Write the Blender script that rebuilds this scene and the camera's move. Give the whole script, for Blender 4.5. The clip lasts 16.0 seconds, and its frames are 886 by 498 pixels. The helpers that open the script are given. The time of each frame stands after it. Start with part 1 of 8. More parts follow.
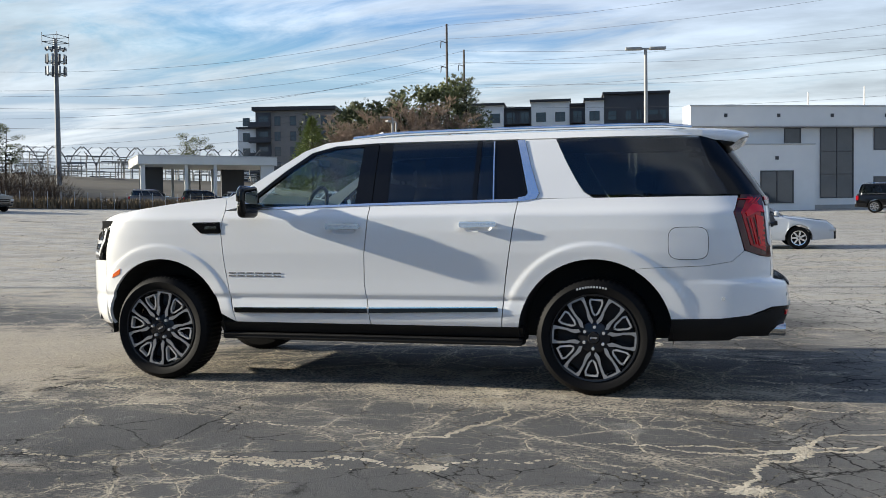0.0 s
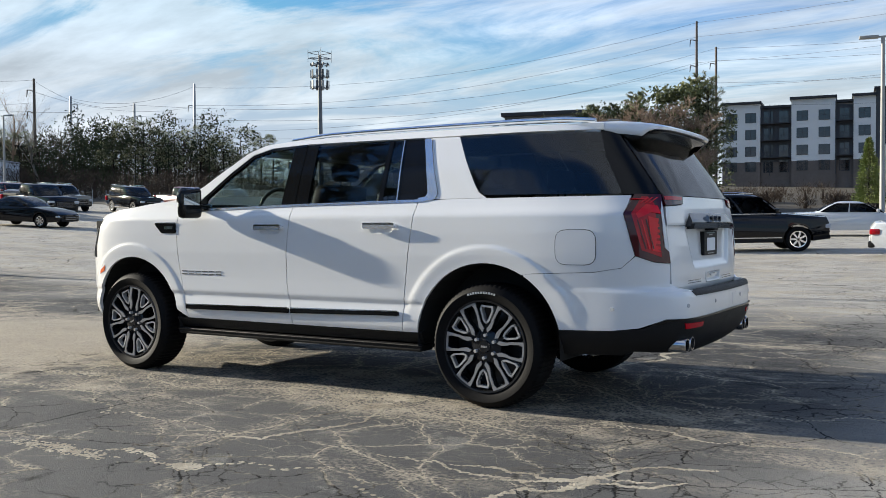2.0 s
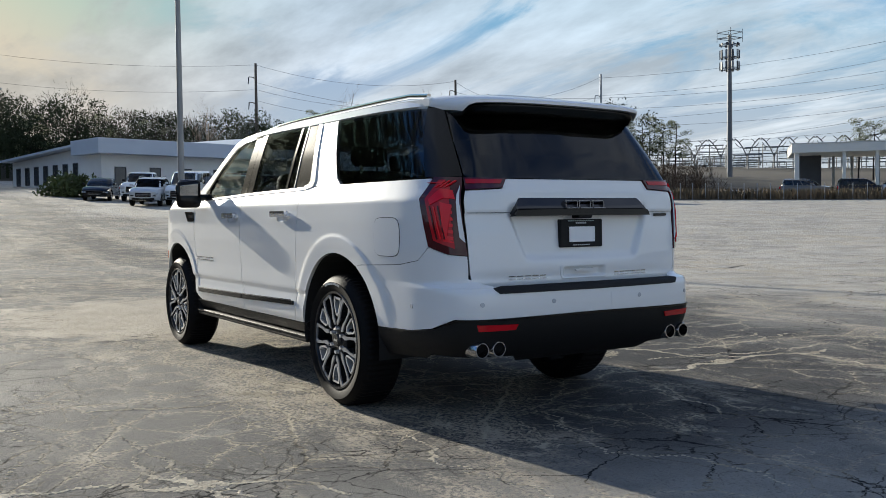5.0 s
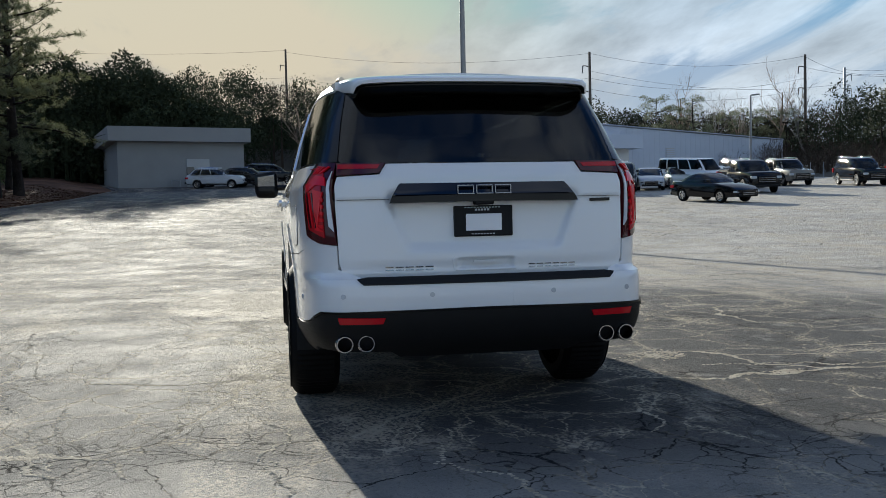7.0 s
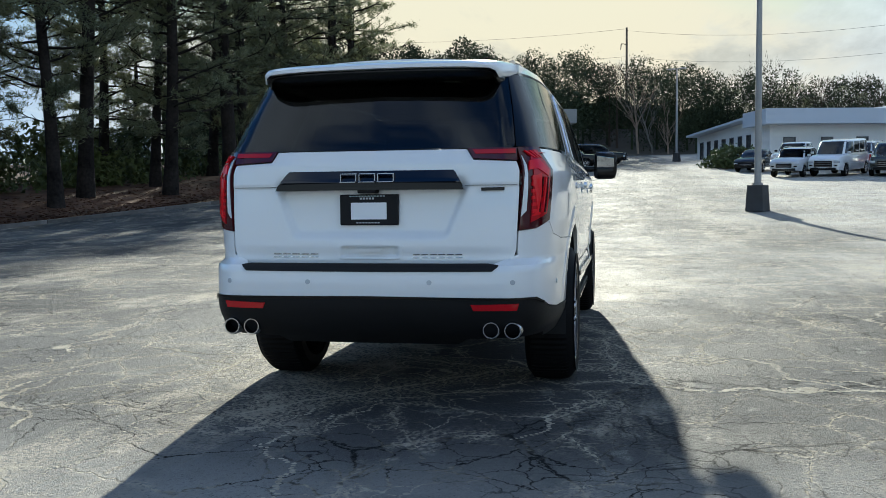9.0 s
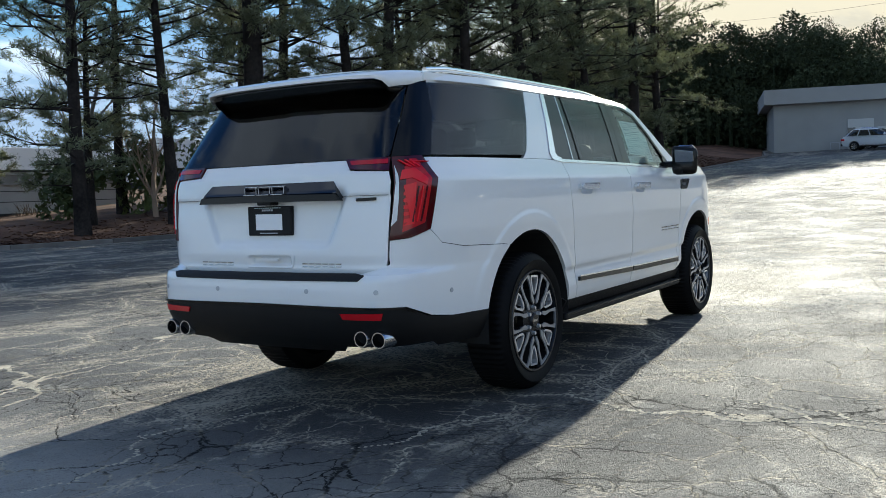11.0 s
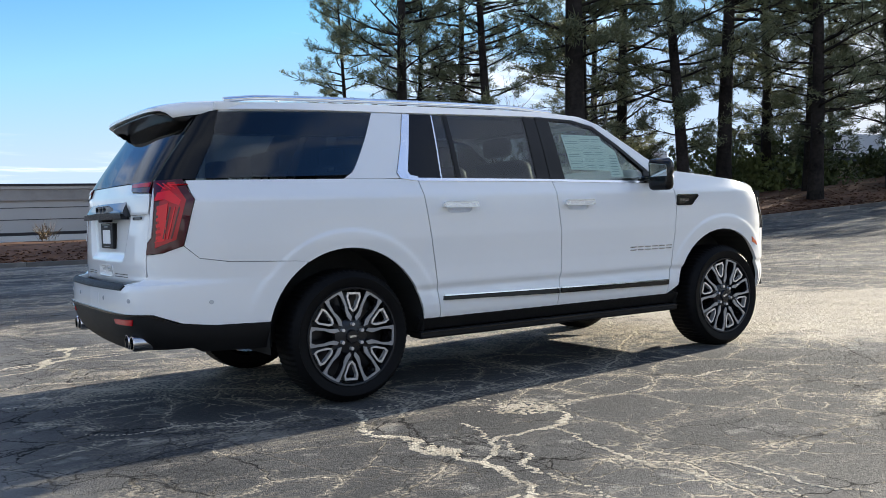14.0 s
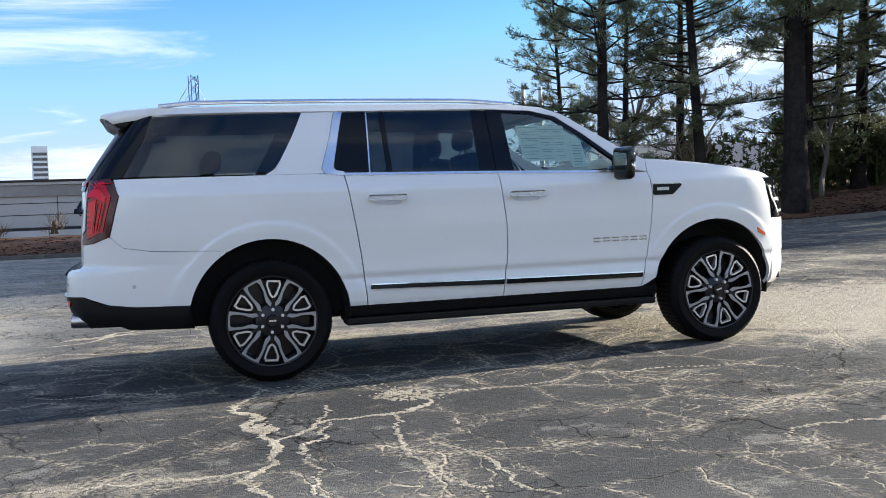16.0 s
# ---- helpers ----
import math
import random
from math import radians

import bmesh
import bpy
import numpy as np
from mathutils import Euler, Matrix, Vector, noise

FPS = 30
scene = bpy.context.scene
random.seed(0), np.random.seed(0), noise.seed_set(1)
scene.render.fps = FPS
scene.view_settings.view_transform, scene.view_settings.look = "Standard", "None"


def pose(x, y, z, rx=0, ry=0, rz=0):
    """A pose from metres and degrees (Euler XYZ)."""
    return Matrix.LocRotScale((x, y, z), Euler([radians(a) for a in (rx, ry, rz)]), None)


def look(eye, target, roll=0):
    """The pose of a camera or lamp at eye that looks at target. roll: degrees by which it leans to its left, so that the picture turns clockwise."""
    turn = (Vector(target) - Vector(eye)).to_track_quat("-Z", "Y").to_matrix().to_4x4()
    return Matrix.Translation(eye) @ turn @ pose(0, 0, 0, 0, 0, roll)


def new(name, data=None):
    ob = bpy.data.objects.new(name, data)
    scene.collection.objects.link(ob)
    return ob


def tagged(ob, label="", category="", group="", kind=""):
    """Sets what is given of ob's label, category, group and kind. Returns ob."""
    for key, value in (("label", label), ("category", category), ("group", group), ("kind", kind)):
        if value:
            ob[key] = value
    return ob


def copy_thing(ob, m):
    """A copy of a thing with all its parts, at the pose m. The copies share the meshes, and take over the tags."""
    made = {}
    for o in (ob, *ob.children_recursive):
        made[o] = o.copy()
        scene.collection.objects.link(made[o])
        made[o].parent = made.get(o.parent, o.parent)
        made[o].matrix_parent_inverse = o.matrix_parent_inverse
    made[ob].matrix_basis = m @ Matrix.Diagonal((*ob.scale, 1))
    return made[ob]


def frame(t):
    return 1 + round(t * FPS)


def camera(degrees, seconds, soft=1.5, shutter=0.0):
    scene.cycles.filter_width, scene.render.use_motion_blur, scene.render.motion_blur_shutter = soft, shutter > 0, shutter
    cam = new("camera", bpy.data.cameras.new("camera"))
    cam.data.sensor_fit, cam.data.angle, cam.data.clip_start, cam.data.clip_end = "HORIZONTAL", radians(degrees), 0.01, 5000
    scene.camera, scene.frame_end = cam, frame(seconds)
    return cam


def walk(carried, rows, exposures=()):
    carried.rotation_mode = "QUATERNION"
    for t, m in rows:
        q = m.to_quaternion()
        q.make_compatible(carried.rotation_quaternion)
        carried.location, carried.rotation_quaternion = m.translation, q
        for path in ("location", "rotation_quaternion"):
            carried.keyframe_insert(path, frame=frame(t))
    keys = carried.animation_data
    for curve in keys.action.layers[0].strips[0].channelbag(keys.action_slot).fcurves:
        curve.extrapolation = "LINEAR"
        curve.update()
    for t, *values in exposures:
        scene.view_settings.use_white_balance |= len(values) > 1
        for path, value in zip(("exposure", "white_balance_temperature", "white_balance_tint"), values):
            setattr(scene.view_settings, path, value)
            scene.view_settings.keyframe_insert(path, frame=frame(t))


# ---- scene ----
cam = camera(51.5, 16.0, 0.75)
PATH = [
    (0, (2.42, -7.35, 1.253), (1.879, -5.426, 1.185), -0.7),
    (0.5, (2.998, -7.172, 1.241), (2.322, -5.291, 1.179), -0.8),
    (1, (3.554, -6.883, 1.23), (2.745, -5.055, 1.176), -0.8),
    (1.5, (4.123, -6.576, 1.228), (3.189, -4.808, 1.175), -0.7),
    (2, (4.617, -6.2, 1.207), (3.567, -4.499, 1.154), -0.4),
    (2.5, (5.107, -5.843, 1.197), (3.939, -4.22, 1.138), -0.3),
    (3, (5.515, -5.397, 1.194), (4.235, -3.862, 1.129), -0.3),
    (3.5, (5.955, -4.96, 1.193), (4.567, -3.521, 1.126), -0.4),
    (6, (7.297, -2.275, 1.158), (5.438, -1.539, 1.083), -0.9),
    (6.5, (7.455, -1.674, 1.151), (5.534, -1.122, 1.073), -1.1),
    (7, (7.525, -1.074, 1.131), (5.56, -0.711, 1.046), -1.2),
    (7.5, (7.57, -0.455, 1.105), (5.58, -0.282, 1.012), -1.1),
    (8, (7.533, 0.113, 1.115), (5.536, 0.093, 1.011), -1.0),
    (8.5, (7.503, 0.694, 1.124), (5.517, 0.488, 1.012), -0.7),
    (9, (7.447, 1.268, 1.142), (5.488, 0.885, 1.025), -0.6),
    (11.5, (6.315, 3.91, 1.194), (4.714, 2.717, 1.085), -2.3),
    (12, (5.968, 4.379, 1.168), (4.461, 3.067, 1.076), -2.3),
    (12.5, (5.556, 4.81, 1.167), (4.147, 3.393, 1.079), -1.9),
    (13, (5.151, 5.251, 1.17), (3.844, 3.74, 1.087), -1.5),
    (13.5, (4.725, 5.616, 1.146), (3.52, 4.021, 1.07), -1.5),
    (14, (4.28, 6.003, 1.142), (3.193, 4.325, 1.066), -1.8),
    (14.5, (3.806, 6.309, 1.137), (2.846, 4.556, 1.056), -2.0),
    (15, (3.348, 6.658, 1.132), (2.517, 4.84, 1.047), -2.0),
    (15.5, (2.865, 6.895, 1.113), (2.164, 5.024, 1.029), -2.2),
    (16, (2.346, 7.132, 1.121), (1.773, 5.218, 1.03), -2.2),
]
EXPOSURES = [(0, 0.95, 6700, 6), (3.5, 0.98, 6700, 6), (6, 0.65, 6500, 5), (7.5, 0.75, 6400, 3), (9, 1.15, 6250, -1), (11.5, 1.25, 6400, 3), (12.5, 1.42, 6720, 6), (14, 1.52, 6720, 7), (16, 1.5, 6600, 7)]
walk(cam, [(t, look(e, g, r)) for t, e, g, r in PATH], EXPOSURES)

# ---- world, sun, exposure ----
SUN_EL, SUN_AZ = 16.0, 7.5     # elevation; degrees from -x towards -y
to_sun = Vector((-math.cos(radians(SUN_EL)) * math.cos(radians(SUN_AZ)), -math.cos(radians(SUN_EL)) * math.sin(radians(SUN_AZ)), math.sin(radians(SUN_EL))))
world = bpy.data.worlds.new("sky_world")
scene.world = world
world.use_nodes = True
wn, wl = world.node_tree.nodes, world.node_tree.links
wn.clear()
w_out, w_bg = wn.new("ShaderNodeOutputWorld"), wn.new("ShaderNodeBackground")
w_sky = wn.new("ShaderNodeTexSky")
w_sky.sky_type, w_sky.sun_disc = "NISHITA", False
w_sky.sun_elevation, w_sky.sun_rotation = radians(SUN_EL), math.atan2(to_sun.x, to_sun.y)
w_sky.air_density, w_sky.dust_density, w_sky.ozone_density = 1.0, 0.1, 4.0
w_bg.inputs["Strength"].default_value = 0.11
# thin streaky cloud, drawn out towards the horizon as on a flat layer
w_tc, w_sep, w_add, w_max = wn.new("ShaderNodeTexCoord"), wn.new("ShaderNodeSeparateXYZ"), wn.new("ShaderNodeMath"), wn.new("ShaderNodeMath")
wl.new(w_tc.outputs["Generated"], w_sep.inputs[0])
w_max.operation, w_max.inputs[1].default_value = "MAXIMUM", 0.0
wl.new(w_sep.outputs["Z"], w_max.inputs[0])
w_add.operation, w_add.inputs[1].default_value = "ADD", 0.14
wl.new(w_max.outputs[0], w_add.inputs[0])
w_com = wn.new("ShaderNodeCombineXYZ")
for k, axis in enumerate("XY"):
    d = wn.new("ShaderNodeMath")
    d.operation = "DIVIDE"
    wl.new(w_sep.outputs[axis], d.inputs[0])
    wl.new(w_add.outputs[0], d.inputs[1])
    wl.new(d.outputs[0], w_com.inputs[k])
w_map = wn.new("ShaderNodeMapping")
w_map.inputs["Rotation"].default_value = (0, 0, radians(28))
w_map.inputs["Scale"].default_value = (0.55, 1.25, 1)
wl.new(w_com.outputs[0], w_map.inputs[0])
w_n1, w_n2 = wn.new("ShaderNodeTexNoise"), wn.new("ShaderNodeTexNoise")
w_n1.inputs["Scale"].default_value, w_n1.inputs["Detail"].default_value, w_n1.inputs["Roughness"].default_value, w_n1.inputs["Distortion"].default_value = 1.15, 10, 0.62, 0.9
w_n2.inputs["Scale"].default_value, w_n2.inputs["Detail"].default_value = 0.35, 3
wl.new(w_map.outputs[0], w_n1.inputs[0])
wl.new(w_com.outputs[0], w_n2.inputs[0])
w_sum = wn.new("ShaderNodeMath")
w_sum.operation = "MULTIPLY_ADD"
w_sum.inputs[1].default_value = 0.55
wl.new(w_n2.outputs["Fac"], w_sum.inputs[0])
wl.new(w_n1.outputs["Fac"], w_sum.inputs[2])
w_cov = wn.new("ShaderNodeVectorMath")     # more cover to the north-west
w_cov.operation, w_cov.inputs[1].default_value = "DOT_PRODUCT", (0.06, 0.09, 0.0)
wl.new(w_tc.outputs["Generated"], w_cov.inputs[0])
w_sum2 = wn.new("ShaderNodeMath")
wl.new(w_sum.outputs[0], w_sum2.inputs[0])
wl.new(w_cov.outputs["Value"], w_sum2.inputs[1])
w_ramp = wn.new("ShaderNodeMapRange")
w_ramp.inputs["From Min"].default_value, w_ramp.inputs["From Max"].default_value, w_ramp.inputs["To Max"].default_value = 0.695, 0.87, 0.95
w_ramp.interpolation_type = "SMOOTHSTEP"
wl.new(w_sum2.outputs[0], w_ramp.inputs[0])
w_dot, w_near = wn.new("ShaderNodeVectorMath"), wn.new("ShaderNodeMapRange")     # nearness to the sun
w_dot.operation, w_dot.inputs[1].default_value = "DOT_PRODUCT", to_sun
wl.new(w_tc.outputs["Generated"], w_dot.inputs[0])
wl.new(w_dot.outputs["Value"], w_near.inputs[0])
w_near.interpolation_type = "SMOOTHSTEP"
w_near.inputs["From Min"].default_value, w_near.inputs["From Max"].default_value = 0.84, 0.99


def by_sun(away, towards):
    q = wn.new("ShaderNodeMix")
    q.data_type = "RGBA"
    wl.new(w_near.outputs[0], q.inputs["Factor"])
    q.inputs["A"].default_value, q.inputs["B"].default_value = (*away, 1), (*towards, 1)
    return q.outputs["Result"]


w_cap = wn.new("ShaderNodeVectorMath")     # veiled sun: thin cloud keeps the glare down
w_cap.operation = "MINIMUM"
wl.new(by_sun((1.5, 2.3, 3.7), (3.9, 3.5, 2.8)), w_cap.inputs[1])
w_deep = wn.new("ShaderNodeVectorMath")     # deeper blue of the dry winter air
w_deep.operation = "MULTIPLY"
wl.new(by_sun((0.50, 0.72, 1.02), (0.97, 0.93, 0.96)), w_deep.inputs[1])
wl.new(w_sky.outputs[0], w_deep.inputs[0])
w_hz, w_haze = wn.new("ShaderNodeMapRange"), wn.new("ShaderNodeMix")     # pale haze low over the horizon
w_hz.interpolation_type = "SMOOTHSTEP"
w_hz.inputs["From Min"].default_value, w_hz.inputs["From Max"].default_value, w_hz.inputs["To Min"].default_value, w_hz.inputs["To Max"].default_value = 0.0, 0.26, 0.85, 0.0
wl.new(w_sep.outputs["Z"], w_hz.inputs[0])
w_haze.data_type = "RGBA"
w_ns, w_hzf = wn.new("ShaderNodeMapRange"), wn.new("ShaderNodeMath")     # thicker towards the north
w_ns.inputs["From Min"].default_value, w_ns.inputs["From Max"].default_value, w_ns.inputs["To Min"].default_value, w_ns.inputs["To Max"].default_value = -0.9, 0.5, 0.48, 1.1
wl.new(w_sep.outputs["Y"], w_ns.inputs[0])
w_hzf.operation = "MULTIPLY"
wl.new(w_hz.outputs[0], w_hzf.inputs[0])
wl.new(w_ns.outputs[0], w_hzf.inputs[1])
wl.new(w_hzf.outputs[0], w_haze.inputs["Factor"])
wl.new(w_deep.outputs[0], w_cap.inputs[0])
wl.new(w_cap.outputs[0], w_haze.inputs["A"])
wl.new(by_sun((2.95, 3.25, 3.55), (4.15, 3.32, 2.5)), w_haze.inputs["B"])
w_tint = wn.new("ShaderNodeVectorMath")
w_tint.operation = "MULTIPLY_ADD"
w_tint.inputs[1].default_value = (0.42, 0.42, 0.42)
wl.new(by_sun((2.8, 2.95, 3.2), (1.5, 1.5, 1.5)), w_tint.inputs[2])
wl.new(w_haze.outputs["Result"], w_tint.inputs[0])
w_n3, w_shade, w_grey = wn.new("ShaderNodeTexNoise"), wn.new("ShaderNodeMapRange"), wn.new("ShaderNodeVectorMath")     # thicker, greyer parts
w_n3.inputs["Scale"].default_value, w_n3.inputs["Detail"].default_value, w_n3.inputs["Roughness"].default_value = 1.7, 6, 0.6
wl.new(w_map.outputs[0], w_n3.inputs[0])
wl.new(w_n3.outputs["Fac"], w_shade.inputs[0])
w_shade.inputs["From Min"].default_value, w_shade.inputs["From Max"].default_value, w_shade.inputs["To Min"].default_value, w_shade.inputs["To Max"].default_value = 0.34, 0.66, 1.2, 0.66
w_grey.operation = "SCALE"
wl.new(w_tint.outputs[0], w_grey.inputs[0])
wl.new(w_shade.outputs[0], w_grey.inputs["Scale"])
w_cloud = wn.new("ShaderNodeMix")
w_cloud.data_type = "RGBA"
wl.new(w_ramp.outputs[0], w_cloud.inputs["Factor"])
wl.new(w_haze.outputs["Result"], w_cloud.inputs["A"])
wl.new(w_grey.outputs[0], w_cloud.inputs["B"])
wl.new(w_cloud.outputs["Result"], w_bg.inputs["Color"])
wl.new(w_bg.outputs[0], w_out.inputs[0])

sun = new("sun", bpy.data.lights.new("sun", "SUN"))
sun.data.energy, sun.data.angle, sun.data.color = 4.9, radians(0.8), (1.0, 0.925, 0.82)
sun.matrix_world = look(to_sun * 50, (0, 0, 0))


# ---- materials ----
def mat(name, color, rough=0.5, metal=0.0, var=0.15, scale=8.0, bump=0.0, bscale=60.0, coat=0.0, spec=0.5, spread=0.0, second=None, emit=0.0, coords="Object"):
    """A surface with colour varied at two scales, fine relief, and an own shade for every object (spread)."""
    m = bpy.data.materials.new(name)
    m.use_nodes = True
    n, l = m.node_tree.nodes, m.node_tree.links
    b = n["Principled BSDF"]
    b.inputs["Roughness"].default_value, b.inputs["Metallic"].default_value = rough, metal
    b.inputs["Coat Weight"].default_value, b.inputs["Coat Roughness"].default_value = coat, 0.03
    b.inputs["Specular IOR Level"].default_value = spec
    tc = n.new("ShaderNodeTexCoord")
    a, c = n.new("ShaderNodeTexNoise"), n.new("ShaderNodeTexNoise")
    a.inputs["Scale"].default_value, a.inputs["Detail"].default_value = scale * 0.12, 4
    c.inputs["Scale"].default_value, c.inputs["Detail"].default_value = scale, 6
    mix, mr, final = n.new("ShaderNodeMath"), n.new("ShaderNodeMapRange"), n.new("ShaderNodeMix")
    for t in (a, c):
        l.new(tc.outputs[coords], t.inputs["Vector"])
    mix.operation, mix.inputs[1].default_value = "MULTIPLY_ADD", 0.5
    l.new(c.outputs["Fac"], mix.inputs[0])
    l.new(a.outputs["Fac"], mix.inputs[2])
    mr.inputs["From Min"].default_value, mr.inputs["From Max"].default_value = 0.5, 1.0
    l.new(mix.outputs[0], mr.inputs[0])
    final.data_type = "RGBA"
    lo = [min(1, v * (1 - var)) for v in color]
    hi = [min(1, v * (1 + var)) for v in (second or color)]
    final.inputs["A"].default_value, final.inputs["B"].default_value = (*lo, 1), (*hi, 1)
    l.new(mr.outputs[0], final.inputs["Factor"])
    out = final.outputs["Result"]
    if spread:
        info, hsv, ran = n.new("ShaderNodeObjectInfo"), n.new("ShaderNodeHueSaturation"), n.new("ShaderNodeMapRange")
        l.new(info.outputs["Random"], ran.inputs[0])
        ran.inputs["To Min"].default_value, ran.inputs["To Max"].default_value = 1 - spread, 1 + spread
        l.new(ran.outputs[0], hsv.inputs["Value"])
        l.new(out, hsv.inputs["Color"])
        out = hsv.outputs[0]
    l.new(out, b.inputs["Base Color"])
    if bump:
        bn, bm_ = n.new("ShaderNodeTexNoise"), n.new("ShaderNodeBump")
        bn.inputs["Scale"].default_value, bn.inputs["Detail"].default_value = bscale, 5
        l.new(tc.outputs[coords], bn.inputs["Vector"])
        bm_.inputs["Strength"].default_value, bm_.inputs["Distance"].default_value = bump, 0.02
        l.new(bn.outputs["Fac"], bm_.inputs["Height"])
        l.new(bm_.outputs[0], b.inputs["Normal"])
    if emit:
        b.inputs["Emission Color"].default_value, b.inputs["Emission Strength"].default_value = (*color, 1), emit
    return m


def glass(name, color, rough=0.02, clear=0.35):
    """Tinted pane: a dark film that lets part of the light through, under a sharp reflection."""
    m = bpy.data.materials.new(name)
    m.use_nodes = True
    n, l = m.node_tree.nodes, m.node_tree.links
    n.clear()
    out, mixs, tr, gl, lw = n.new("ShaderNodeOutputMaterial"), n.new("ShaderNodeMixShader"), n.new("ShaderNodeBsdfTransparent"), n.new("ShaderNodeBsdfGlossy"), n.new("ShaderNodeLayerWeight")
    tr.inputs[0].default_value = (*[c * clear for c in color], 1)
    gl.inputs["Roughness"].default_value = rough
    gl.inputs["Color"].default_value = (0.78, 0.78, 0.78, 1)
    pw, ma = n.new("ShaderNodeMath"), n.new("ShaderNodeMath")
    pw.operation, pw.inputs[1].default_value = "POWER", 5.0
    l.new(lw.outputs["Facing"], pw.inputs[0])
    ma.operation, ma.inputs[1].default_value, ma.inputs[2].default_value = "MULTIPLY_ADD", 0.7, 0.06
    l.new(pw.outputs[0], ma.inputs[0])
    l.new(ma.outputs[0], mixs.inputs[0])
    l.new(tr.outputs[0], mixs.inputs[1])
    l.new(gl.outputs[0], mixs.inputs[2])
    l.new(mixs.outputs[0], out.inputs[0])
    return m


M_WHITE = mat("pearl_white_paint", (0.78, 0.785, 0.78), 0.28, var=0.01, coat=1.0)
M_PIANO = mat("piano_black_paint", (0.004, 0.004, 0.0045), 0.06, var=0.05, coat=1.0)
M_BLACKGLOSS = mat("gloss_black_trim", (0.006, 0.006, 0.006), 0.12, var=0.1, spec=0.25)
M_BLACKPLAST = mat("black_grained_plastic", (0.007, 0.007, 0.0075), 0.55, var=0.2, bump=0.15, bscale=400, spec=0.25)
M_CHROME = mat("chrome", (0.78, 0.79, 0.80), 0.08, 1.0, var=0.03)
M_DARKCHROME = mat("dark_chrome", (0.065, 0.066, 0.07), 0.07, 1.0, var=0.06)
M_RIMFACE = mat("machined_alloy", (0.80, 0.80, 0.81), 0.22, 1.0, var=0.05)
M_SPOKE = mat("grey_machined_spoke", (0.38, 0.39, 0.41), 0.26, 0.55, var=0.08)
M_INSERT = mat("bright_spoke_insert", (0.82, 0.83, 0.85), 0.18, 0.7, var=0.05)
M_BADGE = mat("smoked_chrome_badge", (0.34, 0.35, 0.37), 0.12, 1.0, var=0.04)
M_RIMDARK = mat("dark_grey_alloy", (0.022, 0.023, 0.026), 0.25, 0.5, var=0.1)
M_RUBBER = mat("tyre_rubber", (0.0045, 0.0045, 0.005), 0.62, var=0.25, scale=20, bump=0.08, bscale=120, spec=0.12)
M_TINT = glass("privacy_glass", (0.82, 0.86, 0.86), clear=0.46)
M_TINTREAR = glass("dark_privacy_glass", (0.82, 0.86, 0.86), clear=0.22)
M_BRIGHT = mat("bright_window_trim", (0.78, 0.78, 0.78), 0.16, 0.9, var=0.03)
M_HANDLE = mat("satin_bright_trim", (0.80, 0.81, 0.83), 0.22, 0.75, var=0.03)
M_CLEAR = glass("clear_glass", (0.90, 0.98, 0.95), clear=0.88)
M_RED = mat("red_lens", (0.44, 0.004, 0.010), 0.12, var=0.15, spec=0.25, coat=0.4)
M_REDBRIGHT = mat("bright_red_lens", (0.74, 0.006, 0.016), 0.16, var=0.1, spec=0.25, coat=0.4)
M_LENSDARK = mat("dark_red_lens", (0.055, 0.002, 0.004), 0.08, var=0.15, spec=0.3, coat=0.5)
M_LENSCLEAR = mat("clear_lens", (0.45, 0.47, 0.49), 0.1, var=0.1, coat=1.0)
M_REVERSE = mat("white_reversing_lens", (0.68, 0.69, 0.70), 0.12, var=0.12, scale=60, coat=1.0)
M_HEADLAMP = mat("dark_headlamp_housing", (0.03, 0.031, 0.033), 0.1, 0.5, var=0.2, coat=1.0)
M_TIP = mat("exhaust_chrome", (0.50, 0.50, 0.51), 0.16, 1.0, var=0.06)
M_AMBER = mat("amber_lens", (0.80, 0.14, 0.02), 0.2, var=0.1, coat=0.8)
M_INTERIOR = mat("dark_leather", (0.030, 0.029, 0.028), 0.6, var=0.2, scale=20)
M_TAN = mat("grey_headliner", (0.30, 0.29, 0.27), 0.9, var=0.1)
M_PAPER = mat("printed_paper", (0.82, 0.84, 0.80), 0.8, var=0.03)
M_INK = mat("grey_print", (0.34, 0.40, 0.39), 0.8, var=0.1)
M_WHITEFLAT = mat("white_print", (0.85, 0.85, 0.85), 0.6, var=0.02)
M_MIRROR = mat("silvered_mirror", (0.42, 0.44, 0.46), 0.03, 1.0, var=0.02)
M_UNDER = mat("dark_underbody", (0.010, 0.010, 0.010), 0.85, var=0.3)


# ---- building helpers ----
def mesh_of(name, bm, material, smooth=False, sharp=40):
    me = bpy.data.meshes.new(name)
    bm.normal_update()
    if smooth:
        lim = radians(sharp)
        for e in bm.edges:
            e.smooth = len(e.link_faces) == 2 and e.calc_face_angle(0) < lim
        for f in bm.faces:
            f.smooth = True
    bm.to_mesh(me)
    bm.free()
    if material:
        me.materials.append(material)
    return me


def part(name, bm, material, parent=None, label="", smooth=False, sharp=40):
    ob = new(name, mesh_of(name, bm, material, smooth, sharp))
    if parent is not None:
        ob.parent = parent
    if label:
        ob["label"] = label
    return ob


def thing(name, label, category, m=None, group="", kind=""):
    ob = new(name)
    ob.empty_display_size = 0.2
    if m is not None:
        ob.matrix_world = m
    return tagged(ob, label, category, group, kind)


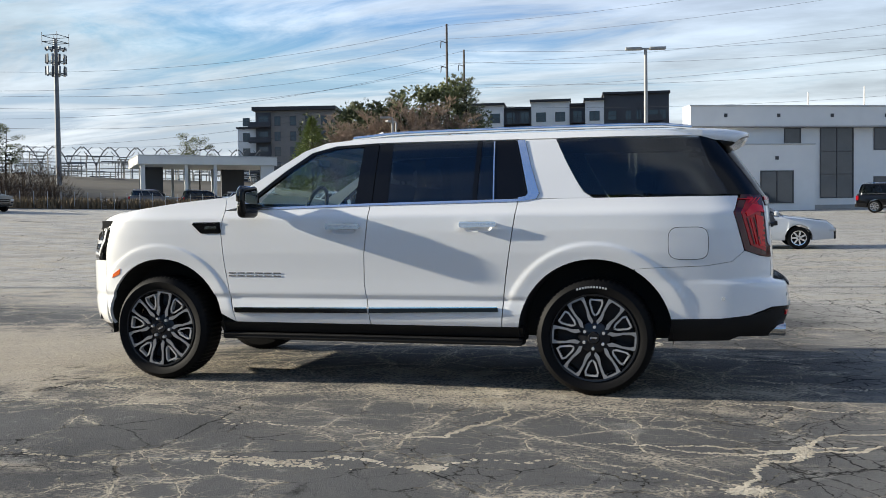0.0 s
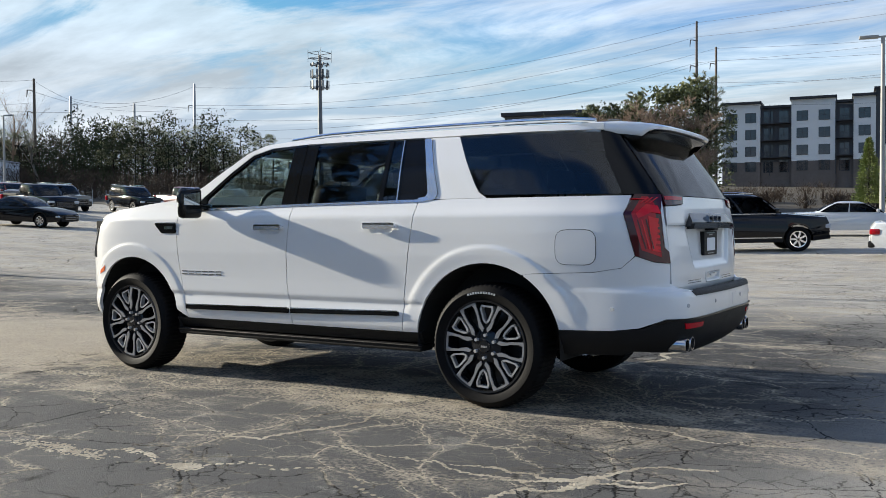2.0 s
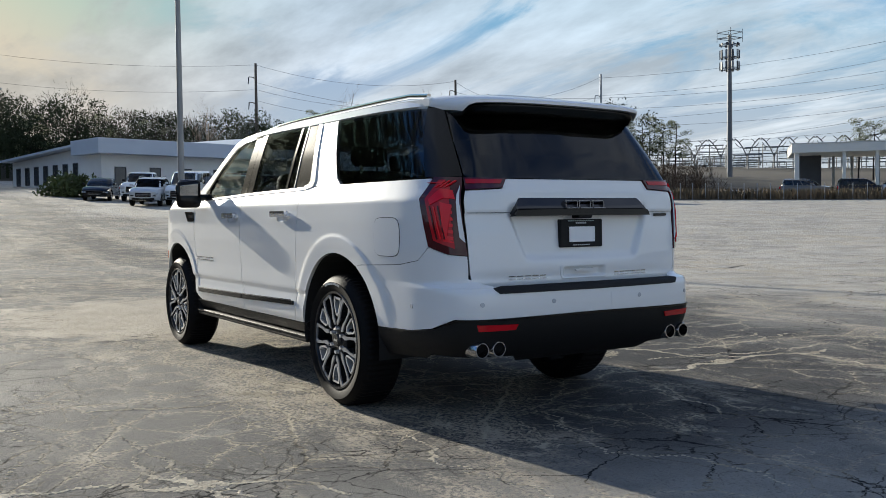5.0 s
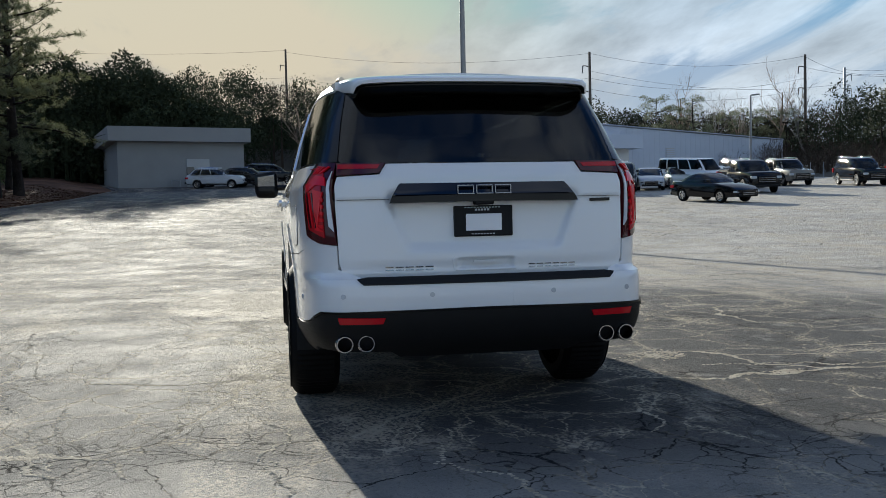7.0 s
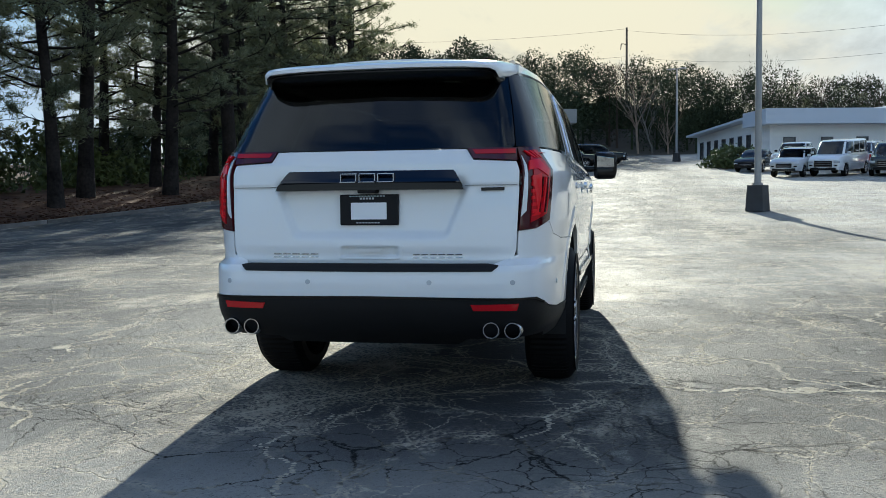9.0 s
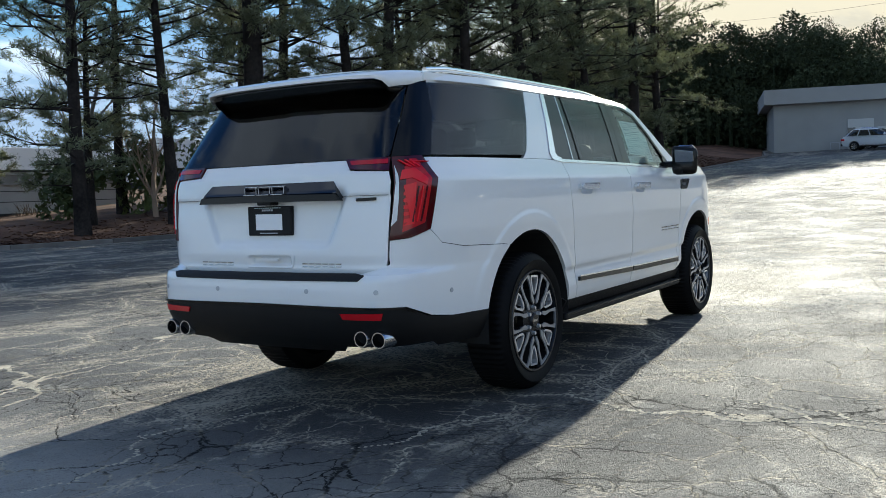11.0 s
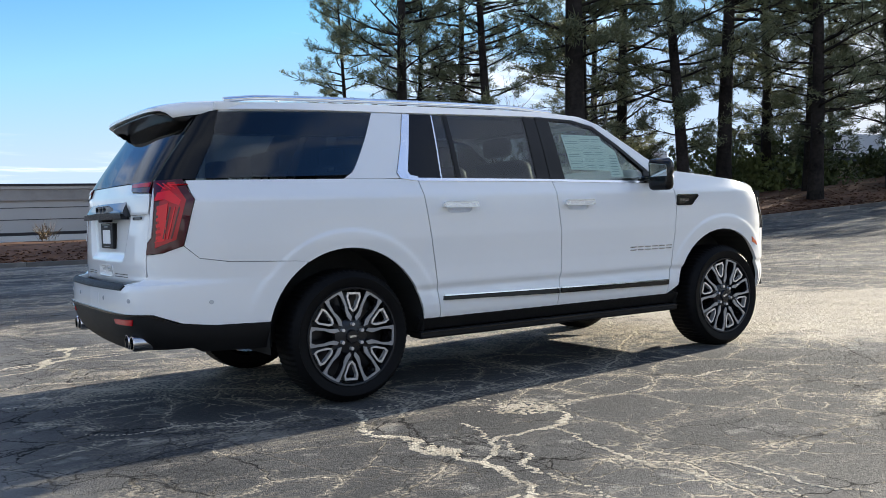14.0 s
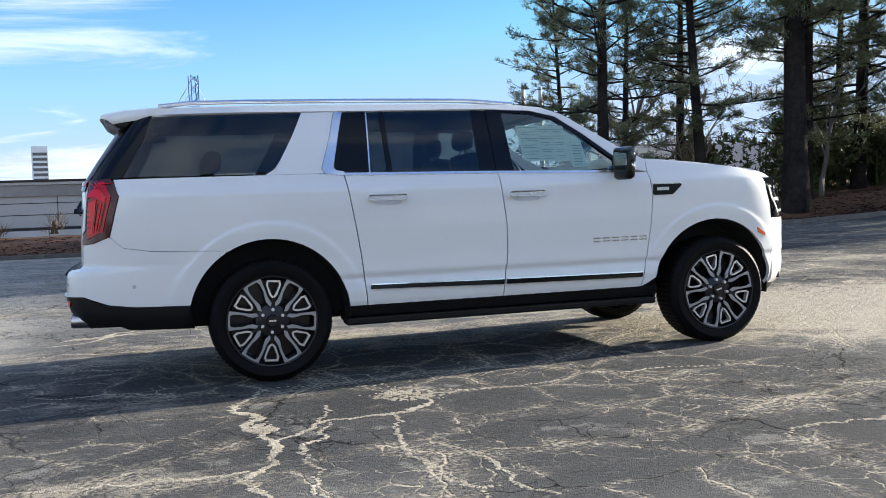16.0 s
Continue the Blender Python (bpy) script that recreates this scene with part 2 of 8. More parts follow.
def add_box(bm, x0, x1, y0, y1, z0, z1, bevel=0.0, m=None):
    r = bmesh.ops.create_cube(bm, size=1)
    vs = r["verts"]
    bmesh.ops.transform(bm, verts=vs, matrix=Matrix.LocRotScale(((x0 + x1) / 2, (y0 + y1) / 2, (z0 + z1) / 2), None, (abs(x1 - x0), abs(y1 - y0), abs(z1 - z0))))
    if bevel:
        es = list({e for v in vs for e in v.link_edges})
        r2 = bmesh.ops.bevel(bm, geom=es, offset=bevel, segments=2, affect="EDGES", profile=0.5)
        vs = list({v for f in r2["faces"] for v in f.verts} | {v for v in vs if v.is_valid})
    if m is not None:
        bmesh.ops.transform(bm, verts=vs, matrix=m)
    return vs


def box(x0, x1, y0, y1, z0, z1, bevel=0.0):
    bm = bmesh.new()
    add_box(bm, x0, x1, y0, y1, z0, z1, bevel)
    return bm


def add_tube(bm, a, b, r0, r1=None, n=8, cap=True):
    a, b = Vector(a), Vector(b)
    r1 = r0 if r1 is None else r1
    q = (b - a).to_track_quat("Z", "Y")
    rings = []
    for p, r in ((a, r0), (b, r1)):
        rings.append([bm.verts.new(p + q @ Vector((r * math.cos(2 * math.pi * k / n), r * math.sin(2 * math.pi * k / n), 0))) for k in range(n)])
    for k in range(n):
        bm.faces.new((rings[0][k], rings[0][(k + 1) % n], rings[1][(k + 1) % n], rings[1][k]))
    if cap:
        bm.faces.new(rings[0][::-1])
        bm.faces.new(rings[1])


def tube(a, b, r0, r1=None, n=8):
    bm = bmesh.new()
    add_tube(bm, a, b, r0, r1, n)
    return bm


def add_path(bm, pts, radii, n=6):
    """A bent tube through the points."""
    pts = [Vector(p) for p in pts]
    rings = []
    for i, p in enumerate(pts):
        d = (pts[min(i + 1, len(pts) - 1)] - pts[max(i - 1, 0)])
        q = d.to_track_quat("Z", "Y")
        r = radii[i] if hasattr(radii, "__len__") else radii
        rings.append([bm.verts.new(p + q @ Vector((r * math.cos(2 * math.pi * k / n), r * math.sin(2 * math.pi * k / n), 0))) for k in range(n)])
    for a, b in zip(rings, rings[1:]):
        off = min(range(n), key=lambda s: (a[0].co - b[s].co).length)
        for k in range(n):
            bm.faces.new((a[k], a[(k + 1) % n], b[(k + 1 + off) % n], b[(k + off) % n]))
    bm.faces.new(rings[0][::-1])
    bm.faces.new(rings[-1])


def lathe(profile, n=32, closed=False):
    """profile: (radius, along y); turned about the y axis."""
    bm = bmesh.new()
    rings = [[bm.verts.new((r * math.cos(2 * math.pi * k / n), h, r * math.sin(2 * math.pi * k / n))) for k in range(n)] for r, h in profile]
    pairs = list(zip(rings, rings[1:])) + ([(rings[-1], rings[0])] if closed else [])
    for a, b in pairs:
        for k in range(n):
            bm.faces.new((a[k], a[(k + 1) % n], b[(k + 1) % n], b[k]))
    return bm


def smoothstep(a, b, v):
    t = max(0.0, min(1.0, (v - a) / (b - a)))
    return t * t * (3 - 2 * t)


# ---- ground ----
def ground_z(x, y):
    """Height of the lot: level round the car, rising gently away to the north and west."""
    wx, wy = max(0.0, -x), max(0.0, y)
    r = math.hypot(wx, wy)
    k = r - 16.0
    rise = k if k > 4 else 0.0625 * (k + 4) ** 2 if k > -4 else 0.0
    return rise * (0.060 * wx * wx + 0.030 * wy * wy) / max(1.0, r * r)


# ---- the large car: skin ----
PLAN = [(-2.70, 0.0), (-2.66, 0.35), (-2.56, 0.60), (-2.42, 0.79), (-2.22, 0.92), (-1.9, 0.975), (-1.2, 0.985), (0.0, 0.99), (1.2, 0.985),
        (2.0, 0.975), (2.4, 0.95), (2.62, 0.92), (2.77, 0.868), (2.855, 0.79), (2.89, 0.70), (2.915, 0.45), (2.925, 0.0)]


def spline(points, step=24):
    pts = [Vector(p) for p in points]
    pts = [2 * pts[0] - pts[1]] + pts + [2 * pts[-1] - pts[-2]]
    out = []
    for a, b, c, d in zip(pts, pts[1:], pts[2:], pts[3:]):
        for k in range(step):
            t = k / step
            out.append(0.5 * (2 * b + (c - a) * t + (2 * a - 5 * b + 4 * c - d) * t * t + (3 * b - a - 3 * c + d) * t ** 3))
    return out + [pts[-2]]


_curve = np.array([tuple(p) for p in spline(PLAN)])
_curve[:, 1] = np.maximum(_curve[:, 1], 0)
_curve[0, 1] = _curve[-1, 1] = 0
_len = np.concatenate([[0], np.cumsum(np.hypot(*np.diff(_curve, axis=0).T))])
_zero = np.interp(0.0, _curve[:, 0], _len)
_len = _len - _zero
SIDE_Z = [0.30, 0.40, 0.46, 0.50, 0.56, 0.63, 0.662, 0.686, 0.80, 0.88, 1.00, 1.15, 1.262, 1.282, 1.32, 1.35, 1.38, 1.60, 1.80, 1.86]
SIDE_D = [0.12, 0.07, 0.035, 0.02, 0.014, 0.023, 0.029, 0.013, 0.013, 0.009, 0.0, 0.0, 0.004, 0.011, 0.029, 0.041, 0.052, 0.112, 0.178, 0.215]
REAR_Z = [0.36, 0.42, 0.47, 0.56, 0.62, 0.70, 0.77, 0.795, 0.81, 0.84, 0.88, 0.95, 1.05, 1.20, 1.30, 1.38, 1.50, 1.72, 1.86]
REAR_D = [0.08, 0.0, -0.05, -0.088, -0.098, -0.100, -0.095, -0.08, 0.0, 0.004, 0.0, 0.004, 0.012, 0.02, 0.03, 0.05, 0.125, 0.275, 0.37]
FRONT_Z = [0.30, 0.45, 0.60, 0.90, 1.05, 1.20, 1.30, 1.40]
FRONT_D = [0.15, 0.02, 0.0, 0.0, 0.02, 0.08, 0.20, 0.40]


def skin0(u, z):
    bx, by = float(np.interp(u, _len, _curve[:, 0])), float(np.interp(u, _len, _curve[:, 1]))
    ds = float(np.interp(z, SIDE_Z, SIDE_D))
    ds += (0.0135 - ds) * smoothstep(1.12, 1.35, bx) * smoothstep(0.53, 0.57, z) * smoothstep(0.84, 0.78, z)
    for wx in (-1.7035, 1.7035):
        rho = math.hypot(bx - wx, z - 0.42)
        ds -= (0.0075 * smoothstep(0.655, 0.634, rho) - 0.003 * smoothstep(0.62, 0.54, rho)) * smoothstep(0.45, 0.75, z)
    y = by - ds * min(1.0, by / 0.9)
    if bx > 0:
        f = smoothstep(1.2, 2.86, bx) if z > 1.36 else smoothstep(2.0, 2.86, bx)
        k = min(1.0, max(0.0, (z - 1.30) / 0.16))
        f = smoothstep(2.0, 2.86, bx) * (1 - k) + smoothstep(1.2, 2.86, bx) * k
        x = bx - float(np.interp(z, REAR_Z, REAR_D)) * f
    else:
        x = bx + float(np.interp(z, FRONT_Z, FRONT_D)) * smoothstep(-1.7, -2.6, bx)
    return Vector((x, y, z))


def skin(u, z, off=0.0):
    p = skin0(u, z)
    if off:
        e = 0.012
        t, s = skin0(u + e, z) - skin0(u - e, z), skin0(u, z + e) - skin0(u, z - e)
        n = t.cross(s)
        n = n.normalized() if n.length > 1e-9 else Vector((0, 1, 0))
        if n.dot(Vector((p.x - 0.1, p.y * 3, 0))) < 0:
            n = -n
        p = p + n * off
    return p


def S(x, z):
    """The skin's own length at a place on the side, by x."""
    lo, hi = float(np.interp(-2.60, _curve[:, 0], _len)), float(_len[-1])
    for _ in range(26):
        m = (lo + hi) / 2
        if skin0(m, z).x < x:
            lo = m
        else:
            hi = m
    return (lo, z)


def R(y, z):
    """The same on the tail, by distance from the middle line."""
    lo, hi = S(2.2, z)[0], float(_len[-1])
    for _ in range(26):
        m = (lo + hi) / 2
        if skin0(m, z).y > abs(y):
            lo = m
        else:
            hi = m
    u = (lo + hi) / 2
    return (u if y >= 0 else 2 * float(_len[-1]) - u, z)


def rounded(poly, r, n=4):
    """Corners of a polygon rounded; r may be one radius or one for each corner."""
    out = []
    for i, p in enumerate(poly):
        rr = r[i] if hasattr(r, "__len__") else r
        a, b, c = Vector(poly[i - 1]), Vector(p), Vector(poly[(i + 1) % len(poly)])
        d1, d2 = a - b, c - b
        k = min(rr, d1.length * 0.45, d2.length * 0.45)
        if k < 1e-4 or d1.length < 1e-6 or d2.length < 1e-6:
            out.append(tuple(b))
            continue
        p0, p2 = b + d1.normalized() * k, b + d2.normalized() * k
        for j in range(n + 1):
            t = j / n
            out.append(tuple((1 - t) ** 2 * p0 + 2 * t * (1 - t) * b + t * t * p2))
    return out


def inside(p, poly):
    x, y = p
    c = False
    for (x1, y1), (x2, y2) in zip(poly, poly[1:] + poly[:1]):
        if (y1 > y) != (y2 > y) and x < (x2 - x1) * (y - y1) / (y2 - y1) + x1:
            c = not c
    return c


def sheet(poly, place, off=0.0, thick=0.025, step=0.05, holes=()):
    """A plate cut to a polygon in (u, z), with holes, and laid on a surface: place(u, z, off)."""
    from mathutils.geometry import delaunay_2d_cdt
    ring = []
    for a, b in zip(poly, poly[1:] + poly[:1]):
        a, b = Vector(a), Vector(b)
        k = max(1, math.ceil((b - a).length / step))
        ring += [tuple(a + (b - a) * i / k) for i in range(k)]
    us, zs = [p[0] for p in ring], [p[1] for p in ring]
    pts = list(ring)
    cuts = []
    for h in holes:
        cuts += [(len(pts) + i, len(pts) + (i + 1) % len(h)) for i in range(len(h))]
        pts += list(h)
    gu = np.arange(min(us) + step / 2, max(us), step)
    gz = np.arange(min(zs) + step / 2, max(zs), step * 0.7)
    rr = np.array(pts)
    for u in gu:
        for z in gz:
            if inside((u, z), ring) and not any(inside((u, z), h) for h in holes) and np.min(np.hypot(rr[:, 0] - u, rr[:, 1] - z)) > step * 0.35:
                pts.append((float(u), float(z)))
    n = len(ring)
    v2, _, faces, *_ = delaunay_2d_cdt([Vector(p) for p in pts], [(i, (i + 1) % n) for i in range(n)] + cuts, [], 1, 1e-6)
    faces = [f for f in faces if not any(inside(tuple(sum((v2[i] for i in f), Vector((0, 0))) / len(f)), h) for h in holes)]
    bm = bmesh.new()
    top = [bm.verts.new(place(p[0], p[1], off)) for p in v2]
    low = [bm.verts.new(place(p[0], p[1], off - thick)) for p in v2]
    count = {}
    for f in faces:
        bm.faces.new([top[i] for i in f])
        bm.faces.new([low[i] for i in reversed(f)])
        for a, b in zip(f, f[1:] + f[:1]):
            count[(a, b)] = 1
    for a, b in list(count):
        if (b, a) not in count:
            bm.faces.new((top[b], top[a], low[a], low[b]))
    bmesh.ops.delete(bm, geom=[v for v in bm.verts if not v.link_faces], context="VERTS")
    bmesh.ops.recalc_face_normals(bm, faces=bm.faces)
    return bm


def flipped(bm):
    bmesh.ops.scale(bm, vec=(1, -1, 1), verts=bm.verts)
    bmesh.ops.reverse_faces(bm, faces=bm.faces)
    return bm


def both(name, poly, material, parent, off=0.0, thick=0.025, step=0.05, label="", round_=0.0, only=None, holes=()):
    """The same plate on both flanks."""
    made = []
    pl = rounded(poly, round_) if round_ else poly
    for side in (1, -1):
        if only and side != only:
            continue
        bm = sheet(pl, skin, off, thick, step, holes)
        if side < 0:
            bm = flipped(bm)
        par = parent[0 if side > 0 else 1] if isinstance(parent, (list, tuple)) else parent
        made.append(part(name, bm, material, par, label, True, 35))
    return made


def arc(cx, cz, r, a0, a1, n=18):
    return [(cx + r * math.cos(radians(a0 + (a1 - a0) * k / n)), cz + r * math.sin(radians(a0 + (a1 - a0) * k / n))) for k in range(n + 1)]


def side_poly(pts):
    return [S(x, z) for x, z in pts]


CAR = thing("white_suv", "large pearl-white luxury SUV parked on the cracked asphalt lot", "car")

# wheel arches: circle about the hub
ARCH = 0.535
GAP = 0.0035
f_arch = arc(-1.69, 0.42, ARCH, 12, 168)
r_arch = arc(1.7035, 0.42, ARCH, 12, 168)

# front doors, rear doors: hems at the gaps
D1 = [(-1.125, 1.325), (-1.153, 1.17), (-1.128, 0.90), (-1.077, 0.60), (-1.045, 0.47)]
D2 = [(0.065, 1.352), (0.048, 1.20), (0.023, 0.99), (0.019, 0.78), (0.047, 0.57), (0.062, 0.47)]
D3 = [(1.172, 1.36), (1.13, 1.11), (1.086, 0.83), (1.06, 0.59), (1.05, 0.47)]


def shift(pts, dx):
    return [(x + dx, z) for x, z in pts]




def cup_ring(x0, z0):
    """The rounded outline of the hollow behind a door handle."""
    return rounded(side_poly([(x0 + 0.035, z0 - 0.050), (x0 + 0.02, z0 + 0.026), (x0 + 0.245, z0 + 0.026), (x0 + 0.225, z0 - 0.050)]), 0.035, 5)


HANDLES = ((-0.265, 1.193), (0.76, 1.199))
door_f = both("front_door", side_poly(shift(D1, GAP) + shift(D2, -GAP)[::-1]), M_WHITE, CAR, step=0.022, holes=(cup_ring(*HANDLES[0]),))
door_r = both("rear_door", side_poly(shift(D2, GAP) + shift(D3, -GAP)[::-1]), M_WHITE, CAR, step=0.022, holes=(cup_ring(*HANDLES[1]),))
fender = both("front_fender", side_poly([(-2.20, 0.42)] + [p for p in f_arch[::-1] if p[0] > -2.215] + shift(D1, -GAP)[::-1] + [(-1.13, 1.415), (-1.2, 1.418), (-1.55, 1.385), (-1.92, 1.345), (-2.16, 1.295), (-2.19, 1.18), (-2.235, 0.95), (-2.24, 0.60)]), M_WHITE, CAR, step=0.018)
both("front_bumper", side_poly([(-2.245, 0.42), (-2.245, 0.60), (-2.24, 0.94), (-2.52, 0.94), (-2.56, 0.6), (-2.54, 0.42)]), M_WHITE, CAR, step=0.02)
both("bumper_skirt", side_poly([(-2.19, 0.36), (-2.19, 0.413), (-2.53, 0.413), (-2.50, 0.34)]), M_BLACKPLAST, CAR)
both("headlight", side_poly([(-2.20, 1.20), (-2.225, 1.09), (-2.32, 0.95), (-2.46, 0.96), (-2.42, 1.20), (-2.30, 1.225)]), M_HEADLAMP, CAR, off=0.002, label="dark-housed headlight with bright bars")
both("headlight_surround", side_poly([(-2.193, 1.215), (-2.205, 1.19), (-2.235, 1.08), (-2.325, 0.945), (-2.34, 0.95), (-2.24, 1.10), (-2.215, 1.20)]), M_BLACKGLOSS, CAR, off=0.006, thick=0.03)
lamps = [o for o in CAR.children if o.name.startswith("headlight") and "surround" not in o.name]
for pts_ in ([(-2.225, 1.19), (-2.245, 1.10), (-2.33, 0.975), (-2.348, 0.985), (-2.268, 1.11), (-2.245, 1.195)], [(-2.25, 1.198), (-2.265, 1.18), (-2.385, 1.17), (-2.395, 1.19)], [(-2.285, 1.10), (-2.30, 1.075), (-2.40, 1.07), (-2.395, 1.10)], [(-2.345, 1.00), (-2.35, 0.985), (-2.43, 0.985), (-2.425, 1.01)]):
    both("light_bar", side_poly(pts_), M_REVERSE, lamps, off=0.006, thick=0.008, label="bright lamp bar")
both("side_marker", side_poly([(-2.165, 0.80), (-2.15, 0.83), (-2.075, 0.875), (-2.085, 0.83)]), M_AMBER, fender, off=0.004, thick=0.015, label="orange side marker lamp")
gapline = [(2.19, 0.66), (2.13, 0.80), (2.06, 0.888), (2.45, 0.904), (2.62, 0.93), (2.705, 0.975)]
quarter = both("quarter_panel", side_poly(shift(D3, GAP) [::-1]) [0:0] + side_poly([(1.05 + GAP, 0.47)] + shift(D3, GAP)[::-1][1:] + [(1.22, 1.372), (1.45, 1.378), (2.66, 1.378), (2.628, 1.268), (2.698, 1.010), (2.62, 0.938), (2.45, 0.910), (2.055, 0.894)] + arc(1.7035, 0.42, ARCH, 60, 168, 20) + [(1.17, 0.47)]), M_WHITE, CAR, step=0.018)
both("fuel_door", rounded(side_poly([(2.208, 0.955), (2.208, 1.168), (2.466, 1.168), (2.466, 0.955)]), 0.07), M_WHITE, quarter, off=0.0035, thick=0.01, only=-1)
both("fuel_door_gap", rounded(side_poly([(2.204, 0.951), (2.204, 1.172), (2.470, 1.172), (2.470, 0.951)]), 0.075), M_UNDER, quarter, off=0.0012, thick=0.01, only=-1)
mid = float(_len[-1])


def mirror_poly(half):
    """half: skin points from the middle of the top round the right to the middle of the bottom; completed to the left."""
    return half + [(2 * mid - u, z) for u, z in half[::-1]]


def tail(u, z, off=0.0):
    """The skin carried across the middle of the tail to the left flank."""
    if u <= mid:
        return skin(u, z, off)
    p = skin(2 * mid - u, z, off)
    return Vector((p.x, -p.y, p.z))


def gate(u, z, off=0.0):
    """The tail's skin with the hollow round the number plate and a brow over it."""
    p = tail(u, z, off)
    y = abs(p.y)
    edge = 0.50 - 0.42 * max(0.0, 1.185 - z)
    p.x -= 0.026 * smoothstep(edge + 0.022, edge - 0.022, y) * smoothstep(0.915, 0.965, z) * smoothstep(1.25, 1.17, z)
    p.x -= 0.006 * smoothstep(1.200, 1.185, z) * smoothstep(1.05, 1.18, z) * (1 - smoothstep(edge + 0.05, edge, y))
    return p


POCKET = rounded([R(0.172, 0.888), R(-0.172, 0.888), R(-0.158, 0.820), R(0.158, 0.820)], 0.018)
bumper = part("rear_bumper", sheet(mirror_poly([R(0, 0.797), R(0.64, 0.797), R(0.755, 0.84), R(0.760, 0.960), R(0.84, 0.970), S(2.702, 1.008), S(2.62, 0.9350), S(2.45, 0.9066), S(2.055, 0.8905), S(1.985, 0.885)] + side_poly(arc(1.7035, 0.42, ARCH, 58, 14, 10)) + [S(2.225, 0.545), S(2.55, 0.553), R(0.90, 0.575), R(0.85, 0.632), R(0, 0.642)]), tail, 0.0, 0.03, 0.02), M_WHITE, CAR, "", True, 35)
part("bumper_step_pad", sheet(mirror_poly([R(0, 0.797), R(0.62, 0.797), R(0.67, 0.790), R(0.64, 0.764), R(0, 0.762)]), tail, 0.007, 0.03, 0.02), M_BLACKPLAST, CAR, "black ribbed step pad", True, 35)
valance = part("rear_valance", sheet(mirror_poly([R(0, 0.638), R(0.845, 0.628), R(0.895, 0.571), S(2.55, 0.549), S(2.228, 0.541), S(2.20, 0.39), S(2.60, 0.40), R(0.86, 0.43), R(0.5, 0.42), R(0.45, 0.385), R(0, 0.385)]), tail, 0.004, 0.03), M_BLACKPLAST, CAR, "black plastic lower rear valance", True, 35)
part("valance_edge", sheet(mirror_poly([R(0, 0.642), R(0.84, 0.633), R(0.875, 0.606), R(0.87, 0.598), R(0.835, 0.624), R(0, 0.630)]), tail, 0.012, 0.02), M_BLACKGLOSS, valance, "glossy black edge strip", True, 35)
tailgate = part("tailgate", sheet(mirror_poly([R(0, 1.372), R(0.50, 1.372), R(0.535, 1.318), R(0.748, 1.308), R(0.754, 1.0), R(0.748, 0.87), R(0.735, 0.825), R(0.68, 0.812), R(0, 0.812)]), gate, 0.0, 0.03, 0.016, (POCKET,)), M_WHITE, CAR, "", True, 35)
for s_ in (1, -1):
    bm = sheet([R(0.492, 1.1915), R(0.752, 1.1915), R(0.752, 1.1895), R(0.492, 1.1895)], tail, 0.0008, 0.004, 0.05)
    part("panel_gap", flipped(bm) if s_ < 0 else bm, M_UNDER, tailgate)
rear_glass = part("rear_window", sheet(rounded(mirror_poly([R(0, 1.79), R(0.66, 1.79), R(0.738, 1.378), R(0, 1.3755)]), [0, 0.03, 0.03, 0, 0, 0.03, 0.03, 0]), tail, 0.002, 0.006), M_TINTREAR, CAR, "dark tinted rear window", True, 35)
both("taillight", [R(0.745, 1.378), S(2.675, 1.383), S(2.632, 1.268), S(2.702, 1.012), R(0.84, 0.974), R(0.758, 0.963)], M_LENSDARK, CAR, off=0.008, thick=0.04, label="red wraparound taillight in dark housing")
lights = [o for o in CAR.children if o.name.startswith("taillight")]
both("tailgate_light", [R(0.505, 1.374), R(0.742, 1.376), R(0.748, 1.312), R(0.535, 1.324)], M_LENSDARK, tailgate, off=0.010, thick=0.03, label="red lamp finger on the tailgate")
both("light_bar", [R(0.53, 1.366), R(0.735, 1.368), R(0.738, 1.345), R(0.545, 1.345)], M_RED, tailgate, off=0.013, thick=0.01)
both("lens", [R(0.81, 1.365), S(2.715, 1.365), S(2.675, 1.265), S(2.735, 1.045), R(0.81, 1.00), R(0.805, 1.32)], M_RED, lights, off=0.013, thick=0.012)
both("light_blade", [R(0.80, 1.305), S(2.745, 1.315), S(2.70, 1.262), S(2.712, 1.235), S(2.775, 1.268), R(0.80, 1.262)], M_REDBRIGHT, lights, off=0.018, thick=0.012)
both("light_blade", [R(0.855, 1.25), S(2.81, 1.23), S(2.80, 1.06), S(2.83, 1.03), R(0.85, 1.04)], M_REDBRIGHT, lights, off=0.018, thick=0.012)
both("light_blade", [R(0.81, 1.352), R(0.86, 1.350), S(2.745, 1.345), S(2.74, 1.334), R(0.84, 1.336)], M_REDBRIGHT, lights, off=0.018, thick=0.012)
for k in range(6):
    zz = 1.225 - k * 0.034
    both("light_rung", [R(0.815, zz + 0.010), R(0.846, zz + 0.016), R(0.846, zz - 0.002), R(0.815, zz - 0.008)], M_REDBRIGHT, lights, off=0.017, thick=0.010)
for q in range(3):
    dx = q * 0.022
    both("lens_rib", [S(2.742 + dx, 1.358), S(2.750 + dx, 1.358), S(2.722 + dx, 1.322), S(2.714 + dx, 1.322)], M_REDBRIGHT, lights, off=0.018, thick=0.010)
    both("lens_rib", [S(2.706 + dx, 1.228), S(2.712 + dx, 1.230), S(2.760 + dx * 0.8, 1.052), S(2.753 + dx * 0.8, 1.050)], M_LENSDARK if q != 1 else M_REDBRIGHT, lights, off=0.018, thick=0.010)
both("reversing_lens", [R(0.764, 1.335), R(0.790, 1.285), R(0.797, 1.17), R(0.790, 1.06), R(0.766, 1.03)], M_REVERSE, lights, off=0.014, thick=0.012, label="clear reversing lens")

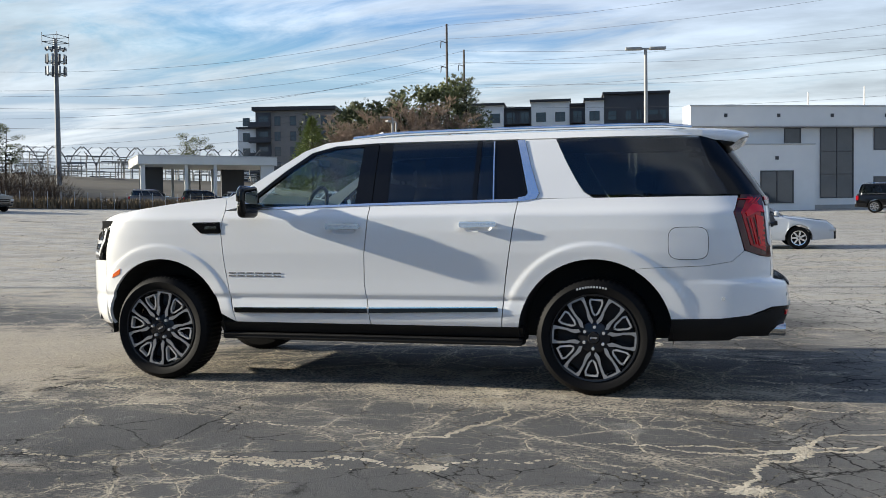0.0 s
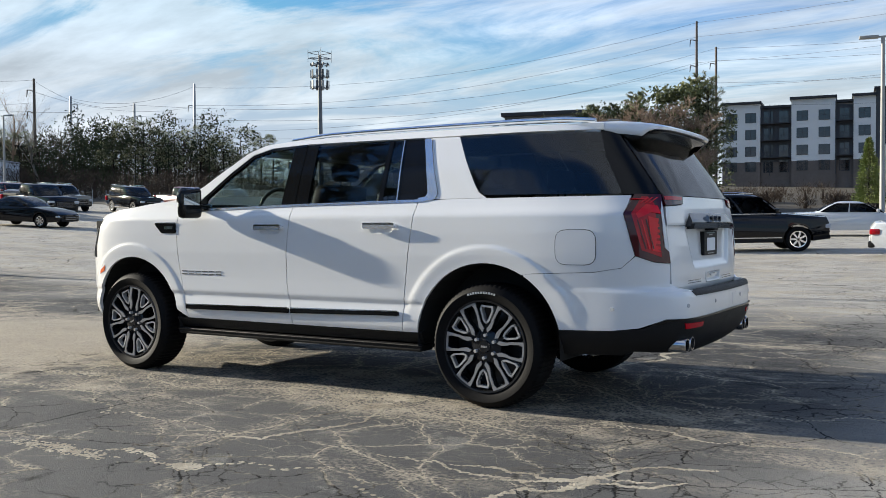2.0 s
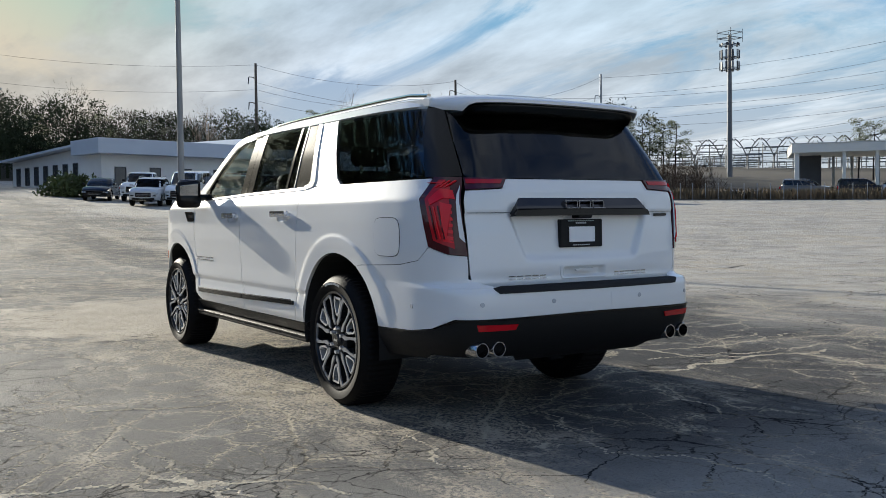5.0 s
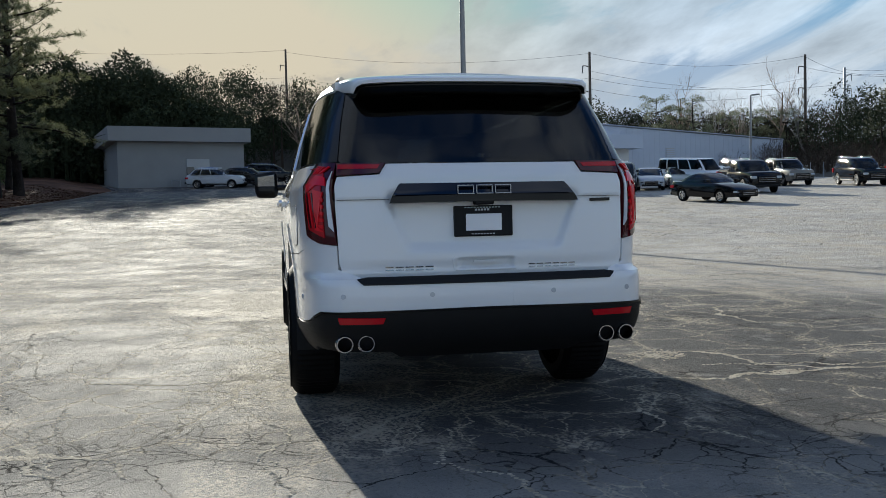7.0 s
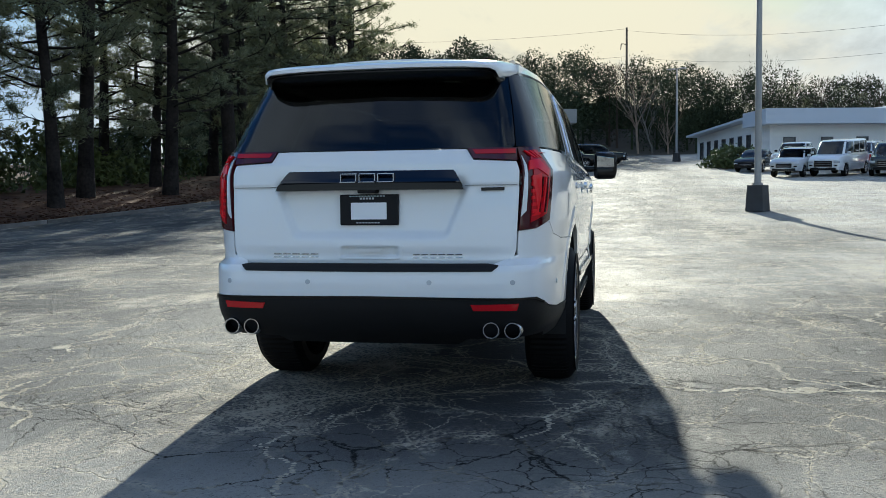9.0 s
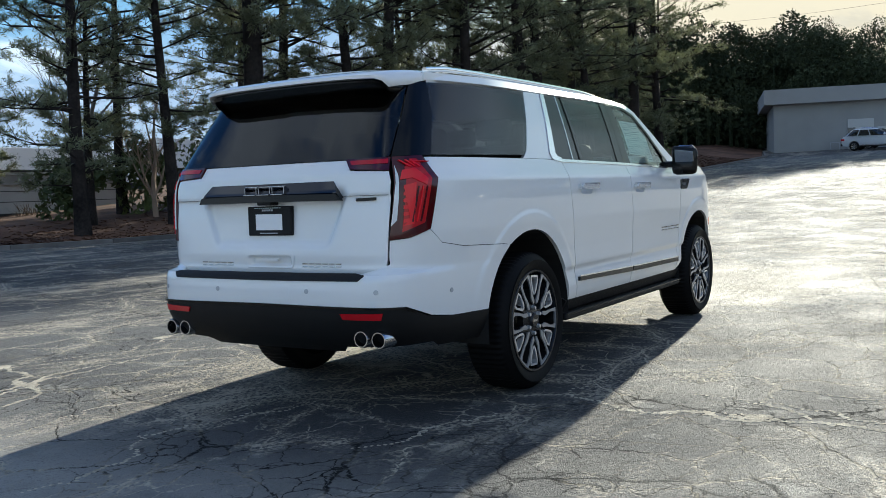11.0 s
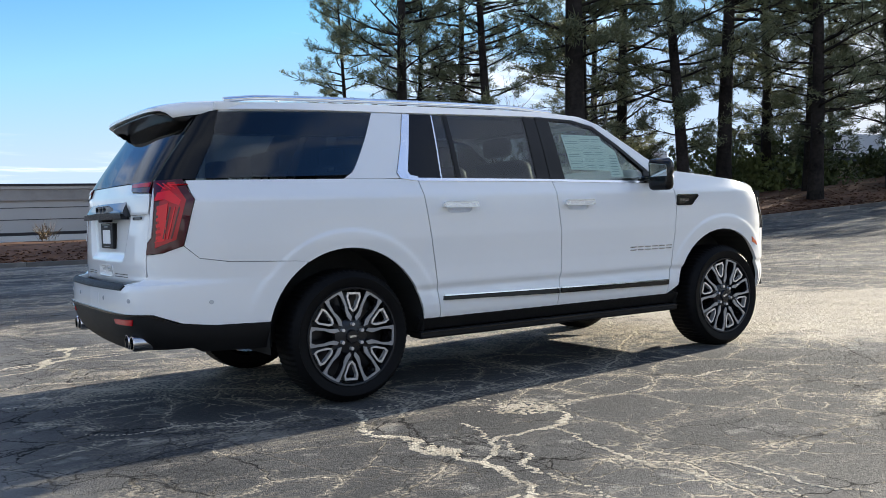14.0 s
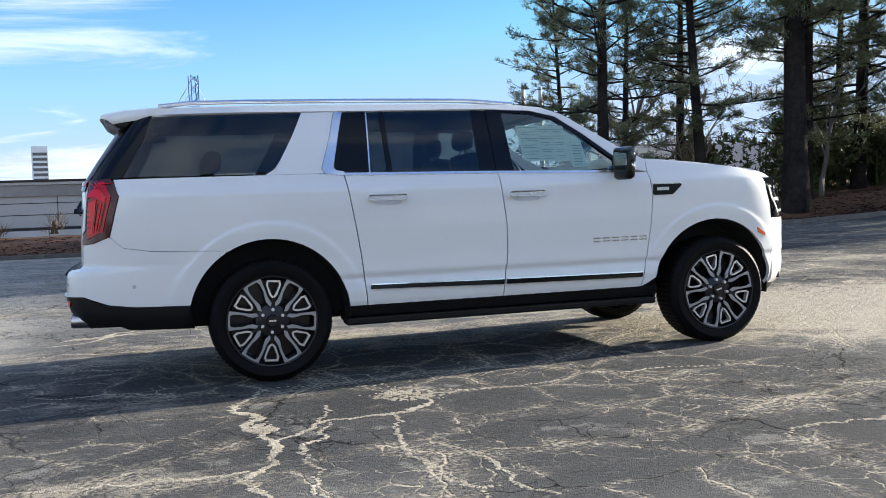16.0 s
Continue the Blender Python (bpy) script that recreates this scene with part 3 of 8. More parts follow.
# windows and pillars of the flanks
both("belt_trim", side_poly([(-0.93, 1.325), (-0.93, 1.342), (0.06, 1.364), (1.165, 1.379), (1.24, 1.385), (1.235, 1.365), (1.165, 1.36), (0.06, 1.348)]), M_BRIGHT, CAR, off=0.006, thick=0.02, label="chrome strip under the windows")
win_f = side_poly([(-0.86, 1.352), (-0.80, 1.42), (-0.62, 1.605), (-0.42, 1.738), (-0.24, 1.783), (-0.02, 1.798), (-0.055, 1.362)])
both("front_window", win_f, M_CLEAR, door_f, off=-0.004, thick=0.005, label="clear front side window")
both("window_corner", side_poly([(-0.99, 1.345), (-0.93, 1.40), (-0.86, 1.47), (-0.855, 1.35)]), M_BLACKGLOSS, door_f, off=0.0, thick=0.02)
both("window_frame", side_poly([(-0.87, 1.45), (-0.64, 1.625), (-0.44, 1.757), (-0.245, 1.802), (0.09, 1.815), (0.09, 1.80), (-0.24, 1.785), (-0.42, 1.740), (-0.62, 1.607), (-0.87, 1.42)]), M_BLACKGLOSS, door_f, off=0.002, thick=0.03)
both("door_pillar", side_poly([(-0.06, 1.362), (-0.022, 1.80), (0.096, 1.806), (0.072, 1.362)]), M_BLACKGLOSS, door_f, off=0.0, thick=0.03)
both("door_pillar", side_poly([(0.078, 1.362), (0.102, 1.806), (0.205, 1.813), (0.195, 1.362)]), M_BLACKGLOSS, door_r, off=0.0, thick=0.03)
both("rear_door_window", side_poly([(0.195, 1.363), (0.205, 1.813), (0.865, 1.806), (0.84, 1.366)]), M_TINT, door_r, off=-0.004, thick=0.005, label="dark privacy glass")
both("window_divider", side_poly([(0.835, 1.366), (0.855, 1.807), (0.89, 1.806), (0.87, 1.366)]), M_BLACKGLOSS, door_r, off=0.001, thick=0.02)
both("vent_window", side_poly([(0.872, 1.367), (0.892, 1.806), (0.985, 1.805), (0.998, 1.367)]), M_TINT, door_r, off=-0.004, thick=0.005)
both("divider_trim", side_poly([(0.99, 1.367), (0.976, 1.805), (0.985, 1.805), (1.0, 1.367)]), M_BRIGHT, door_r, off=0.004, thick=0.02)
both("door_pillar", side_poly([(1.0, 1.367), (0.985, 1.805), (1.146, 1.803), (1.191, 1.62), (1.236, 1.42), (1.222, 1.401), (1.17, 1.394), (1.165, 1.367)]), M_BLACKGLOSS, door_r, off=0.0, thick=0.03)
both("pillar_trim", side_poly([(1.150, 1.803), (1.205, 1.800), (1.254, 1.62), (1.322, 1.415), (1.302, 1.378), (1.215, 1.364), (1.170, 1.368), (1.172, 1.390), (1.225, 1.397), (1.242, 1.42), (1.196, 1.62)]), M_BRIGHT, CAR, off=0.006, thick=0.02, label="chrome kinked pillar trim")
both("rear_pillar", side_poly([(1.207, 1.805), (1.256, 1.62), (1.325, 1.415), (1.306, 1.380), (1.70, 1.380), (1.635, 1.42), (1.60, 1.47), (1.50, 1.65), (1.428, 1.803)]), M_WHITE, CAR)
both("quarter_window", rounded(side_poly([(1.425, 1.803), (1.50, 1.65), (1.60, 1.47), (1.66, 1.402), (2.50, 1.390), (2.606, 1.391), (2.476, 1.62), (2.412, 1.79)]), [0, 0, 0.03, 0.03, 0, 0, 0, 0]), M_TINT, CAR, off=-0.002, thick=0.005, label="dark privacy glass")
both("tail_pillar", [S(2.405, 1.803), S(2.475, 1.62), S(2.607, 1.389), S(2.665, 1.386), R(0.742, 1.386), R(0.667, 1.785), R(0.665, 1.81)], M_BLACKGLOSS, CAR, off=0.0, thick=0.03, label="gloss black rear corner pillar")
both("roof_rail_panel", side_poly([(-1.125, 1.42), (-0.90, 1.535), (-0.70, 1.655), (-0.50, 1.775), (-0.33, 1.832), (-0.1, 1.850), (0.4, 1.858), (1.1, 1.858), (1.9, 1.85), (2.40, 1.838), (2.47, 1.818), (2.44, 1.803), (1.9, 1.809), (1.1, 1.812), (0.4, 1.819), (0.09, 1.819), (-0.245, 1.806), (-0.44, 1.761), (-0.64, 1.629), (-0.87, 1.455), (-1.02, 1.35), (-1.12, 1.33)]), M_WHITE, CAR, off=0.002, thick=0.04)


def half_sheet(name, xs, width, height, material, parent, nv=15, lip=0.04, label="", power=2.4, crown=0.05):
    """A crowned sheet across the car: half width and edge height by x."""
    bm = bmesh.new()
    rows_ = []
    for x in xs:
        w, h = width(x), height(x)
        row = [bm.verts.new((x, -w, h - lip))]
        for k in range(nv):
            v = -1 + 2 * k / (nv - 1)
            row.append(bm.verts.new((x, v * w, h + crown * (1 - abs(v) ** power))))
        row.append(bm.verts.new((x, w, h - lip)))
        rows_.append(row)
    for a, b in zip(rows_, rows_[1:]):
        for k in range(len(a) - 1):
            bm.faces.new((a[k], b[k], b[k + 1], a[k + 1]))
    for row in (rows_[0][::-1], rows_[-1]):
        bm.faces.new(row)
    bmesh.ops.recalc_face_normals(bm, faces=bm.faces)
    return part(name, bm, material, parent, label, True, 50)


def by(xs, vs):
    return lambda x: float(np.interp(x, xs, vs))


half_sheet("hood", np.linspace(-2.50, -1.08, 24), by([-2.5, -2.42, -2.3, -2.1, -1.1], [0.50, 0.66, 0.80, 0.885, 0.925]),
           by([-2.50, -2.42, -2.33, -2.22, -2.05, -1.6, -1.2, -1.08], [1.15, 1.215, 1.262, 1.300, 1.333, 1.390, 1.424, 1.428]), M_WHITE, CAR, crown=0.035, power=3)
ROOF_Z = by([-0.45, -0.32, -0.15, 0.1, 0.5, 1.1, 1.8, 2.2, 2.44], [1.795, 1.832, 1.85, 1.858, 1.862, 1.862, 1.858, 1.85, 1.842])
roof = half_sheet("roof", np.linspace(-0.46, 2.43, 40), by([-0.46, -0.2, 0.3, 1.8, 2.44], [0.74, 0.765, 0.775, 0.765, 0.715]), ROOF_Z, M_WHITE, CAR, crown=0.055, power=2.2)
half_sheet("windscreen", np.linspace(-1.16, -0.45, 16), by([-1.16, -0.45], [0.87, 0.745]), by([-1.16, -0.8, -0.45], [1.415, 1.595, 1.79]), M_CLEAR, CAR, crown=0.05, lip=0.004, label="clear windscreen")
# roof rails and antenna
for s in (1, -1):
    bm = bmesh.new()
    xs = np.linspace(-0.16, 2.36, 26)
    ps = [(x, s * (0.675 - 0.0 * x), ROOF_Z(x) + 0.020 + 0.016 * smoothstep(-0.16, 0.25, x) * smoothstep(2.36, 2.15, x)) for x in xs]
    add_path(bm, ps, 0.017, 8)
    part("roof_rail", bm, M_CHROME, CAR, "polished roof rail", True, 60)
bm = bmesh.new()
lp = []
for k, (x, w, h) in enumerate([(-0.46, 0.004, 0.0), (-0.36, 0.025, 0.030), (-0.26, 0.036, 0.062), (-0.20, 0.030, 0.078), (-0.17, 0.012, 0.03)]):
    zz = ROOF_Z(max(-0.3, x)) + 0.050
    lp.append([bm.verts.new((x + 0.04, a * w, zz + b * h * 1.15)) for a, b in ((-1, 0), (-0.7, 0.6), (0, 1), (0.7, 0.6), (1, 0))])
for a, b in zip(lp, lp[1:]):
    for k in range(4):
        bm.faces.new((a[k], a[k + 1], b[k + 1], b[k]))
bm.faces.new(lp[-1])
bmesh.ops.recalc_face_normals(bm, faces=bm.faces)
part("antenna_fin", bm, M_WHITE, CAR, "white shark-fin antenna", True, 50)
# spoiler: low white lid with turned-down ends over a black underside


def lid(rows_, top, bottom, nv=21):
    bm = bmesh.new()
    grid_ = []
    for row in rows_:
        vs_ = np.linspace(-1, 1, nv)
        grid_.append(([bm.verts.new(top(row, v)) for v in vs_], [bm.verts.new(bottom(row, v)) for v in vs_]))
    for (ta, ba), (tb, bb) in zip(grid_, grid_[1:]):
        for k in range(nv - 1):
            bm.faces.new((ta[k], tb[k], tb[k + 1], ta[k + 1]))
            bm.faces.new((ba[k + 1], bb[k + 1], bb[k], ba[k]))
        bm.faces.new((ta[0], ba[0], bb[0], tb[0]))
        bm.faces.new((ta[-1], tb[-1], bb[-1], ba[-1]))
    t, b = grid_[-1]
    for k in range(nv - 1):
        bm.faces.new((t[k], b[k], b[k + 1], t[k + 1]))
    bmesh.ops.recalc_face_normals(bm, faces=bm.faces)
    return bm


def lid_top(row, v):
    x, w, zt, th = row
    a = abs(v)
    return (x - 0.10 * a ** 5, math.copysign(w * math.sin(a * 1.5) / math.sin(1.5), v), zt + 0.026 * (1 - a ** 2.2) - 0.040 * smoothstep(0.80, 1.0, a) ** 2)


def lid_bottom(row, v):
    x, y, z = lid_top(row, v)
    return (x, y * 0.985, z - row[3] * (1 - 0.55 * abs(v) ** 6))


spoiler = part("spoiler", lid([(2.36, 0.738, 1.846, 0.030), (2.44, 0.728, 1.845, 0.040), (2.52, 0.708, 1.842, 0.046), (2.60, 0.688, 1.836, 0.047), (2.69, 0.668, 1.822, 0.042), (2.735, 0.656, 1.811, 0.032), (2.752, 0.648, 1.800, 0.018)], lid_top, lid_bottom), M_WHITE, CAR, "", True, 50)
part("underside", lid([(2.42, 0.690, 1.806, 0.075), (2.52, 0.682, 1.800, 0.085), (2.62, 0.664, 1.790, 0.062), (2.70, 0.642, 1.778, 0.022), (2.725, 0.630, 1.772, 0.006)], lid_top, lid_bottom), M_BLACKGLOSS, spoiler, "black spoiler underside", True, 50)
# mouldings, steps
both("door_moulding", side_poly([(-1.045, 0.545), (-1.05, 0.575), (0.035, 0.589), (0.04, 0.557)]), M_BLACKGLOSS, door_f, off=0.018, thick=0.03, label="black door moulding")
both("door_moulding", side_poly([(0.060, 0.557), (0.056, 0.589), (1.025, 0.606), (1.03, 0.578)]), M_BLACKGLOSS, door_r, off=0.018, thick=0.03, label="black door moulding")
both("moulding_trim", side_poly([(-1.05, 0.574), (-1.05, 0.582), (0.035, 0.596), (0.035, 0.588)]), M_CHROME, door_f, off=0.020, thick=0.012)
both("moulding_trim", side_poly([(0.056, 0.588), (0.056, 0.596), (1.025, 0.613), (1.025, 0.605)]), M_CHROME, door_r, off=0.020, thick=0.012)
both("sill", side_poly([(-1.19, 0.395), (-1.185, 0.465), (1.20, 0.465), (1.20, 0.395)]), M_BLACKPLAST, CAR, off=0.0, thick=0.05)
for s in (1, -1):
    bm = bmesh.new()
    add_box(bm, -1.17, 1.20, s * 0.80, s * 0.955, 0.335, 0.385, 0.015)
    part("running_board", bm, M_BLACKPLAST, CAR, "black running board")
    part("board_strip", box(-1.17, 1.20, s * 0.957, s * 0.962, 0.372, 0.378), M_DARKCHROME, CAR)
# door handles
for side, doors in ((1, (door_f[0], door_r[0])), (-1, (door_f[1], door_r[1]))):
    for dr, (x0, z0) in zip(doors, HANDLES):
        bm = sheet(rounded(side_poly([(x0, z0 - 0.020), (x0, z0 + 0.024), (x0 + 0.268, z0 + 0.022), (x0 + 0.268, z0 - 0.016)]), 0.018), skin, 0.044, 0.020, 0.03)
        part("door_handle", flipped(bm) if side < 0 else bm, M_HANDLE, dr, "bright satin pull handle", True, 35)

        def cup(u, z, off=0.0, x0=x0, z0=z0):
            """Hollow of the grip: drops in from its rim."""
            p_ = skin0(u, z)
            k = smoothstep(0.0, 0.045, p_.x - x0 - 0.025) * smoothstep(0.0, 0.045, x0 + 0.240 - p_.x) * smoothstep(-0.055, -0.022, z - z0) * smoothstep(0.030, 0.010, z - z0)
            return skin(u, z, off - 0.002 - 0.030 * k)

        bm = sheet(cup_ring(x0, z0), cup, 0.0, 0.004, 0.012)
        part("handle_cup", flipped(bm) if side < 0 else bm, M_WHITE, dr, "", True, 60)
        bm = sheet(side_poly([(x0 + 0.004, z0 + 0.013), (x0 + 0.004, z0 + 0.021), (x0 + 0.264, z0 + 0.019), (x0 + 0.264, z0 + 0.011)]), skin, 0.047, 0.01, 0.05)
        part("handle_trim", flipped(bm) if side < 0 else bm, M_CHROME, dr, "", True, 35)
        for xx in (x0 + 0.004, x0 + 0.240):
            bm = sheet(side_poly([(xx, z0 - 0.012), (xx, z0 + 0.012), (xx + 0.024, z0 + 0.012), (xx + 0.024, z0 - 0.012)]), skin, 0.03, 0.03, 0.05)
            part("handle_post", flipped(bm) if side < 0 else bm, M_WHITE, dr, "", True, 35)
# fender vent badge, door name bars, sensor dots
vent = both("fender_vent", rounded(side_poly([(-1.40, 1.222), (-1.385, 1.238), (-1.155, 1.238), (-1.155, 1.152), (-1.32, 1.152)]), 0.012), M_BLACKGLOSS, fender, off=0.006, thick=0.02, label="gloss black fender vent")
both("vent_trim", side_poly([(-1.40, 1.222), (-1.385, 1.240), (-1.155, 1.240), (-1.155, 1.232), (-1.382, 1.232)]), M_CHROME, vent, off=0.010, thick=0.012)
both("vent_badge", side_poly([(-1.285, 1.185), (-1.285, 1.208), (-1.185, 1.208), (-1.185, 1.185)]), M_CHROME, vent, off=0.010, thick=0.012, label="small chrome badge bar")


def letter_bars(x0, x1, z0, z1, n, place, flip, material, parent, name="badge_bar"):
    """A badge of n plain raised blocks."""
    w = (x1 - x0) / n
    for k in range(n):
        a, b = x0 + k * w + w * 0.08, x0 + (k + 1) * w - w * 0.12
        for zz0, zz1 in ((z0, z0 + (z1 - z0) * 0.26), (z1 - (z1 - z0) * 0.26, z1)):
            bm = sheet([place(a, zz0), place(a, zz1), place(b, zz1), place(b, zz0)], tail, 0.004, 0.006, 0.08)
            part(name, flipped(bm) if flip else bm, material, parent)


for side, d in ((1, door_f[0]), (-1, door_f[1])):
    letter_bars(-1.10, -0.645, 0.822, 0.852, 6, S, side < 0, M_BADGE, d)
letter_bars(0.225, 0.485, 0.826, 0.846, 6, R, False, M_BADGE, tailgate)
letter_bars(0.27, 0.525, 0.828, 0.848, 5, R, True, M_BADGE, tailgate)
# tailgate handle bar, badge, plate, finger pocket
def brow(u, z, off=0.0):
    """The handle bar's face: leaning back to the sky above, tucked under below."""
    p = tail(u, z, off)
    p.x -= 0.55 * max(0.0, z - 1.212) + 0.5 * max(0.0, 1.205 - z)
    return p


bar = part("tailgate_trim", sheet(rounded(mirror_poly([R(0, 1.286), R(0.425, 1.280), R(0.476, 1.205), R(0.486, 1.180), R(0, 1.186)]), [0, 0.03, 0.02, 0.01, 0, 0, 0.01, 0.02, 0.03, 0]), brow, 0.03, 0.04, 0.015), M_DARKCHROME, tailgate, "dark chrome bar over the number plate", True, 30)
part("bar_shelf", sheet(mirror_poly([R(0, 1.206), R(0.475, 1.200), R(0.492, 1.168), R(0, 1.170)]), tail, 0.045, 0.05), M_BLACKGLOSS, bar, "", True, 30)
for k in range(3):
    y0 = -0.145 + k * 0.098
    for z0_ in (1.210, 1.252):
        part("badge_bar", box(2.915, 2.950 - 0.5 * (z0_ - 1.214), y0, y0 + 0.086, z0_, z0_ + 0.005, 0.001), M_BADGE, bar)
    for y1 in (y0, y0 + 0.081):
        part("badge_bar", box(2.910, 2.938, y1, y1 + 0.005, 1.2155, 1.2515, 0.001), M_BADGE, bar)
part("camera_housing", box(2.875, 2.945, -0.055, 0.045, 1.155, 1.186, 0.008), M_BLACKPLAST, tailgate, "black camera housing")
plate = part("plate_frame", box(2.868, 2.908, -0.158, 0.150, 0.992, 1.150, 0.006), M_BLACKPLAST, tailgate, "black dealer plate frame")
part("plate_paper", box(2.904, 2.9105, -0.098, 0.090, 1.022, 1.108), M_WHITEFLAT, plate, "blank white paper plate")
for z0, y0, y1 in ((1.002, -0.07, 0.062), (1.124, -0.05, 0.042), (1.138, -0.105, 0.097)):
    n = int((y1 - y0) / 0.016)
    for k in range(n):
        part("print_bar", box(2.905, 2.9112, y0 + k * 0.016, y0 + k * 0.016 + 0.011, z0, z0 + (0.006 if z0 != 1.124 else 0.010)), M_INK if z0 == 1.138 else M_LENSCLEAR, plate)
def dish(u, z, off=0.0):
    p = tail(u, z, off)
    p.x -= 0.028 * smoothstep(0.160, 0.125, abs(p.y)) * smoothstep(0.824, 0.840, z) * smoothstep(0.886, 0.874, z)
    return p


part("pocket_rim", sheet(rounded([R(0.180, 0.892), R(-0.180, 0.892), R(-0.165, 0.816), R(0.165, 0.816)], 0.02), dish, 0.004, 0.004, 0.008), M_WHITE, tailgate, "", True, 60)
part("pull_pad", sheet(rounded([R(0.070, 0.872), R(-0.070, 0.872), R(-0.060, 0.858), R(0.060, 0.858)], 0.005), tail, 0.006, 0.014), M_WHITE, tailgate, "", True, 30)
part("dealer_badge", sheet([R(0.575, 1.178), R(0.69, 1.180), R(0.69, 1.164), R(0.575, 1.162)], tail, 0.004, 0.006), M_BLACKGLOSS, tailgate, "small black dealer badge")
part("tow_cover", sheet([R(0.115, 0.735), R(0.215, 0.735), R(0.215, 0.655), R(0.115, 0.655)], tail, 0.002, 0.006), M_WHITE, bumper, "", True)
for y in (-0.74, -0.30, 0.33, 0.74):
    bm = bmesh.new()
    p = skin(R(abs(y), 0.71)[0], 0.71, 0.001)
    n = skin(R(abs(y), 0.71)[0], 0.71, 0.011) - p
    p.y, n.y = math.copysign(p.y, y), math.copysign(n.y, y)
    add_tube(bm, p - n, p + n * 0.25, 0.0125, n=14)
    part("parking_sensor", bm, M_LENSCLEAR, bumper)
for s in (1, -1):
    p = skin(S(2.565, 0.685)[0], 0.685, 0.001)
    bm = bmesh.new()
    add_tube(bm, (p.x, s * (p.y - 0.01), p.z), (p.x, s * (p.y + 0.003), p.z), 0.0125, n=14)
    part("parking_sensor", bm, M_LENSCLEAR, bumper)
both("reflector", [R(0.765, 0.606), R(0.535, 0.601), R(0.548, 0.572), R(0.755, 0.572)], M_RED, valance, off=0.010, thick=0.02, label="red reflector")
for s in (1, -1):
    for y in (0.63, 0.738):
        bm = lathe([(0.036, 0.0), (0.036, -0.16), (0.041, -0.16), (0.046, -0.15), (0.046, 0.0)], 24)
        bmesh.ops.recalc_face_normals(bm, faces=bm.faces)
        bm.transform(pose(2.81, s * y, 0.47, 0, 0, 90))
        part("exhaust_tip", bm, M_TIP, CAR, "round chrome exhaust tip", True, 40)
        part("exhaust_bore", tube((2.80, s * y, 0.47), (2.86, s * y, 0.47), 0.035, n=16), M_UNDER, CAR)
# mirrors
def mirror_shape(x0, x1, y0, y1, z0, z1, bev):
    bm = bmesh.new()
    add_box(bm, x0, x1, y0, y1, z0, z1, bev)
    for v in bm.verts:
        k = (v.co.y - 1.06) / 0.22
        v.co.x = -0.80 + (v.co.x + 0.808) * 0.52 - 0.03 * k
        v.co.y = 1.02 + (v.co.y - 0.035 - 1.02) * 0.90
        if v.co.z > 1.42 and v.co.y > 1.18:
            v.co.z -= 0.02
    return bm


for s in (1, -1):
    bm = mirror_shape(-0.955, -0.85, 1.07, 1.275, 1.375, 1.51, 0.045)
    part("mirror_cap", flipped(bm) if s < 0 else bm, M_PIANO, CAR, "gloss black mirror cap", True, 50)
    bm = mirror_shape(-0.94, -0.81, 1.055, 1.27, 1.27, 1.40, 0.04)
    base = part("mirror_base", flipped(bm) if s < 0 else bm, M_BLACKGLOSS, CAR, "gloss black mirror housing", True, 50)
    bm = mirror_shape(-0.89, -0.815, 1.058, 1.278, 1.30, 1.507, 0.03)
    part("mirror_surround", flipped(bm) if s < 0 else bm, M_BLACKGLOSS, base, "", True, 50)
    bm = bmesh.new()
    add_box(bm, -0.92, -0.83, 0.88, 1.10, 1.335, 1.385, 0.02)
    part("mirror_arm", flipped(bm) if s < 0 else bm, M_BLACKGLOSS, base, "", True, 50)
    bm = mirror_shape(-0.817, -0.808, 1.088, 1.250, 1.345, 1.475, 0.002)
    for v in bm.verts:
        v.co.x += 0.10 * (v.co.z - 1.41)
    part("mirror_glass", flipped(bm) if s < 0 else bm, M_MIRROR, base, "silvered mirror glass")
# underbody and wheel houses
bm = bmesh.new()
add_box(bm, -2.35, 2.70, -0.62, 0.62, 0.42, 1.0)
part("underbody", bm, M_UNDER, CAR, "dark underbody")
bm = bmesh.new()
add_box(bm, -1.16, 1.17, -0.90, 0.90, 0.40, 0.60)
part("floor_pan", bm, M_UNDER, CAR)
bm = bmesh.new()
add_box(bm, 2.26, 2.72, -0.80, 0.80, 0.45, 0.95)
part("rear_frame", bm, M_UNDER, CAR)
bm = bmesh.new()
add_box(bm, -2.38, -2.24, -0.80, 0.80, 0.45, 1.15)
part("front_frame", bm, M_UNDER, CAR)
bm = bmesh.new()
add_box(bm, -2.30, -1.15, -0.86, 0.86, 1.02, 1.26)
part("engine_cover", bm, M_UNDER, CAR)
part("driveline", box(-0.5, 2.3, -0.3, 0.3, 0.33, 0.45), M_UNDER, CAR)
bm = bmesh.new()
add_tube(bm, (1.7035, -0.75, 0.40), (1.7035, 0.75, 0.40), 0.06)
add_box(bm, 1.55, 1.85, -0.2, 0.2, 0.28, 0.5, 0.05)
part("rear_axle", bm, M_UNDER, CAR)
for wx in (-1.69, 1.7035):
    for s in (1, -1):
        bm = bmesh.new()
        prev = None
        for ax, az in arc(wx, 0.42, ARCH - 0.002, -8, 188, 20):
            cur = [bm.verts.new((ax, s * 0.58, az)), bm.verts.new((ax, s * (0.955 - 0.10 * smoothstep(-1.95, -2.25, ax)), az))]
            if prev:
                bm.faces.new((prev[0], cur[0], cur[1], prev[1]))
            prev = cur
        part("wheel_liner", bm, M_UNDER, CAR)

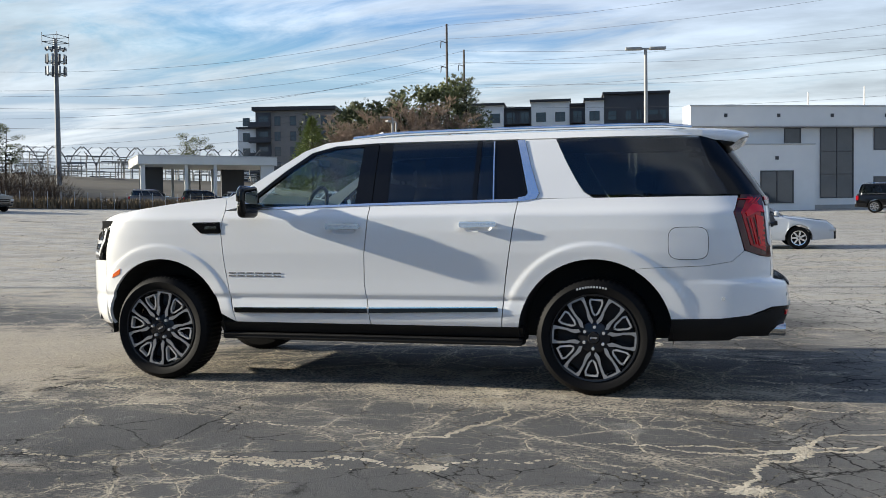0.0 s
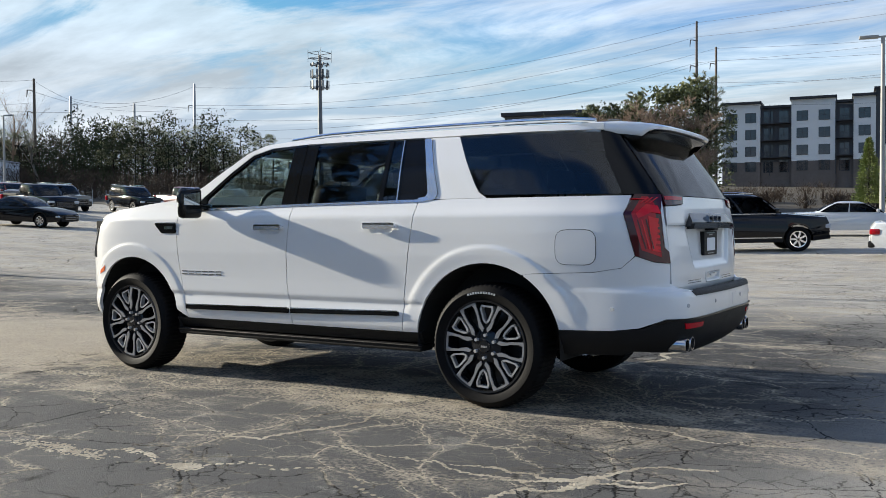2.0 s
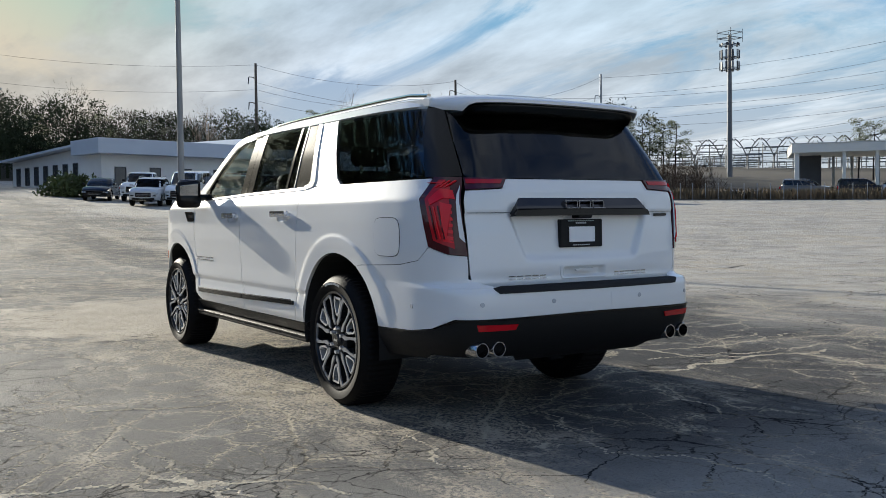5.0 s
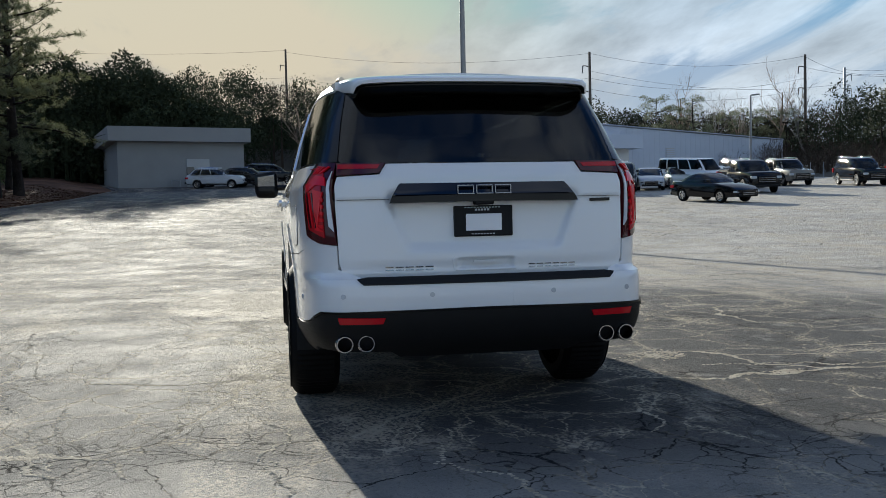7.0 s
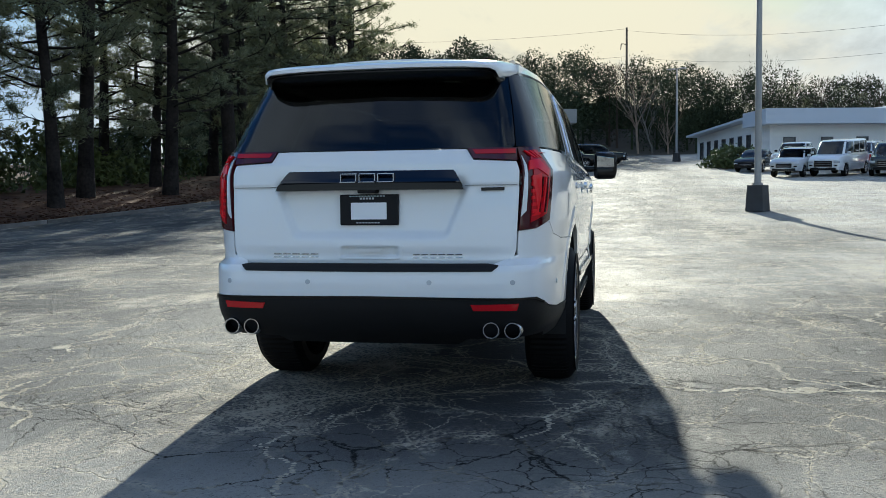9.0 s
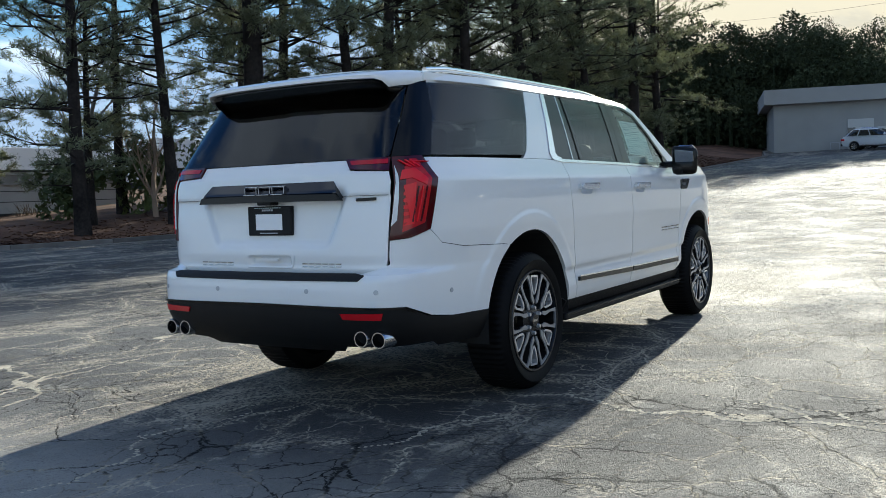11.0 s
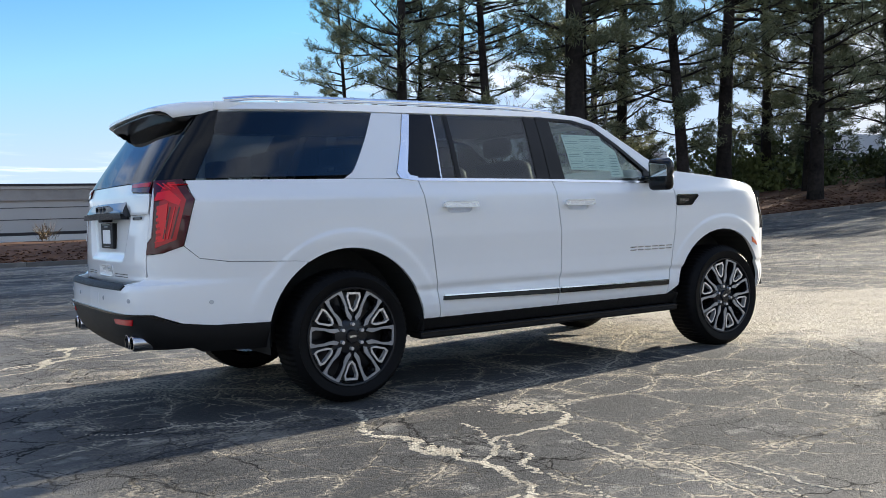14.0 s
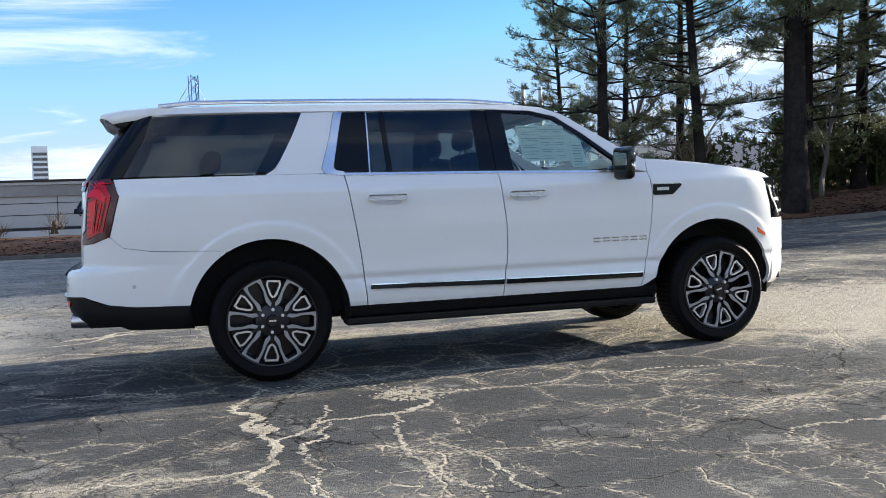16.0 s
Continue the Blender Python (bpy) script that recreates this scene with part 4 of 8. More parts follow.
# wheels
def tyre_profile(R_, r_, w):
    return [(r_, 0.0), (r_ + 0.02, 0.012), (r_ + 0.06, 0.018), (R_ - 0.05, 0.010), (R_ - 0.018, -0.012), (R_ - 0.003, -0.035), (R_, -0.06), (R_, -w + 0.06), (R_ - 0.003, -w + 0.035), (R_ - 0.05, -w + 0.0), (r_, -w)]


def wheel_suv():
    """Outer face towards +y at y = 0, hub at the origin."""
    root = new("wheel")
    bm = lathe(tyre_profile(0.412, 0.304, 0.275), 144)
    bmesh.ops.recalc_face_normals(bm, faces=bm.faces)
    for v in bm.verts:      # shoulder blocks: every other slice stands proud
        rr = math.hypot(v.co.x, v.co.z)
        if rr > 0.385:
            k = round(math.atan2(v.co.z, v.co.x) / (2 * math.pi / 144))
            if k % 2:
                v.co.x, v.co.z = v.co.x * 0.984, v.co.z * 0.984
    tyre = part("tyre", bm, M_RUBBER, root, "black road tyre", True, 30)
    bm = lathe([(0.286, 0.004), (0.282, 0.010), (0.272, 0.008), (0.262, -0.03), (0.258, -0.10), (0.262, -0.24), (0.286, -0.26)], 64)
    bmesh.ops.recalc_face_normals(bm, faces=bm.faces)
    part("rim", bm, M_RIMDARK, root, "dark grey alloy rim barrel", True, 30)
    bm = lathe([(0.0001, -0.13), (0.25, -0.13), (0.25, -0.15)], 40)
    part("brake_disc", bm, M_RIMDARK, root)

    def blade(bm, pts, y0, y1):
        t = [bm.verts.new((x, y1, z)) for x, z in pts]
        b = [bm.verts.new((x, y0, z)) for x, z in pts]
        bm.faces.new(t)
        bm.faces.new(b[::-1])
        for k in range(len(pts)):
            bm.faces.new((t[k], b[k], b[(k + 1) % len(pts)], t[(k + 1) % len(pts)]))

    for k in range(6):
        a = math.radians(60 * k + 4)
        ca, sa = math.cos(a), math.sin(a)
        rot = lambda p: (p[0] * ca - p[1] * sa, p[0] * sa + p[1] * ca)
        core, face, chrome_ = bmesh.new(), bmesh.new(), bmesh.new()
        for s in (1, -1):
            arm = [(0.085, s * 0.030), (0.12, s * 0.020), (0.15, s * 0.026), (0.18, s * 0.036), (0.235, s * 0.040), (0.262, s * 0.030), (0.281, s * 0.032), (0.279, s * 0.062), (0.18, s * 0.050), (0.145, s * 0.044), (0.10, s * 0.047)]
            if s < 0:
                arm = arm[::-1]
            blade(core, [rot(p) for p in arm], -0.055, -0.004)
            blade(face, [rot(p) for p in arm], -0.004, 0.004)
        cap_ = [(0.258, -0.034), (0.281, -0.034), (0.281, 0.034), (0.258, 0.034)]
        blade(core, [rot(p) for p in cap_], -0.055, -0.006)
        blade(face, [rot(p) for p in cap_], -0.006, 0.003)
        a2 = a + math.radians(30)
        ca, sa = math.cos(a2), math.sin(a2)
        for s in (1, -1):
            arm = [(0.14, s * 0.004), (0.16, s * 0.024), (0.225, s * 0.046), (0.252, s * 0.040), (0.252, s * 0.030), (0.22, s * 0.034), (0.165, s * 0.012), (0.15, s * 0.0)]
            if s < 0:
                arm = arm[::-1]
            blade(chrome_, [rot(p) for p in arm], -0.04, -0.003)
        blade(chrome_, [rot(p) for p in ((0.240, -0.036), (0.252, -0.036), (0.252, 0.036), (0.240, 0.036))], -0.04, -0.003)
        blade(core, [rot(p) for p in ((0.08, -0.016), (0.16, -0.010), (0.16, 0.010), (0.08, 0.016))], -0.06, -0.02)
        for b_ in (core, face, chrome_):
            bmesh.ops.recalc_face_normals(b_, faces=b_.faces)
        sp = part("spoke", core, M_RIMDARK, root, "dark alloy double spoke with machined face")
        part("spoke_face", face, M_SPOKE, sp)
        part("spoke_insert", chrome_, M_INSERT, sp, "polished spoke insert")
    hub = lathe([(0.0001, 0.004), (0.034, 0.004), (0.038, -0.002), (0.040, -0.012), (0.052, -0.016), (0.088, -0.016), (0.102, -0.024), (0.108, -0.06)], 32)
    bmesh.ops.recalc_face_normals(hub, faces=hub.faces)
    hub = part("hub_cap", hub, M_RIMDARK, root, "dark centre cap", True, 30)
    part("cap_badge", box(-0.022, 0.022, 0.003, 0.0055, -0.006, 0.006), M_RIMFACE, hub)
    for k in range(6):
        a = math.radians(60 * k + 34)
        bm = tube((0.070 * math.cos(a), -0.03, 0.070 * math.sin(a)), (0.070 * math.cos(a), 0.006, 0.070 * math.sin(a)), 0.014, 0.010, 12)
        part("wheel_nut", bm, M_INSERT, root)
    for o in root.children_recursive:      # rim drawn out to the low-profile tyre
        if o is not tyre:
            o.data.transform(Matrix.Diagonal((1.075, 1.0, 1.075, 1.0)))
    return root


w0 = wheel_suv()
w0.parent = CAR
w0.matrix_basis = pose(1.7035, 0.975, 0.409)
for x, s, rot in ((-1.7035, 1, 17), (1.7035, -1, 0), (-1.7035, -1, 25)):
    w = copy_thing(w0, pose(x, s * 0.975, 0.409, 0, rot, 0 if s > 0 else 180))
for k in range(11):
    a = math.radians(104 - 3.2 * k)
    bm = box(-0.0065, 0.0065, 0.0155, 0.0185, 0.347, 0.361)
    bm.transform(Matrix.Rotation(a - math.radians(90), 4, "Y").inverted())
    part("sidewall_mark", bm, M_LENSCLEAR, [o for o in CAR.children if o.name.startswith("wheel.") and o.location.x > 1 and o.location.y < 0][0])
# ---- interior ----
bm = bmesh.new()
add_box(bm, -1.1, 2.60, -0.84, 0.84, 0.98, 1.02)
part("cabin_floor", bm, M_INTERIOR, CAR)
bm = bmesh.new()
add_box(bm, -1.15, -0.72, -0.82, 0.82, 1.0, 1.36, 0.08)
part("dashboard", bm, M_INTERIOR, CAR, "dark dashboard", True, 50)
bm = bmesh.new()
add_box(bm, -0.4, 2.40, -0.70, 0.70, 1.80, 1.835)
part("headliner", bm, M_TAN, CAR)
for s in (1, -1):
    for x0, x1 in ((-1.1, 0.02), (0.1, 1.05), (1.15, 2.55)):
        part("door_lining", box(x0, x1, s * 0.84, s * 0.88, 0.98, 1.33, 0.01), M_INTERIOR, CAR)


def car_seat(x, y, w, top):
    bm = bmesh.new()
    add_box(bm, x - 0.26, x + 0.26, y - w, y + w, 1.02, 1.14, 0.04)
    vs = add_box(bm, x + 0.16, x + 0.32, y - w, y + w, 1.06, top, 0.05)
    for v in vs:
        if v.is_valid:
            v.co.x += 0.28 * (v.co.z - 1.06)
    bmesh.ops.recalc_face_normals(bm, faces=bm.faces)
    st = part("seat", bm, M_INTERIOR, CAR, "dark leather seat", True, 50)
    for yy in ((y,) if w < 0.4 else (y - 0.45, y, y + 0.45)):
        bm = bmesh.new()
        add_box(bm, x + 0.34, x + 0.46, yy - 0.13, yy + 0.13, top + 0.03, top + 0.17, 0.04)
        add_tube(bm, (x + 0.40, yy - 0.06, top - 0.05), (x + 0.40, yy - 0.06, top + 0.06), 0.008)
        add_tube(bm, (x + 0.40, yy + 0.06, top - 0.05), (x + 0.40, yy + 0.06, top + 0.06), 0.008)
        part("headrest", bm, M_INTERIOR, st, "", True, 50)


car_seat(-0.25, 0.42, 0.27, 1.52)
car_seat(-0.25, -0.42, 0.27, 1.52)
car_seat(0.72, 0.42, 0.27, 1.50)
car_seat(0.72, -0.42, 0.27, 1.50)
car_seat(1.62, 0.0, 0.70, 1.40)
bm = bmesh.new()
add_path(bm, [(-0.60 + 0.06 * math.sin(a), -0.42 + 0.19 * math.cos(a), 1.33 + 0.18 * math.sin(a)) for a in np.linspace(0, 2 * math.pi, 25)], 0.016, 6)
add_tube(bm, (-0.60, -0.60, 1.33), (-0.60, -0.24, 1.33), 0.018)
add_tube(bm, (-0.60, -0.42, 1.33), (-0.80, -0.42, 1.27), 0.04)
part("steering_wheel", bm, M_INTERIOR, CAR, "dark steering wheel", True, 50)
part("rear_view_mirror", box(-0.72, -0.69, -0.12, 0.12, 1.70, 1.76, 0.01), M_INTERIOR, CAR)
# paper sheets on the inside of the right front window
sticker = part("window_sticker", sheet(side_poly([(-0.155, 1.44), (-0.125, 1.70), (-0.50, 1.695), (-0.53, 1.43)]), skin, -0.014, 0.002), M_PAPER, CAR, "printed price sheet on the window")
sticker2 = part("window_sticker", sheet(side_poly([(-0.535, 1.385), (-0.505, 1.66), (-0.625, 1.58), (-0.66, 1.385)]), skin, -0.014, 0.002), M_PAPER, CAR, "printed price sheet on the window")
for k in range(15):
    z = 1.45 + k * 0.0165
    for x0, x1 in ((-0.17, -0.30), (-0.315, -0.42), (-0.43, -0.50)):
        if (k * 7 + int(x0 * -100)) % 3 == 0:
            continue
        x0_, x1_ = x0 + 0.03 * (z - 1.45) / 0.25, x0 + (x1 - x0) * random.uniform(0.55, 0.95)
        part("print_bar", sheet([S(x0_, z), S(x0_, z + 0.004), S(x1_, z + 0.004), S(x1_, z)], skin, -0.0125, 0.001, 0.2), M_INK, sticker)
for k in range(8):
    z = 1.40 + k * 0.02
    part("print_bar", sheet([S(-0.55, z), S(-0.55, z + 0.006), S(-0.62, z + 0.006), S(-0.62, z)], skin, -0.0125, 0.001, 0.2), M_INK, sticker2)


# ---- surroundings: materials ----
M_CONCRETE = mat("concrete", (0.33, 0.32, 0.30), 0.85, var=0.2, scale=3, bump=0.2, bscale=30)
M_STUCCO = mat("pale_grey_stucco", (0.43, 0.425, 0.405), 0.85, var=0.08, scale=1.0, bump=0.15, bscale=25)
M_HUT = mat("grey_painted_block", (0.30, 0.30, 0.29), 0.85, var=0.10, scale=0.8, bump=0.15, bscale=20)
M_KERB = mat("dirty_kerb_concrete", (0.12, 0.11, 0.10), 0.9, var=0.4, scale=4, bump=0.3, bscale=30, spread=0.25)
M_BASEDARK = mat("dark_stained_concrete", (0.05, 0.05, 0.05), 0.85, var=0.3, scale=4, bump=0.2, bscale=30)
M_WALLWHITE = mat("white_stucco", (0.72, 0.71, 0.68), 0.8, var=0.06, scale=1.2, bump=0.1, bscale=20)
M_WALLGREY = mat("pale_grey_panel", (0.50, 0.50, 0.48), 0.75, var=0.08, scale=0.8)
M_METALBLUE = mat("pale_metal_siding", (0.52, 0.57, 0.64), 0.5, var=0.05, scale=0.6)
M_BROWNBRICK = mat("brown_brick", (0.14, 0.115, 0.10), 0.85, var=0.2, scale=2)
M_DARKPANEL = mat("dark_grey_panel", (0.055, 0.058, 0.065), 0.7, var=0.12, scale=1)
M_ROOFDARK = mat("dark_roof_edge", (0.03, 0.03, 0.033), 0.7, var=0.15)
M_WINDOW = mat("dark_window_glass", (0.03, 0.04, 0.05), 0.08, var=0.2, coat=0.5)
M_WINFRAME = mat("dark_window_frame", (0.04, 0.04, 0.045), 0.5, var=0.1)
M_STEEL = mat("galvanised_steel", (0.36, 0.37, 0.38), 0.5, 0.6, var=0.15, scale=4)
M_TOWER = mat("dull_grey_mast", (0.17, 0.175, 0.18), 0.6, 0.3, var=0.15, scale=3)
M_POLEGREY = mat("grey_painted_pole", (0.30, 0.30, 0.29), 0.6, 0.2, var=0.15, scale=3)
M_POLEBROWN = mat("weathered_wood_pole", (0.12, 0.095, 0.075), 0.85, var=0.25, scale=4)
M_WIRE = mat("dark_cable", (0.05, 0.05, 0.055), 0.6, var=0.1)
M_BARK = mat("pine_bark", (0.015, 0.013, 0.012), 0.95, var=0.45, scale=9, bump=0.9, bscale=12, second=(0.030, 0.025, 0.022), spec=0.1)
M_NEEDLE = mat("pine_needles", (0.085, 0.112, 0.060), 0.6, var=0.3, scale=1.2, second=(0.17, 0.175, 0.09), spread=0.15)


def leafy(m, share, colour):
    """Thin leaves: part of the light passes through."""
    n, l = m.node_tree.nodes, m.node_tree.links
    mx, tr = n.new("ShaderNodeMixShader"), n.new("ShaderNodeBsdfTranslucent")
    tr.inputs["Color"].default_value = (*colour, 1)
    mx.inputs[0].default_value = share
    l.new(n["Principled BSDF"].outputs[0], mx.inputs[1])
    l.new(tr.outputs[0], mx.inputs[2])
    l.new(mx.outputs[0], n["Material Output"].inputs[0])


leafy(M_NEEDLE, 0.22, (0.17, 0.18, 0.09))
M_TWIG = mat("bare_twigs", (0.27, 0.195, 0.14), 0.9, var=0.3, scale=1.5)
M_TWIGGREY = mat("grey_bare_twigs", (0.16, 0.145, 0.125), 0.9, var=0.25, scale=1.5)
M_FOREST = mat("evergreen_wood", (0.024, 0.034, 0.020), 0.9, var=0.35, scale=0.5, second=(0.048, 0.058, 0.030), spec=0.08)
M_FORESTBROWN = mat("bare_wood", (0.060, 0.045, 0.034), 0.9, var=0.35, scale=0.5, spec=0.08)
M_SHRUB = mat("green_shrub", (0.03, 0.055, 0.018), 0.7, var=0.4, scale=2, second=(0.09, 0.11, 0.03))
M_MULCH = mat("pine_straw_mulch", (0.070, 0.036, 0.025), 0.95, var=0.45, scale=2.5, bump=1.0, bscale=8, second=(0.12, 0.066, 0.042), spec=0.1)
M_DRYGRASS = mat("dry_grass", (0.14, 0.102, 0.060), 0.95, var=0.4, scale=1.5, bump=0.6, bscale=6)
M_BANK = mat("brown_bank", (0.060, 0.049, 0.033), 0.95, var=0.4, scale=0.4, bump=0.6, bscale=3)
M_TIRE2 = M_RUBBER


# ---- ground: asphalt with patches, stains and cracks ----
def asphalt():
    m = bpy.data.materials.new("cracked_asphalt")
    m.use_nodes = True
    n, l = m.node_tree.nodes, m.node_tree.links
    b = n["Principled BSDF"]
    tc = n.new("ShaderNodeTexCoord")

    def tex(kind, scale, **kw):
        t = n.new(kind)
        t.inputs["Scale"].default_value = scale
        for k, v in kw.items():
            t.inputs[k].default_value = v
        return t

    def math_(op, a, b_=None, c=None, clamp=False):
        q = n.new("ShaderNodeMath")
        q.operation, q.use_clamp = op, clamp
        for i, v in enumerate((a, b_, c)):
            if v is None:
                continue
            if isinstance(v, (int, float)):
                q.inputs[i].default_value = v
            else:
                l.new(v, q.inputs[i])
        return q.outputs[0]

    def ramp(v, a, b_, lo=0.0, hi=1.0):
        q = n.new("ShaderNodeMapRange")
        q.interpolation_type = "SMOOTHSTEP"
        l.new(v, q.inputs[0])
        for k, val in (("From Min", a), ("From Max", b_), ("To Min", lo), ("To Max", hi)):
            q.inputs[k].default_value = val
        return q.outputs[0]

    def blend(f, a, b_):
        q = n.new("ShaderNodeMix")
        q.data_type = "RGBA"
        l.new(f, q.inputs["Factor"])
        for key, v in (("A", a), ("B", b_)):
            if isinstance(v, tuple):
                q.inputs[key].default_value = (*v, 1)
            else:
                l.new(v, q.inputs[key])
        return q.outputs["Result"]

    P = tc.outputs["Object"]
    warp = tex("ShaderNodeTexNoise", 1.1, Detail=5)
    l.new(P, warp.inputs["Vector"])
    wv = n.new("ShaderNodeVectorMath")
    wv.operation = "MULTIPLY_ADD"
    l.new(warp.outputs["Color"], wv.inputs[0])
    wv.inputs[1].default_value = (0.40, 0.40, 0.0)
    l.new(P, wv.inputs[2])
    warp2 = tex("ShaderNodeTexNoise", 7.0, Detail=4, Roughness=0.65)
    l.new(P, warp2.inputs["Vector"])
    wv1, wv = wv, n.new("ShaderNodeVectorMath")
    wv.operation = "MULTIPLY_ADD"
    l.new(warp2.outputs["Color"], wv.inputs[0])
    wv.inputs[1].default_value = (0.13, 0.13, 0.0)
    l.new(wv1.outputs[0], wv.inputs[2])
    W = wv.outputs[0]

    def cracks(scale, width, vec, rnd=1.0):
        v = n.new("ShaderNodeTexVoronoi")
        v.feature = "DISTANCE_TO_EDGE"
        v.inputs["Scale"].default_value = scale
        v.inputs["Randomness"].default_value = rnd
        l.new(vec, v.inputs["Vector"])
        return math_("DIVIDE", v.outputs["Distance"], scale), width

    big = tex("ShaderNodeTexNoise", 0.16, Detail=4, Roughness=0.6)
    mid_ = tex("ShaderNodeTexNoise", 0.9, Detail=6, Roughness=0.65)
    fine = tex("ShaderNodeTexNoise", 38.0, Detail=4, Roughness=0.7)
    grit = tex("ShaderNodeTexNoise", 140.0, Detail=2, Roughness=0.6)
    streak = tex("ShaderNodeTexNoise", 1.0, Detail=6, Roughness=0.62)
    mp = n.new("ShaderNodeMapping")
    mp.inputs["Rotation"].default_value = (0, 0, radians(14))
    mp.inputs["Scale"].default_value = (0.10, 0.55, 1)
    l.new(P, mp.inputs[0])
    l.new(mp.outputs[0], streak.inputs["Vector"])
    for t in (big, mid_, fine, grit):
        l.new(P, t.inputs["Vector"])
    base = blend(ramp(mid_.outputs["Fac"], 0.32, 0.70), (0.022, 0.023, 0.025), (0.056, 0.056, 0.057))
    base = blend(ramp(big.outputs["Fac"], 0.46, 0.66, 0.0, 0.45), base, (0.120, 0.118, 0.112))
    # paler, older surfacing on the north side of the lot
    xyz = n.new("ShaderNodeSeparateXYZ")
    l.new(P, xyz.inputs[0])
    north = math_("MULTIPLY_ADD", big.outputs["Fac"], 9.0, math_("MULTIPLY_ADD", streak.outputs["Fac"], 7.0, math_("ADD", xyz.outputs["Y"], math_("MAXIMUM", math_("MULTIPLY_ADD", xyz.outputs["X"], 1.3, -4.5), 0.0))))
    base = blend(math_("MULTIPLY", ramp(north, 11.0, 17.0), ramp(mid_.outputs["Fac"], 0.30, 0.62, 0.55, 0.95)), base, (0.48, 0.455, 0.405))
    # paler to the east too: glare of the low sun put into the colour
    east_glare = math_("MULTIPLY", ramp(math_("MULTIPLY_ADD", big.outputs["Fac"], 2.0, xyz.outputs["X"]), 3.8, 5.6), ramp(mid_.outputs["Fac"], 0.32, 0.60, 0.35, 0.8))
    base = blend(east_glare, base, (0.36, 0.345, 0.31))
    # sealer worn through to the stone in ragged spots
    worn = tex("ShaderNodeTexNoise", 1.9, Detail=12, Roughness=0.74)
    l.new(P, worn.inputs["Vector"])
    bare = math_("MULTIPLY", ramp(worn.outputs["Fac"], 0.565, 0.615), ramp(grit.outputs["Fac"], 0.40, 0.56))
    base = blend(math_("MULTIPLY", bare, 0.85), base, (0.25, 0.24, 0.215))
    # worn sandy stretches, drawn out along the lanes
    sand = math_("MULTIPLY", ramp(streak.outputs["Fac"], 0.50, 0.60), ramp(math_("MULTIPLY_ADD", fine.outputs["Fac"], 0.5, math_("MULTIPLY", worn.outputs["Fac"], 0.5)), 0.45, 0.56))
    far_ = math_("SQRT", math_("ADD", math_("POWER", math_("MULTIPLY_ADD", xyz.outputs["X"], 0.36, 1.6), 2.0), math_("POWER", math_("MULTIPLY_ADD", xyz.outputs["Y"], 0.42, 0.1), 2.0)))     # drifted sand before the parked car
    drift = ramp(math_("MULTIPLY_ADD", worn.outputs["Fac"], 2.4, far_), 2.35, 1.85)
    sand = math_("MAXIMUM", sand, math_("MULTIPLY", drift, ramp(fine.outputs["Fac"], 0.34, 0.52, 0.45, 1.0)))
    base = blend(math_("MULTIPLY", sand, 0.9), base, (0.44, 0.38, 0.29))
    speck = ramp(grit.outputs["Fac"], 0.62, 0.70)
    base = blend(math_("MULTIPLY", speck, 0.5), base, (0.30, 0.29, 0.27))
    base = blend(math_("MULTIPLY", ramp(fine.outputs["Fac"], 0.50, 0.66), 0.4), base, (0.09, 0.088, 0.084))
    base = blend(math_("MULTIPLY", ramp(fine.outputs["Fac"], 0.44, 0.30), 0.6), base, (0.014, 0.014, 0.015))
    # cracks: fine alligator net in places, longer ones, many filled with pale dirt
    d1, w1 = cracks(0.50, 0.016, W)
    d2, w2 = cracks(1.7, 0.008, W)
    d3, w3 = cracks(5.0, 0.0045, W)
    fill_n = tex("ShaderNodeTexNoise", 0.6, Detail=6, Roughness=0.72)
    l.new(W, fill_n.inputs["Vector"])
    fill = ramp(math_("ADD", math_("ADD", fill_n.outputs["Fac"], ramp(math_("ABSOLUTE", xyz.outputs["Y"]), 1.7, 0.9, 0.0, 0.07)), ramp(xyz.outputs["X"], 3.6, 2.0, -0.02, 0.06)), 0.49, 0.59)
    ragged = math_("MULTIPLY", ramp(fine.outputs["Fac"], 0.3, 0.7, 0.4, 1.6), 1.0)
    c1 = ramp(math_("DIVIDE", d1, ragged), 0.003, 0.013, 1.0, 0.0)
    near2 = ramp(mid_.outputs["Fac"], 0.36, 0.48)
    c2 = math_("MULTIPLY", ramp(math_("DIVIDE", d2, ragged), 0.0016, 0.0065, 1.0, 0.0), near2)
    near3 = math_("MULTIPLY", ramp(d1, 0.05, 0.60, 1.0, 0.0), ramp(mid_.outputs["Fac"], 0.40, 0.50))
    c3 = math_("MULTIPLY", ramp(math_("DIVIDE", d3, ragged), 0.0012, 0.0050, 1.0, 0.0), near3)
    crack = math_("MAXIMUM", math_("MAXIMUM", c1, c2), c3)
    # open cracks behind the parked car, darkened by colour for the shade in them
    d4, w4 = cracks(1.05, 0.01, W)
    open_ = math_("MULTIPLY", ramp(xyz.outputs["X"], 1.4, 3.0), math_("MULTIPLY", ramp(fill_n.outputs["Fac"], 0.66, 0.56), ramp(math_("ABSOLUTE", xyz.outputs["Y"]), 0.6, 1.4)))
    c4 = math_("MULTIPLY", math_("MAXIMUM", ramp(math_("DIVIDE", d4, ragged), 0.002, 0.009, 1.0, 0.0), math_("MULTIPLY", ramp(math_("DIVIDE", d3, ragged), 0.0012, 0.0055, 1.0, 0.0), ramp(d4, 0.05, 0.25, 1.0, 0.0))), open_)
    crack = math_("MAXIMUM", crack, math_("MULTIPLY", c4, 0.75))
    fill = math_("MULTIPLY", fill, math_("SUBTRACT", 1.0, c4))
